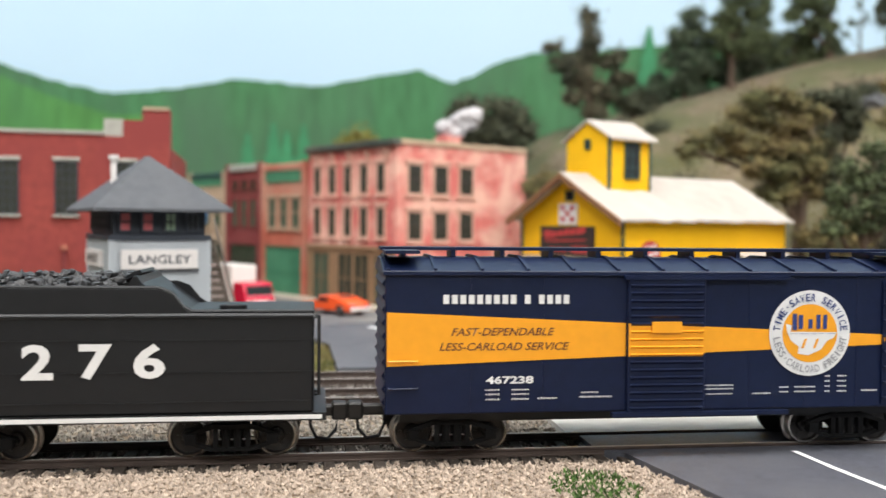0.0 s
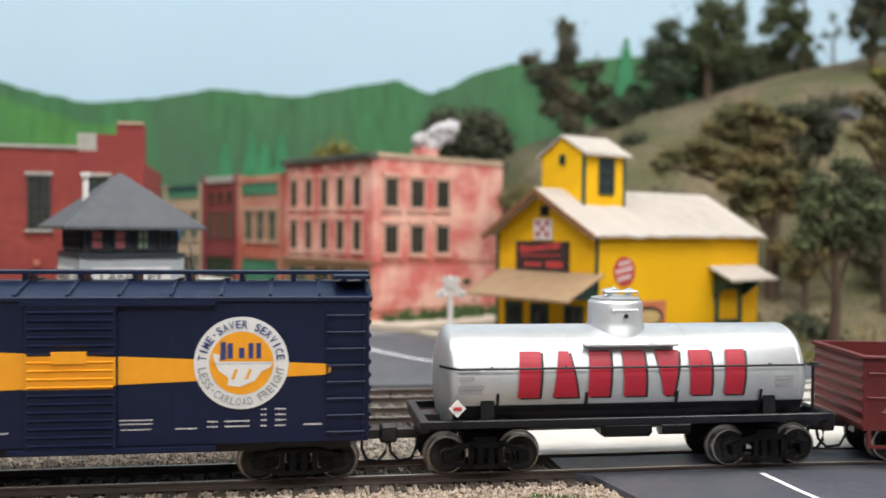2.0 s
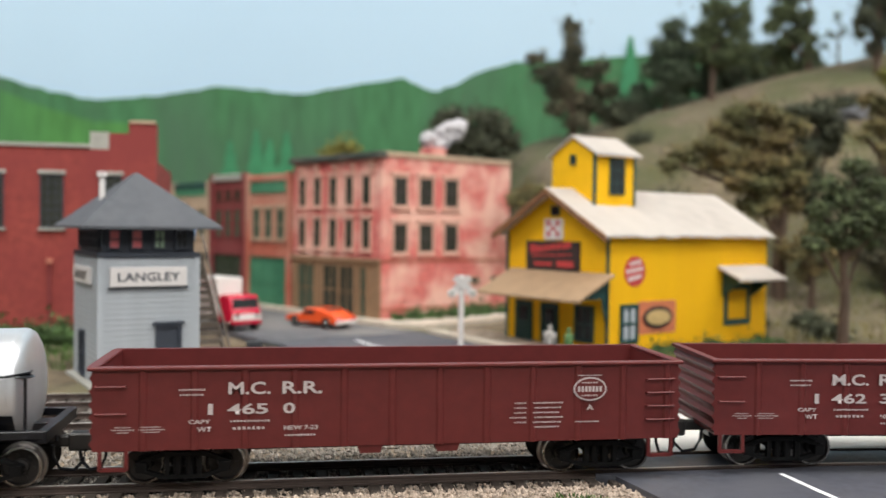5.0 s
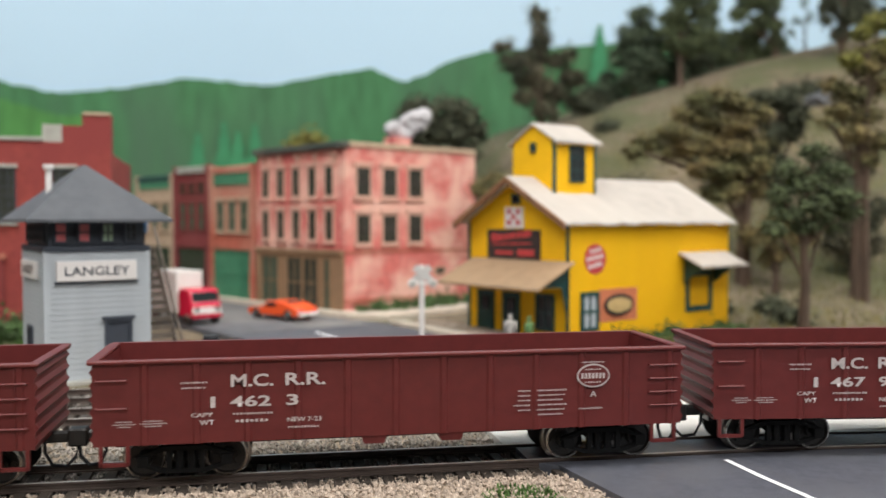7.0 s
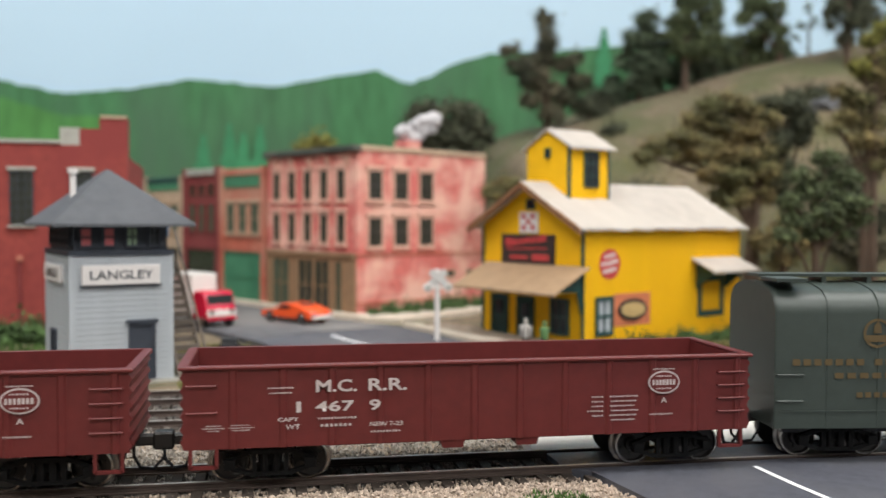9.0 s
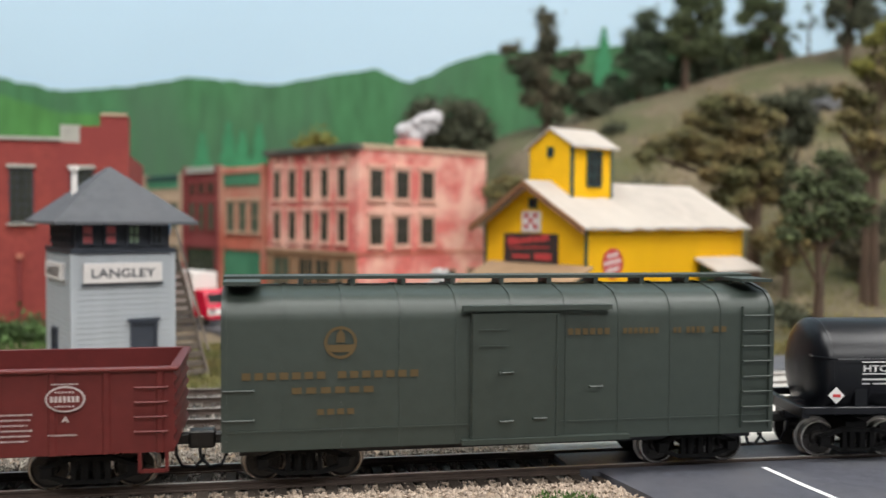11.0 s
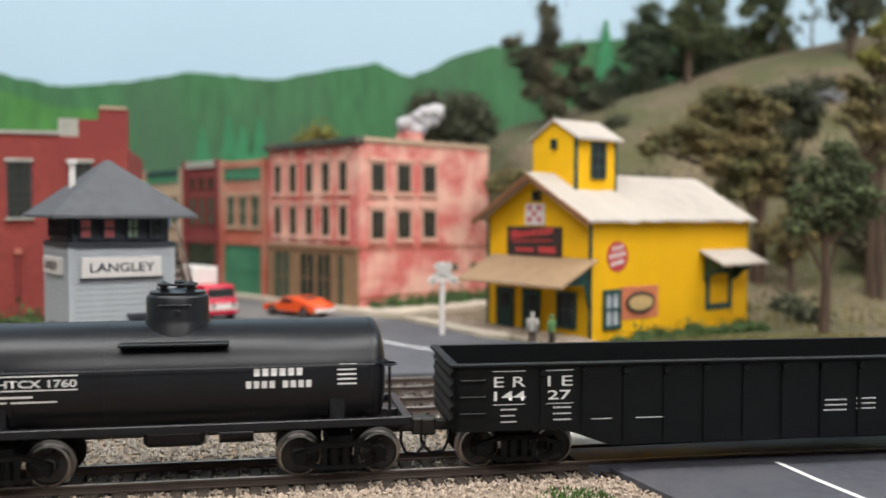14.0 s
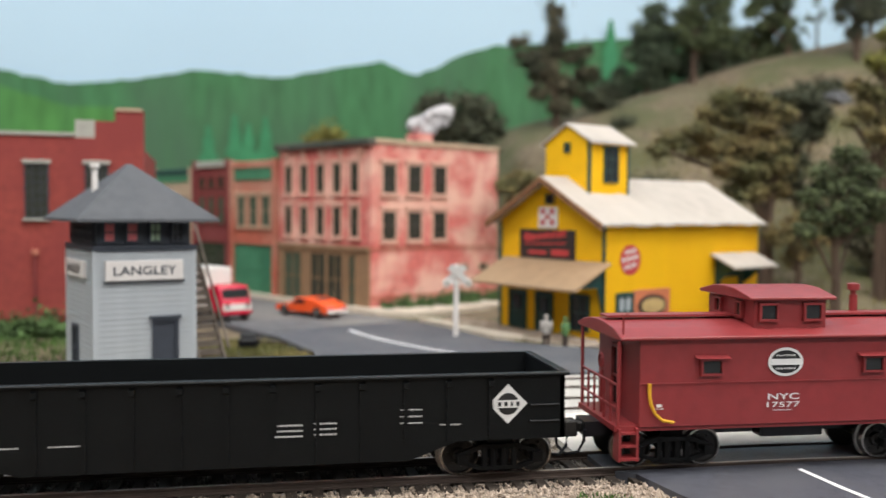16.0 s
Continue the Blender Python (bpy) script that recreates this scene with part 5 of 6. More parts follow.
def tank_car(paint, label, silver):
    R, zc, H = .0138, .0231, .0496
    c = thing("tank_car", label, "tank car")
    x0 = .0006
    prof = [(0, -H)] + [(R * math.sin(radians(a)), -H + .0034 * (1 - math.cos(radians(a)))) for a in (15, 30, 45, 60, 75, 90)]
    prof += [(R, -.0160), (R, .0160)] + [(r, -s) for r, s in prof[::-1]]
    t = Shape().lathe(prof, "x", (x0, 0, zc), 56).make("tank", paint, c, "round riveted tank", smooth=50)
    for x in (-H + .0042, -.0160, .0160, H - .0042):
        Shape().lathe([(R, x - .0003), (R + .00012, x - .0003), (R + .00012, x + .0003), (R, x + .0003)], "x", (x0, 0, zc), 56).make("seam", paint, t)
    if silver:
        # black sheet just outside the shell, round its lower 136 degrees
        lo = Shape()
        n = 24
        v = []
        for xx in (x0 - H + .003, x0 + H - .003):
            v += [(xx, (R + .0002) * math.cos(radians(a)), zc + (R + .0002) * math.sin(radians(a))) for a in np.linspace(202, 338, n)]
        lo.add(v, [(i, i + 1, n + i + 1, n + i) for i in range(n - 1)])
        lo.make("lower_black", BLACK, t, "black lower part of the tank", smooth=60)
    dx = x0 - .0006
    do = Shape().lathe([(.0088, .0336), (.0078, .0372), (.0073, .0384), (.0073, .0432), (.0070, .0437), (.0066, .0440), (.0066, .0446), (.0030, .0452), (0, .0453)], "z", (dx, 0, 0), 36).make("dome", paint, t, "round expansion dome", smooth=40, at=pose(0, 0, -.0006))
    for x, y in ((-.0030, -.002), (.0032, -.0015), (.0005, .003)):
        Shape().lathe([(.0010, .0445), (.0010, .0460), (.0016, .0461), (.0016, .0467), (.0006, .0470), (0, .0474)], "z", (dx + x, y, 0), 12).make("valve", paint if silver else BLACK, do)
    Shape().rod([(dx - .0042, -.0044, .0453), (dx - .0042, -.0044, .0464), (dx + .0045, -.0044, .0464), (dx + .0045, -.0044, .0453)], .0003).make("dome_rail", paint, do)
    Shape().rod([(dx - .0034, -.0070, .0418), (dx - .0034, -.0079, .0418), (dx + .0034, -.0079, .0418), (dx + .0034, -.0070, .0418)], .0003).make("grab_iron", paint, do)
    Shape().cyl("y", (dx + .0004, -.0072, .0402), .0006, -.0006, .0004, 8).make("bolt", BLACK, do)
    Shape().box(dx - .0120, dx + .0125, -.0138, -.0096, .0324, .0330).make("platform", paint, t, bevel=.0001, smooth=0)
    # handrail round the tank
    yr = -R - .0012
    Shape().rod([(x0 - H + .001, -.004, .0273), (x0 - H + .0002, -.009, .0273), (x0 - H + .004, yr, .0273), (x0 + H - .004, yr, .0273), (x0 + H - .0002, -.009, .0273), (x0 + H - .001, -.004, .0273)], .0003, 6).make("handrail", BLACK, c)
    for x in (-.037, -.018, .018, .037):
        Shape().rod([(x0 + x, -R + .0010, .0275), (x0 + x, yr, .0273)], .0003, 5).make("rail_post", BLACK, c)
    # frame
    f = Shape()
    for y in (-.0152, .0134):
        f.box(-.0540, .0545, y, y + .0018, .0126, .0146)
    f.box(-.0540, .0545, -.0030, .0030, .0092, .0142)
    for x in (-.0545, .0530):
        f.box(x, x + .0022, -.0150, .0150, .0116, .0146)
    for x in (-.0440, -.0330, .0330, .0440):
        f.box(x - .0008, x + .0008, -.0135, .0135, .0120, .0142)
    f.make("frame", BLACK, c, bevel=.0002, smooth=0)
    for x in (-.0375, .0375):
        Shape().prism([(-.0138, .0140), (-.0134, .0192), (-.0100, .0150), (.0100, .0150), (.0134, .0192), (.0138, .0140)], "x", x - .0017, x + .0017).make("saddle", BLACK, c, smooth=0)
    for x in (-.0350, -.0120, .0120, .0350):
        tank = Shape()
        tank_strip(tank, x - .0004, x + .0004, .0150, .0210, R, zc, .0004)
        tank.make("strap", BLACK, c, smooth=0)
    Shape().box(-.0070, .0070, -.0110, -.0040, .0085, .0125).make("air_tank", BLACK, c, bevel=.0010)
    Shape().cyl("x", (0, -.0070, .0102), .0020, .0100, .0180, 12).make("brake_cylinder", BLACK, c)
    Shape().rod([(.0500, -.0130, .0146), (.0500, -.0130, .0270)], .0004).make("brake_staff", BLACK, c)
    Shape().lathe([(.0016, 0), (.0022, .0003), (.0016, .0006)], "z", (.0500, -.0130, .0268), 16).make("brake_wheel", BLACK, c)
    p = Shape().prism([(-.0022, 0), (0, -.0022), (.0022, 0), (0, .0022)], "y", -.0158, -.0154).make("placard", WHITE, c, smooth=0, at=pose(-.0455, 0, .0178))
    Shape().prism([(-.0010, -.0004), (.0010, -.0004), (.0010, .0004), (-.0010, .0004)], "y", -.0160, -.0158).make("placard_mark", SIGNRED, p, smooth=0)
    # long lettering on the tank side, drawn as plain bars
    if silver:
        w = .0091
        plain = (((0, .0008), (.0056, .0064)), ((0, .0018), (.0066, .0046)), ((0, .0008), (.0056, .0064)), ((.0004, .0004), (.0062, .0062)), ((.0020, 0), (.0046, .0066)), ((0, 0), (.0056, .0060)), ((0, .0012), (.0052, .0064)))
        for i, (lo_, hi_) in enumerate(plain):
            x = -.0300 + i * w
            red, sh = Shape(), Shape()
            for s_, d_, eps in ((sh, .0007, .00030), (red, 0, .00045)):
                tank_strip(s_, (x + lo_[0] + d_, x + lo_[1] + d_), (x + hi_[0] + d_, x + hi_[1] + d_), .0198 - d_ * .6, .0312 - d_ * .6, R, zc, eps)
            sh.make("letter_shadow", BLACKINK, t, smooth=0)
            red.make("letter_block", REDINK, t, "large red lettering block with a black shadow", smooth=0)
        g = Shape()
        for z, a, b in ((.0268, -.0450, -.0395), (.0248, -.0450, -.0408), (.0226, -.0450, -.0385), (.0214, -.0450, -.0390), (.0238, .0390, .0440), (.0222, .0390, .0440)):
            tank_strip(g, a, b, z - .0005, z + .0005, R, zc, .0002)
        tagged(g.make("small_lettering", GREYINK, t, smooth=0), kind="stuff")
    else:
        for s_, x, z, h, w in (("HTCX 1760", -.0290, .0248, .0018, .0168),):
            y = -math.sqrt((R + .0004) ** 2 - (z - zc) ** 2) - .0002
            letters(s_, x, y, z, h, WHITE, t, width=w, bold=.02)
        g = Shape()
        rows = [(-.0375, -.0205, .0264, .0003), (-.0375, -.0205, .0233, .0003), (-.0375, -.0300, .0218, .0005), (-.0375, -.0250, .0206, .0004)]
        rows += word_bars((6,), .0182, .0300, .0259, .0017) + word_bars((4, 4), .0164, .0320, .0231, .0017)
        for i in range(5):
            rows.append((.0375, .0420, .0272 - i * .0011, .0004))
        for a, b, z, h in rows:
            tank_strip(g, a, b, z - h / 2, z + h / 2, R, zc, .0002)
        tagged(g.make("small_lettering", WHITE, t, smooth=0), kind="stuff")
    bogies(c, (-.0376, .0383))
    couplers(c, .0548)
    return c


def red_gondola(number):
    L, Y, zb, zt = .0717, .0165, .0098, .0287
    c = thing("gondola", "oxide red open gondola, empty", "gondola", group="red gondolas")
    for y in (-Y, Y - .0012):
        Shape().box(-L, L, y, y + .0012, zb, zt).make("side", OXIDE, c, smooth=0)
    for x in (-L, L - .0012):
        Shape().box(x, x + .0012, -Y + .0012, Y - .0012, zb, zt).make("end", OXIDE, c, smooth=0)
    Shape().box(-L, L, -Y + .001, Y - .001, zb + .001, .0140).make("floor", OXIDEIN, c, smooth=0)
    cap = Shape()
    for y in (-Y - .0010, Y - .0012):
        cap.box(-L - .0010, L + .0010, y, y + .0022, zt, zt + .0009)
    for x in (-L - .0010, L - .0012):
        cap.box(x, x + .0022, -Y + .0012, Y - .0012, zt, zt + .0009)
    cap.make("top_rail", OXIDE, c, bevel=.00025, smooth=0)
    for i in range(12):
        x = -L + .0115 + i * .0117
        if abs(x) < L - .002:
            Shape().prism([(x - .0010, -Y), (x - .0005, -Y - .0005), (x + .0005, -Y - .0005), (x + .0010, -Y)], "z", zb, zt).make("side_rib", OXIDE, c, smooth=0)
    end_ribs(c, L, .0163, .0100, .0285, 6, OXIDE)
    for x in (.0630,):
        grabs(c, x, x + .0072, -Y - .0009, (.0250, .0216, .0182, .0148), OXIDE, .0003)
    grabs(c, -.0708, -.0640, -Y - .0009, (.0250, .0186), OXIDE, .0003)
    Shape().box(-L + .003, L - .003, -.0040, .0040, .0066, .0100).make("centre_sill", BLACK, c, smooth=0)
    for x in (-.0070, .0120):
        Shape().prism([(x - .0032, zb), (x + .0032, zb), (x + .0025, .0078), (x - .0025, .0078)], "y", -Y + .0005, -.0100).make("hopper_frame", OXIDE, c, smooth=0)
    for s in (-1, 1):
        st = Shape()
        for u in (.0640, .0700):
            st.box(s * u - .0004, s * u + .0004, -Y, -Y + .0010, .0052, zb)
        st.box(min(s * .0640, s * .0700), max(s * .0640, s * .0700), -Y, -Y + .0010, .0050, .0058)
        st.make("step", OXIDE, c, smooth=0)
    y = -Y - .0007
    letters("M.C.", -.0358, y, .0243, .0030, FADED, c, width=.0098, bold=.022)
    letters("R.R.", -.0234, y, .0243, .0030, FADED, c, width=.0094, bold=.022)
    letters(number[0], -.0448, y, .0194, .0026, FADED, c, width=.0011, bold=0)
    letters(number[1:4], -.0362, y, .0194, .0026, FADED, c, width=.0094, bold=.022)
    letters(number[4], -.0265, y, .0194, .0026, FADED, c, width=.0028, bold=.022)
    letters("CAPY", -.0473, y, .0165, .0010, FADED, c, width=.0050, bold=.02)
    letters("WT", -.0462, y, .0147, .0012, FADED, c, width=.0034, bold=.02)
    letters("NEW 7-23", -.0237, y, .0147, .0011, FADED, c, width=.0080, bold=.02)
    rows = [(-.0520, -.0458, .0241, .0006), (-.0518, -.0462, .0229, .0006), (-.0402, -.0308, .0165, .0007), (-.0396, -.0318, .0148, .0010), (-.0275, -.0200, .0129, .0007),
            (-.0665, -.0628, .0155, .0004), (-.0672, -.0620, .0149, .0004), (-.0660, -.0632, .0143, .0004), (-.0605, -.0560, .0155, .0004), (-.0612, -.0550, .0149, .0004), (-.0602, -.0562, .0143, .0004)]
    for i in range(5):
        rows.append((.0286 - (.0012 if i == 3 else 0), .0318, .0195 - i * .0012, .0006))
    for i in range(6):
        rows.append((.0334 + .0003 * (i % 2), .0412 - .0005 * (i % 3), .0195 - i * .0012, .0006))
    rows += [(.0450, .0510, .0262, .0005), (.0442, .0506, .0146, .0006)]
    letters("A", .0480, y, .0182, .0014, FADED, c, width=.0017, bold=.02)
    bars(rows, y, FADED, c)
    e = disc(.0480, .0228, .0043, y, FADED, c, "emblem", 40, .70)
    disc(.0480, .0228, .0039, y - .0001, OXIDE, e, "emblem_field", 40, .66)
    bars([(.0458, .0502, .0244, .0006), (.0458, .0502, .0212, .0006)] + word_bars((7,), .0448, .0513, .0228, .0014, .35), y - .0002, FADED, e, "emblem_lettering")
    bogies(c, (-.0515, .0525))
    couplers(c, L)
    return c


def black_gondola():
    L, Y, zt = .0830, .0165, .0262
    c = thing("gondola", "black mill gondola with a fishbelly side, empty", "gondola")
    side = [(-L, .0105), (-.0560, .0105), (-.0440, .0062), (.0440, .0062), (.0560, .0105), (L, .0105), (L, zt), (-L, zt)]
    for y in (-Y, Y - .0012):
        Shape().prism(side, "y", y, y + .0012).make("side", ERIEBLK, c, smooth=0)
    for x in (-L, L - .0012):
        Shape().box(x, x + .0012, -Y, Y, .0105, zt).make("end", ERIEBLK, c, smooth=0)
    Shape().box(-L, L, -Y + .001, Y - .001, .0108, .0128).make("floor", ERIEBLK, c, smooth=0)
    cap = Shape()
    for y in (-Y - .0012, Y - .0012):
        cap.box(-L - .0010, L + .0010, y, y + .0024, zt, zt + .0007)
    for x in (-L - .0010, L - .0012):
        cap.box(x, x + .0022, -Y + .0012, Y - .0012, zt, zt + .0007)
    cap.make("top_rail", ERIEBLK, c, bevel=.0002, smooth=0)
    for i in range(13):
        x = -.0613 + i * .01045
        zb = .0066 if abs(x) < .043 else .0110
        Shape().box(x - .0005, x + .0005, -Y - .0005, -Y, zb, .0240).make("side_post", ERIEBLK, c, smooth=0)
        Shape().prism([(-Y, .0235), (-Y - .0012, .0240), (-Y - .0012, .0252), (-Y, .0256)], "x", x - .0006, x + .0006).make("post_cap", ERIEBLK, c, smooth=0)
    end_ribs(c, L, .0150, .0115, .0255, 5, ERIEBLK)
    grabs(c, .0740, .0812, -Y - .0009, (.0190, .0150), ERIEBLK, .0003)
    grabs(c, -.0815, -.0755, -Y - .0009, (.0230, .0190, .0150), ERIEBLK, .0003)
    Shape().box(-L + .003, L - .003, -.0040, .0040, .0066, .0108).make("centre_sill", ERIEBLK, c, smooth=0)
    y = -Y - .0001
    letters("E R", -.0693, y, .0224, .0025, WHITE, c, width=.0078, bold=0)
    letters("I E", -.0568, y, .0224, .0025, WHITE, c, width=.0062, bold=0)
    letters("144", -.0693, y, .0190, .0023, WHITE, c, width=.0078, bold=.01)
    letters("27", -.0570, y, .0190, .0023, WHITE, c, width=.0058, bold=.01)
    rows = []
    for a, b in ((-.0735, -.0652), (-.0603, -.0533)):
        rows += [(a, b, .0250, .0004), (a, b, .0169, .0004)]
    for i in range(3):
        rows += [(-.0715, -.0675 - .0004 * (i == 1), .0157 - .0015 * i, .0006), (-.0585, -.0538, .0159 - .0015 * i, .0006)]
        rows += [(.0130 - .0012 * (i == 2), .0190, .0158 - .0013 * i, .0006), (.0215, .0270, .0160 - .0013 * i, .0006), (.0420, .0475, .0186 - .0016 * i, .0005)]
    rows += [(-.0490, -.0435, .0128, .0004), (-.0375, -.0300, .0128, .0005), (.0515, .0570, .0147, .0005)]
    bars(rows, y, WHITE, c)
    ex, ez = .0685, .0193
    e = flat([(ex - .0049, ez), (ex, ez - .0049), (ex + .0049, ez), (ex, ez + .0049)], y, WHITE, c, "emblem")
    disc(ex, ez, .0027, y - .0001, BLACKINK, e, "emblem_field")
    bars([(ex - .0034, ex + .0034, ez, .0019)], y - .0002, WHITE, e, "emblem_lettering")
    bars([(ex - .0026, ex - .0018, ez, .0011), (ex - .0010, ex - .0002, ez, .0011), (ex + .0006, ex + .0012, ez, .0011), (ex + .0020, ex + .0028, ez, .0011)], y - .0003, BLACKINK, e, "emblem_lettering")
    bogies(c, (-.0660, .0675))
    couplers(c, L)
    return c


def caboose():
    c = thing("caboose", "dark red caboose with a cupola and end platforms", "caboose")
    Y, H = .0158, .0456
    Shape().box(-H, H, -Y, Y, .0118, .0345).make("body", CABRED, c, bevel=.0002, smooth=0)
    Shape().box(-.0518, .0518, -.0150, .0150, .0108, .0122).make("platform", CABRED, c, smooth=0)
    Shape().box(-.0560, .0560, -.0040, .0040, .0070, .0110).make("centre_sill", BLACK, c, smooth=0)
    roof = [(-.0176, .0342), (-.0176, .0350), (-.0120, .0368), (-.006, .0376), (0, .0379), (.006, .0376), (.0120, .0368), (.0176, .0350), (.0176, .0342)]
    Shape().prism(roof, "x", -.0514, .0514).make("roof", CABRED, c, bevel=.0002, smooth=30)
    cx = -.0036
    cu = Shape().box(cx - .0101, cx + .0101, -.0132, .0132, .0345, .0440).make("cupola", CABRED, c, "windowed cupola on the roof", smooth=0)
    Shape().prism([(-.0150, .0438), (-.0150, .0446), (-.006, .0464), (0, .0467), (.006, .0464), (.0150, .0446), (.0150, .0438)], "x", cx - .0122, cx + .0122).make("cupola_roof", CABRED, cu, bevel=.0002, smooth=30)
    for x in (cx - .0090, cx + .0034):
        window(cu, "front", x, x + .0055, .0382, .0430, CABRED, GLASSDARK, None, 0, 0, .0006).matrix_basis = pose(0, -.0132, 0)
    for y in (-.0060, .0060):
        window(cu, "left", y - .002, y + .002, .0385, .0430, CABRED, WINDOWDARK, None, 0, 0, .0006).matrix_basis = pose(cx - .0101, 0, 0) @ LEFT
    for x in (-.0296, .0155):
        w = window(c, "front", x, x + .0062, .0248, .0292, CABRED, GLASSDARK, None, 0, 0, .0006)
        w.matrix_basis = pose(0, -Y, 0)
        Shape().prism([(-.0022, .0294), (0, .0301), (0, .0294)], "x", x - .0014, x + .0076).make("awning", CABRED, w, smooth=0)
    Shape().box(-H, H, -Y - .0003, -Y, .0228, .0231).make("belt_rail", CABRED, c, smooth=0)
    w = window(c, "left", -.0030, .0030, .0140, .0310, CABRED, GLASSDARK, None, 0, 1, .0008, "door")
    w.matrix_basis = pose(-H, 0, 0) @ LEFT
    for s in (-1, 1):
        st = Shape()
        for i in range(3):
            st.box(min(s * .0460, s * .0510), max(s * .0460, s * .0510), -.0170 + .0004 * i, -.0125, .0038 + .0032 * i, .0044 + .0032 * i)
        for u in (.0460, .0506):
            st.box(min(s * u, s * (u + .0006)), max(s * u, s * (u + .0006)), -.0168, -.0125, .0034, .0118)
        st.make("steps", CABRED, c, smooth=0)
        r = Shape()
        x = s * .0508
        for y in (-.0145, -.0090, -.0040, .0040, .0090, .0145):
            r.rod([(x, y, .0122), (x, y, .0225)], .00035, 5)
        for z in (.0165, .0225):
            r.rod([(x, -.0145, z), (x, .0145, z)], .00035, 5)
        r.make("platform_railing", CABRED, c)
        Shape().rod([(x, -.0145, .0120), (x, -.0150, .0340)], .0005, 6).make("roof_post", CABRED, c)
        Shape().rod([(x, .0145, .0120), (x, .0150, .0340)], .0005, 6).make("roof_post", CABRED, c)
        Shape().rod([(s * .0495, .002, .0122), (s * .0495, .002, .0270)], .0004, 6).make("brake_staff", CABRED, c)
        Shape().lathe([(.0018, 0), (.0026, .0003), (.0018, .0006)], "x", (s * .0500, .002, .0262), 16).make("brake_wheel", CABRED, c)
    pts = [(-.0434, -Y - .0011, .0232), (-.0434, -Y - .0011, .0205), (-.0430, -Y - .0011, .0180), (-.0418, -Y - .0011, .0155), (-.0398, -Y - .0011, .0138), (-.0368, -Y - .0011, .0132)]
    Shape().rod(pts, .00045, 6).make("handrail", YELLOWROD, c, "yellow curved handrail")
    Shape().lathe([(.0011, .0370), (.0011, .0435), (.0008, .0436), (.0008, .0448), (.0017, .0449), (.0017, .0466), (0, .0470)], "z", (.0243, .002, 0), 14).make("smokejack", CABRED, c, "rusty red smokejack")
    Shape().box(-.0500, .0500, -.0030, .0030, .0384, .0390).make("roof_walk", CABRED, c, smooth=0)
    Shape().rod([(-.0500, -.0155, .0345), (-.0500, -.0155, .0405), (-.0488, -.0155, .0408)], .0003, 5).make("marker_bracket", CABRED, c)
    y = -Y - .0004
    e = disc(-.0062, .0280, .0049, y, WHITE, c, "emblem", 40, .76)
    disc(-.0062, .0280, .0042, y - .0001, BLACKINK, e, "emblem_field", 40, .72)
    bars([(-.0090, -.0034, .0297, .0006), (-.0104, -.0020, .0280, .0016), (-.0090, -.0034, .0263, .0006)], y - .0002, WHITE, e, "emblem_lettering")
    letters("NYC", -.0066, y, .0190, .0016, WHITE, c, width=.0086, bold=.01)
    letters("17577", -.0066, y, .0169, .0014, WHITE, c, width=.0092, bold=.01)
    bars([(-.0095, -.0040, .0155, .0004), (-.0418, -.0392, .0166, .0004), (-.0412, -.0398, .0174, .0008)], y, WHITE, c)
    Shape().box(-.0100, .0080, -.0110, -.0060, .0072, .0105).make("battery_box", BLACK, c, bevel=.0004)
    bogies(c, (-.0350, .0350))
    couplers(c, .0570)
    return c


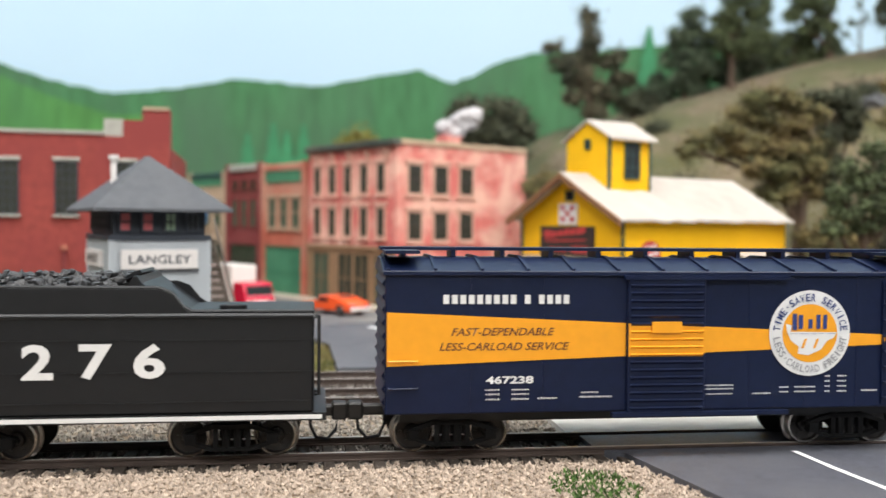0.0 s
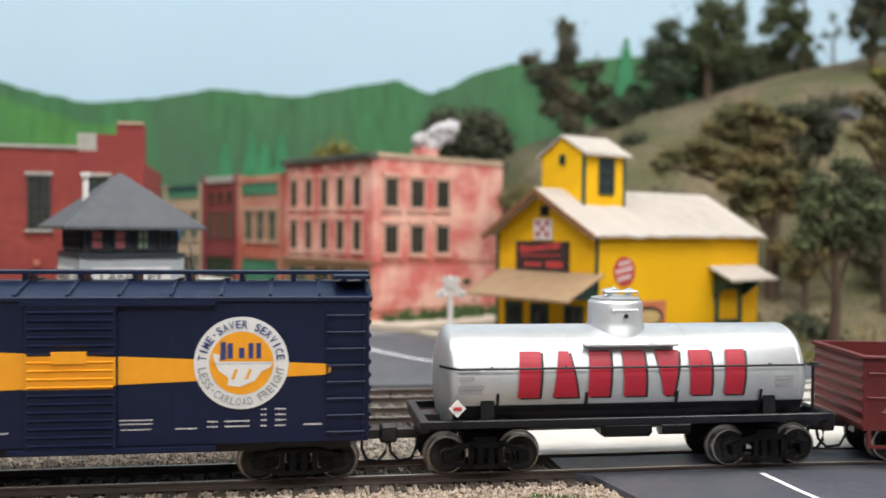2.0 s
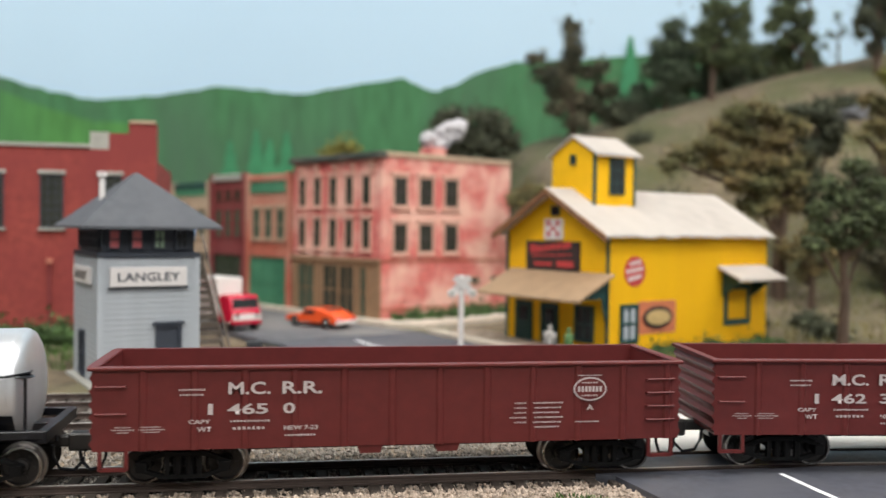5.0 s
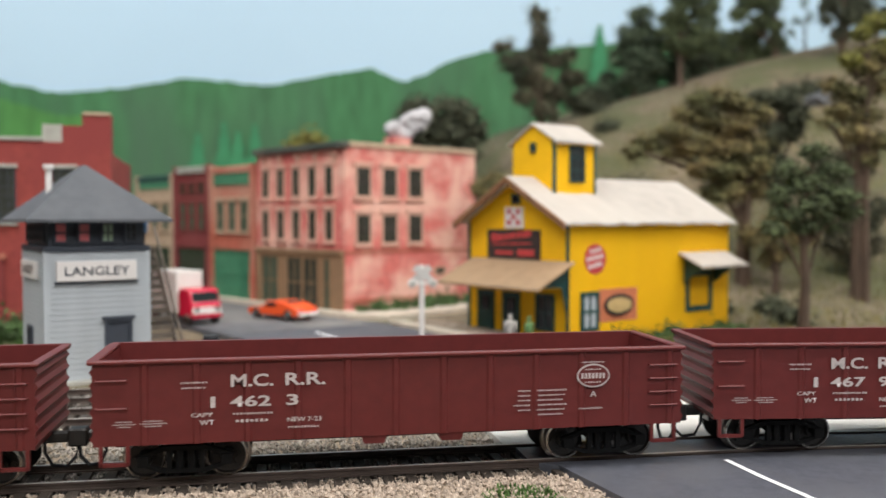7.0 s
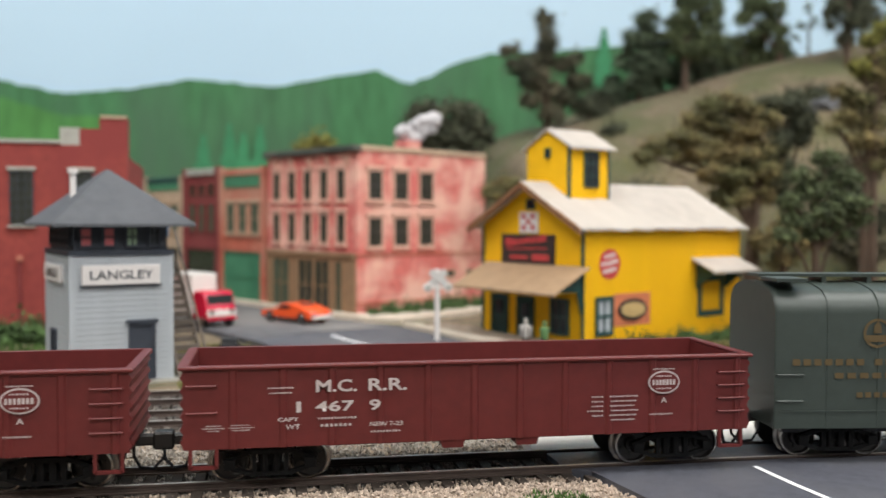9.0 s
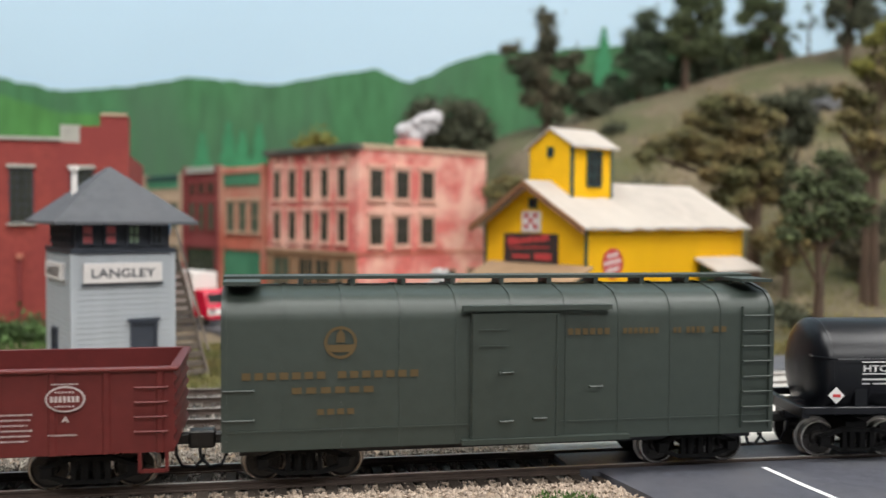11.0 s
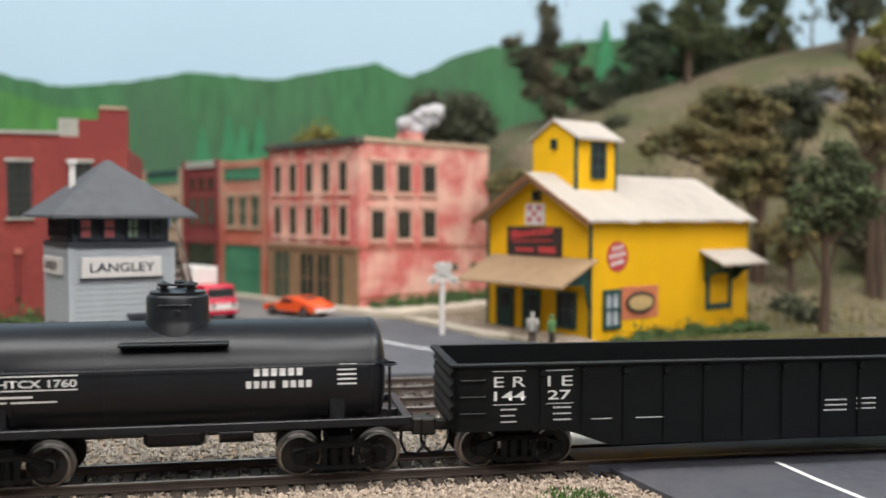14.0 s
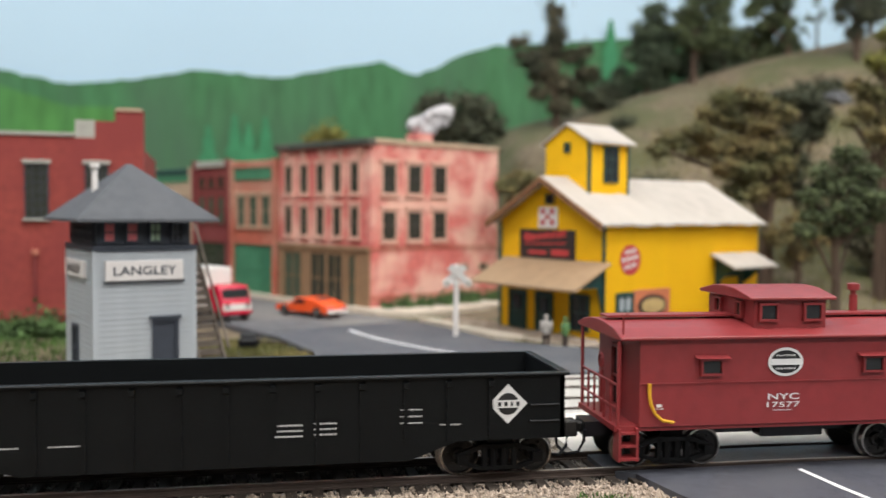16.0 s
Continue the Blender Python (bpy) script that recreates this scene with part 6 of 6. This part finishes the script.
def tender():
    L, Y = .0498, .0165
    c = thing("tender", "black locomotive tender heaped with coal", "tender")
    Shape().box(-L, L, -Y, Y, .0118, .0355).make("body", TENDER, c, bevel=.0005, smooth=0)
    Shape().box(-L, L, -Y - .0006, Y + .0006, .0343, .0352).make("rim", TENDER, c, bevel=.0002, smooth=0)
    for z in (.0340, .0290, .0215, .0145):
        Shape().box(-L + .001, L - .001, -Y - .00015, -Y, z, z + .0003).make("rivet_row", TENDER, c, smooth=0)
    bunk = [(-L, .0355), (.0215, .0355), (.0195, .0368), (.0170, .0400), (.0140, .0412), (-L, .0415)]
    for y in (-Y + .0004, Y - .0014):
        Shape().prism(bunk, "y", y, y + .0010).make("bunker_side", TENDER, c, bevel=.0001, smooth=0)
    lip = [(x, -Y + .0009, z + .0002) for x, z in ((-L, .0415), (.0140, .0412), (.0170, .0400), (.0195, .0368), (.0215, .0357), (L, .0357))]
    Shape().rod(lip, .0005, 6).make("lip", TENDER, c)
    Shape().prism([(.0030, .0355), (.0195, .0355), (.0100, .0425), (.0090, .0440), (.0080, .0440)], "y", -Y + .0014, Y - .0014).make("bunker_bulkhead", TENDER, c, smooth=0)
    Shape().prism([(-.0010, .0410), (.0085, .0452), (.0090, .0446), (.0000, .0404)], "y", -.0090, .0090).make("bunker_lid", TENDER, c, smooth=0)
    rng = np.random.default_rng(2)
    blobs = [(x, y, .0385 + .0025 * math.cos(y * 90), .0045, .0035) for x in np.arange(-.046, .004, .006) for y in (-.010, -.003, .004, .011)]
    coal = new("coal", crown_data("coal", blobs, COAL, .0016, 1500, 7, 0))
    coal.parent = c
    Shape().box(-L + .001, .0060, -Y + .0015, Y - .0015, .0350, .0385).make("coal_bed", COAL, c, smooth=0)
    Shape().lathe([(.0034, .0355), (.0034, .0364), (.0030, .0367), (0, .0368)], "z", (.0300, -.004, 0), 24).make("water_hatch", TENDER, c)
    for x, y in ((.0400, -.0165), (.0470, -.012)):
        Shape().rod([(L + .0002, y, .0345), (L + .0012, y, .0345), (L + .0012, y, .0160), (L + .0002, y, .0160)], .0004, 5).make("handrail", TENDER, c)
    Shape().box(-L, L + .003, -Y - .0004, Y + .0004, .0100, .0118).make("frame", TENDER, c, smooth=0)
    Shape().box(-L, L + .002, -Y - .0007, -Y - .0004, .0104, .0114).make("sill_stripe", WHITE, c, "white sill stripe", smooth=0)
    y = -Y - .0002
    letters("2", -.0122 - .0006, y, .0244, .0082, WHITE, c, width=.0070, bold=.03)
    letters("7", -.0000, y, .0244, .0082, WHITE, c, width=.0074, bold=.03)
    letters("6", .0120, y, .0244, .0082, WHITE, c, width=.0072, bold=.03)
    bogies(c, (-.0302, .0304), axle=.0104, r=WR)
    couplers(c, L)
    return c


TRAIN = []


def train():
    # each car, its place along the line at the start, and how far its bogies stand from its middle
    for build, c0, rear, front in ((tender, -.0388, .0302, .0304), (blue_boxcar, .0970, .0520, .0523), (lambda: tank_car(SILVER, "silver tank car with red lettering bars and black frame", True), .2333, .0376, .0383),
                                   (lambda: red_gondola("14650"), .3705, .0515, .0525), (lambda: red_gondola("14623"), .5262, .0515, .0525), (lambda: red_gondola("14679"), .6815, .0515, .0525), (green_boxcar, .8340, .0510, .0510),
                                   (lambda: tank_car(BLACK, "glossy black tank car with white lettering", False), .9703, .0376, .0383), (black_gondola, 1.1190, .0660, .0675), (caboose, 1.2680, .0350, .0350)):
        TRAIN.append((build(), c0, rear, front))


def car_pose(c, rear, front):
    """A car whose two bogies stand on the line, its middle at the length c."""
    ax, ay, _ = on_line(c - rear)
    bx, by, _ = on_line(c + front)
    k = rear / (rear + front)
    return pose(ax + (bx - ax) * k, YC + ay + (by - ay) * k, 0, 0, 0, math.degrees(math.atan2(by - ay, bx - ax)))


# seconds, how far the train has rolled along x
ROLL = [(0, 0.0000), (0.5, -0.0329), (1, -0.0661), (1.5, -0.1010), (2, -0.1345), (2.5, -0.1671), (3, -0.1997), (5.5, -0.3724), (6, -0.4065), (6.5, -0.4410), (7, -0.4775), (7.5, -0.5150), (8, -0.5509), (8.5, -0.5865), (9, -0.6226), (11.5, -0.8058), (12, -0.8412), (12.5, -0.8770), (13, -0.9141), (13.5, -0.9504), (14, -0.9867), (14.5, -1.0232), (15, -1.0595), (15.5, -1.0965), (16, -1.1333)]


def motions():
    ts, ss = [r[0] for r in ROLL], [r[1] for r in ROLL]
    stops = sorted(set(ts) | {3.5, 4.0, 4.5, 5.0, 9.5, 10.0, 10.5, 11.0})
    for car, c0, rear, front in TRAIN:
        walk(car, [(t, car_pose(c0 + float(np.interp(t, ts, ss)), rear, front)) for t in stops])
    for w, dx, r in WHEELS:
        rows = []
        for i in range(241):
            t = i / 15
            rows.append((t, pose(dx, 0, r, 0, math.degrees(float(np.interp(t, ts, ss)) / r), 0)))
        walk(w, rows)


# ---- the place ----
room()
painted_hills()
ground()
roads()
feed_store()
pink_building()
row_building(.1085, .1750, .1010, BRICKORANGE, "orange brick shop with a green front and arched windows", SHOPGREEN, BRICKORANGE, True)
row_building(.1752, .2350, .1030, BRICKDARK, "dark red brick shop with stone cornice", WINDOWDARK, STONEGREY, False)
row_building(.2352, .3080, .0980, STONE, "tan brick shop at the end of the street", WINDOWDARK, DARKGREEN, True)
red_warehouse()
signal_tower()
muscle_car()
box_truck()
crossing_signal()
switch_stand()
figurine(.1355, .4850, -.0030, -20, SKIN, "painted figurine in pale clothes beside the porch", .0168)
figurine(.1440, .4800, -.0030, 30, FIGGREEN, "painted figurine in green clothes beside the porch", .0160)
figurine(-.0415, .4680, .0488, 160, FIGBLUE, "small blue figurine on the tower stair landing", .016)

# trees and shrubs
def grove(x, y, z, blobs, m, label, trunk, clump, n, seed, thick=.6, full=1.0):
    """A tree rooted in the hill; blobs are given above the height z and get some depth."""
    rng = random.Random(seed)
    root = ground_z(x, y) - .002
    up = max(0, z - root)
    put = [(a, rng.uniform(-1, 1) * thick * rx, b + up, rx * full, rz * full) for a, b, rx, rz in blobs]
    return tree(x, y, root, max(q[2] for q in put), put, m, label, trunk, clump, n, seed)


grove(.311, .505, -.003, [(.004, .102, .0062, .0038), (-.008, .092, .0066, .0038), (.016, .092, .0072, .0040), (.001, .085, .0090, .0043), (-.015, .078, .0060, .0038), (.019, .078, .0078, .0043), (.005, .072, .0085, .0043), (-.010, .068, .0078, .0037), (-.020, .060, .0055, .0032), (.026, .068, .0050, .0032), (.014, .062, .0066, .0035), (-.001, .060, .0060, .0032)],
      LEAFGREEN, "dark green tree with a bare forked trunk", .0030, .0022, 700, 3, full=1.3)
grove(.429, .620, .017, [(.010, .183, .0108, .0058), (-.003, .175, .0079, .0043), (.017, .165, .0130, .0065), (-.016, .155, .0079, .0042)], LEAFLIGHT, "tall tree with bright yellow-green tips", .0026, .0026, 260, 6)
grove(.427, .625, .017, [(.004, .151, .0087, .0045), (-.020, .139, .0065, .0034), (-.005, .133, .0094, .0045), (.015, .140, .0094, .0050), (-.016, .121, .0072, .0038), (.006, .118, .0100, .0047), (-.007, .104, .0087, .0043), (.018, .100, .0100, .0050), (-.024, .113, .0045, .0027), (.005, .086, .0079, .0043), (.012, .160, .0120, .0060)],
      LEAFBROWN, "tall brown-green tree on the hillside", .0048, .0028, 800, 5, full=1.3)
grove(.358, .660, .080, [(-.087, .030, .0062, .0036), (-.074, .037, .0090, .0040), (-.057, .044, .0095, .0046), (-.046, .057, .0088, .0046), (-.036, .067, .0090, .0046), (-.020, .070, .0090, .0048), (-.005, .066, .0095, .0046), (.007, .058, .0080, .0054), (-.029, .053, .0110, .0054), (-.011, .050, .0105, .0054), (-.048, .033, .0095, .0046),
                         (-.031, .035, .0100, .0054), (-.013, .031, .0118, .0056), (.005, .036, .0100, .0056), (-.035, .018, .0100, .0050), (-.017, .016, .0110, .0050), (.005, .020, .0095, .0050), (-.061, .030, .0050, .0030), (-.020, .002, .0120, .0060), (.004, .004, .0110, .0060)],
      LEAFBROWN, "wide spreading brown-green tree behind the yellow store", .0052, .0031, 1700, 8, full=1.28)
grove(.394, .680, .080, [(-.014, .073, .0082, .0038), (.005, .070, .0098, .0056), (.012, .061, .0078, .0064), (.003, .052, .0092, .0056), (-.006, .042, .0078, .0050), (.015, .048, .0060, .0050), (-.002, .026, .0092, .0056), (-.011, .015, .0080, .0050), (-.002, .004, .0100, .0056)], LEAFDARK, "dark tree on the slope behind the store", .0036, .0030, 620, 9, full=1.3)
for x, y, w, sd, m in ((.372, .640, 1.0, 71, LEAFBROWN),):
    grove(x, y, .010, [(0, .050 * w, .013 * w, .008), (-.016 * w, .040 * w, .012 * w, .007), (.014 * w, .038 * w, .012 * w, .007), (.002, .026 * w, .012 * w, .007)], m, "low ragged tree on the slope behind the store", .0024, .0030, 200, sd)
grove(.301, 1.000, .124, [(-.002, .124, .0095, .0130), (.001, .103, .0119, .0119), (-.005, .083, .0154, .0119), (-.030, .074, .0130, .0083), (-.041, .091, .0095, .0050), (.023, .078, .0142, .0083), (.033, .088, .0071, .0071), (-.014, .059, .0178, .0095), (.036, .060, .0130, .0095), (.014, .044, .0202, .0107), (-.021, .037, .0107, .0083), (.004, .022, .0130, .0090)],
      LEAFDUSK, "ragged dark brown tree at the foot of the painted hills", .0046, .0040, 640, 11, full=1.1)
for x, y, w, sd, m in ((.470, .700, 1.1, 74, LEAFDARK), (.445, .660, .8, 75, LEAFDUSK), (.500, .760, 1.0, 77, LEAFDUSK)):
    grove(x, y, ground_z(x, y) + .004, [(0, .040 * w, .013 * w, .009), (-.016 * w, .030 * w, .013 * w, .008), (.014 * w, .028 * w, .013 * w, .008), (.002, .016 * w, .015 * w, .008)], m, "low dusky undergrowth tree on the slope", .0022, .0030, 240, sd, full=1.1)
grove(.182, .700, .050, [(0, .040, .011, .007), (-.014, .034, .009, .006), (.014, .032, .010, .006), (.002, .024, .012, .007), (.004, .010, .012, .008)], LEAFBROWN, "rounded brown bush between the store and the brick building", .0020, .0034, 200, 78)
grove(.262, .650, .074, [(0, .012, .008, .0045), (-.014, .011, .007, .0040), (.014, .010, .008, .0045), (.002, .004, .012, .006)], LEAFDARK, "dark hedge behind the store roof", .0018, .0030, 160, 79)
grove(.356, 1.020, .160, [(-.006, .016, .0150, .0095), (.014, .008, .0110, .0070)], LEAFDARK, "dark round bush on the crest of the hill", .0020, .0040, 120, 12)
grove(.440, 1.080, .194, [(.006, .094, .0141, .0141), (-.011, .073, .0141, .0128), (.017, .071, .0180, .0154), (-.015, .050, .0128, .0141), (.007, .044, .0205, .0154), (.025, .041, .0116, .0154), (-.004, .023, .0167, .0103), (.010, .012, .0160, .0100)],
      LEAFPINE, "dense dark green tree on the crest of the hill", .0030, .0044, 560, 31, full=1.05)
grove(.485, 1.050, .175, [(.000, .103, .0175, .0137), (.021, .096, .0162, .0150), (-.010, .081, .0162, .0150), (.015, .072, .0212, .0150), (-.017, .062, .0112, .0112), (.004, .049, .0237, .0112), (.029, .056, .0150, .0137)],
      LEAFGREEN, "brown-green tree with a bare trunk on the crest", .0036, .0044, 480, 32, full=1.0)
grove(.548, 1.100, .227, [(.002, .101, .0052, .0092), (.002, .084, .0078, .0092), (.001, .064, .0092, .0105), (.003, .043, .0105, .0118), (-.002, .023, .0105, .0105), (.002, .008, .0110, .0080)], LEAFPINE, "slim dark conifer on the crest of the hill", .0024, .0040, 280, 33, full=1.05)
grove(.587, 1.100, .251, [(-.015, .029, .0092, .0105), (.003, .035, .0131, .0105), (.019, .021, .0118, .0092), (-.008, .013, .0118, .0078), (.026, .041, .0078, .0092), (-.028, .012, .0110, .0080)], LEAFGREEN, "low green trees on the crest of the hill", .0020, .0040, 300, 34, full=1.15)
grove(.623, 1.080, .261, [(-.033, .066, .0193, .0116), (-.006, .062, .0154, .0128), (-.047, .050, .0116, .0090), (-.017, .042, .0154, .0103), (-.001, .031, .0090, .0116), (-.032, .033, .0090, .0064), (-.025, .088, .0193, .0128), (-.020, .112, .0160, .0120), (.000, .014, .0070, .0080)], LEAFGREEN, "tall dark tree leaning over the crest", .0036, .0044, 460, 35, full=1.0)
grove(.687, 1.120, .273, [(-.001, .063, .0067, .0080), (-.008, .043, .0080, .0067), (.007, .047, .0053, .0093), (-.020, .028, .0060, .0053)], LEAFGREEN, "sparse thin tree against the sky", .0016, .0026, 44, 36)
grove(.647, .980, .238, [(-.015, .063, .0128, .0128), (.006, .051, .0151, .0105), (-.001, .032, .0105, .0070), (.020, .067, .0128, .0128), (.005, .089, .0197, .0128), (-.022, .047, .0070, .0058), (.004, .112, .0170, .0120)], LEAFDARK, "tall dark tree high on the hillside", .0036, .0042, 380, 37)
for i, (x, h, m) in enumerate(((.395, .030, LEAFDARK), (.418, .036, LEAFPINE), (.462, .034, LEAFGREEN), (.505, .032, LEAFPINE), (.528, .044, LEAFDARK), (.566, .036, LEAFPINE), (.606, .034, LEAFGREEN), (.640, .026, LEAFPINE))):
    grove(x, 1.11, ground_z(x, 1.11), [(-.009, h * .55, .012, h * .30), (.010, h * .50, .013, h * .30), (.001, h * .90, .010, h * .28), (0, h * .25, .016, h * .26)], m, "low green tree filling the row along the crest", .0018, .0040, 200, 90 + i)
for i, (x, h) in enumerate(((.735, .11), (.79, .11))):
    grove(x, 1.08, ground_z(x, 1.08), [(-.010, h * .5, .016, .014), (.010, h * .62, .017, .014), (0, h * .85, .015, .014), (.002, h * .3, .018, .012)], LEAFDARK, "dark green tree on the crest of the hill", .0030, .0046, 240, 40 + i)
for x, y, w in ((.172, .90, 1.0), (.150, .905, .75), (.195, .905, .8)):
    tree(x, y, -.003, .175 * (.9 + .1 * w), [(0, 0, .165, .020 * w, .016), (-.014 * w, 0, .145, .017 * w, .014), (.014 * w, 0, .148, .018 * w, .014), (0, 0, .120, .022 * w, .018), (0, 0, .09, .02 * w, .016)], LEAFDARK, "dark round tree behind the brick building", .0035, .0052, 220, int(x * 1000))
tree(.049, .87, -.012, .15, [(0, 0, .146, .012, .009), (.014, 0, .140, .010, .008), (-.012, 0, .138, .010, .007), (0, 0, .130, .012, .009), (-.012, 0, .120, .011, .008), (.012, 0, .122, .010, .008), (0, 0, .105, .014, .010)], LEAFLIGHT, "small olive tree behind the brick building", .002, .0046, 110, 51)
for i, (x, y, r) in enumerate([(.090, .664, .0062), (.103, .671, .0068), (.117, .679, .0066), (.132, .690, .0072), (.147, .699, .0068), (.161, .708, .0066), (.079, .658, .0046)]):
    shrub(x, y, -.0015, r, 60 + i)
for i in range(10):
    x = .180 + i * .0115
    y = .4836 + (x - .1658) * .51 - .010 - .004 * (i % 2)
    shrub(x, y, -.004, .0040 + .0011 * (i % 3), 80 + i)
for i in range(11):
    shrub(-.235 + i * .0148, .556 + .003 * (i % 3) + .0008 * i, -.004, .0088 + .0016 * (i % 2), 100 + i)
for i, (x, y) in enumerate([(.21, .60), (.235, .615), (.26, .62), (.20, .585), (.30, .60), (.33, .56), (.345, .60), (.255, .565)]):
    shrub(x, y, ground_z(x, y) - .001, .010, 130 + i, LEAFDARK, label="dark shrub on the slope behind the store")
for i, (x, y) in enumerate([(.36, .95), (.545, .925), (.565, .930), (.585, .935)]):
    shrub(x, y, ground_z(x, y) - .002, .010 + .002 * (i % 3), 150 + i, LEAFDARK, label="dark shrub on the grassy hill")
hx, hy = 0.578, 0.910
boulder(hx, hy, ground_z(hx, hy) - .004)
cloud_of_cotton(.1150, .763, .1255)

# tracks, stones and grass
track(.2680, -2.4, 2.4, "track", "main track with brown ties and worn rails", True)
track(.3405, -2.4, 2.4, "track", "second track behind the main line")
track(.3768, -2.4, 2.4, "track", "third track beside the town")
slab("trackbed", [(-2.4, .2495), (.083, .2495), (.083, .2830), (-2.4, .2830)], -.0060, -.0038, TRACKBED, "dark oily bed of the main track")
slab("trackbed", [(-2.4, .3200), (.0800, .3200), (.0995, .3980), (-2.4, .3980)], -.0060, -.0036, TRACKBED, "dark bed of the rear tracks")
slab("gravel_shoulder", [(-2.4, .125), (.1158, .125), (.0970, .216), (.0900, .2500), (-2.4, .2500)], -.0060, -.0027, GRAVELBED, "tan gravel shoulder beside the main track")
slab("gravel_strip", [(-2.4, .2825), (.0800, .2825), (.0800, .3205), (-2.4, .3205)], -.0060, -.0032, GRAVELBED, "grey gravel strip between the tracks")
edge = lambda y: .1418 - .205 * y
gravel("near_gravel", 26500, (-.115, .104, .186, .2516, -.0027, .0009), .00056, BALLAST, "loose tan gravel beside the main track", lambda x, y: x < edge(y) + .0010 * math.sin(y * 700) + .0006 * math.sin(y * 2900) and not ((x - .074) ** 2 / .00012 + (y - .232) ** 2 / .0002 < .6), 1)
gravel("tie_gravel", 4200, (-.14, .086, .2500, .2585, -.0033, .0009), .00050, BALLAST, "tan gravel between the tie ends", None, 2)
gravel("bed_gravel", 5000, (-.14, .083, .2590, .2790, -.0034, .0007), .0006, BALLASTGREY, "dark grey gravel between the rails", None, 3)
gravel("strip_gravel", 8000, (-.16, .081, .2780, .3260, -.0034, .0012), .0008, BALLASTMID, "tan and grey gravel between the tracks", None, 4)
gravel("rear_gravel", 7000, (-.20, .10, .3240, .4000, -.0038, .0008), .0008, BALLASTGREY, "grey gravel of the rear tracks", lambda x, y: x < .079 + (y - .32) * .25, 5)
gravel("tuft_gravel", 700, (.056, .092, .212, .252, -.0027, .0007), .0005, BALLAST, "loose tan gravel in the turf tuft", lambda x, y: (x - .074) ** 2 / .00012 + (y - .232) ** 2 / .0002 < .7, 6)
tufts("grass_patch", 4200, (-.075, .022, .398, .530), .0026, GRASS, "yellow-green static grass between the tower and the street", lambda x, y: x < .0185 - max(0, y - .475) * .33 and x > -.028 - (y - .40) * .1, 1)
tufts("grass_tuft", 700, (.058, .090, .213, .250), .0011, TURF, "small green turf tuft in the gravel", lambda x, y: (x - .074) ** 2 / .00010 + (y - .231) ** 2 / .00019 < 1, 2, -.0023)
tufts("grass_verge", 2600, (.105, .33, .440, .500), .0035, GRASS, "dry grass verge beside the yellow store", lambda x, y: y > .462 - (x - .15) * .2 and y < .4836 + (x - .1658) * .51 - .006 and x > .15, 3)
tufts("lot_grass", 900, (.104, .165, .470, .560), .0030, GRASS, "sparse dry grass on the lot beside the street", lambda x, y: y > .512 - (x - .11) * .9 and y < .535 + (x - .13) * .5, 7)
gravel("lot_gravel", 2600, (.088, .165, .462, .600, -.0008, .0006), .0008, BALLAST, "tan grit on the lot beside the street", lambda x, y: y > .500 - (x - .11) * .75 and y < .60 - abs(x - .11) * 1.2 and x > .150 - (y - .47) * .45, 8)
tufts("hill_grass", 9000, (.20, .62, .53, .90), .0040, GRASS, "dry model grass on the hillside", None, 4)
tufts("tower_grass", 2600, (-.26, -.085, .470, .580), .0040, TURF, "green grass before the brick warehouse", None, 5)

train()
motions()
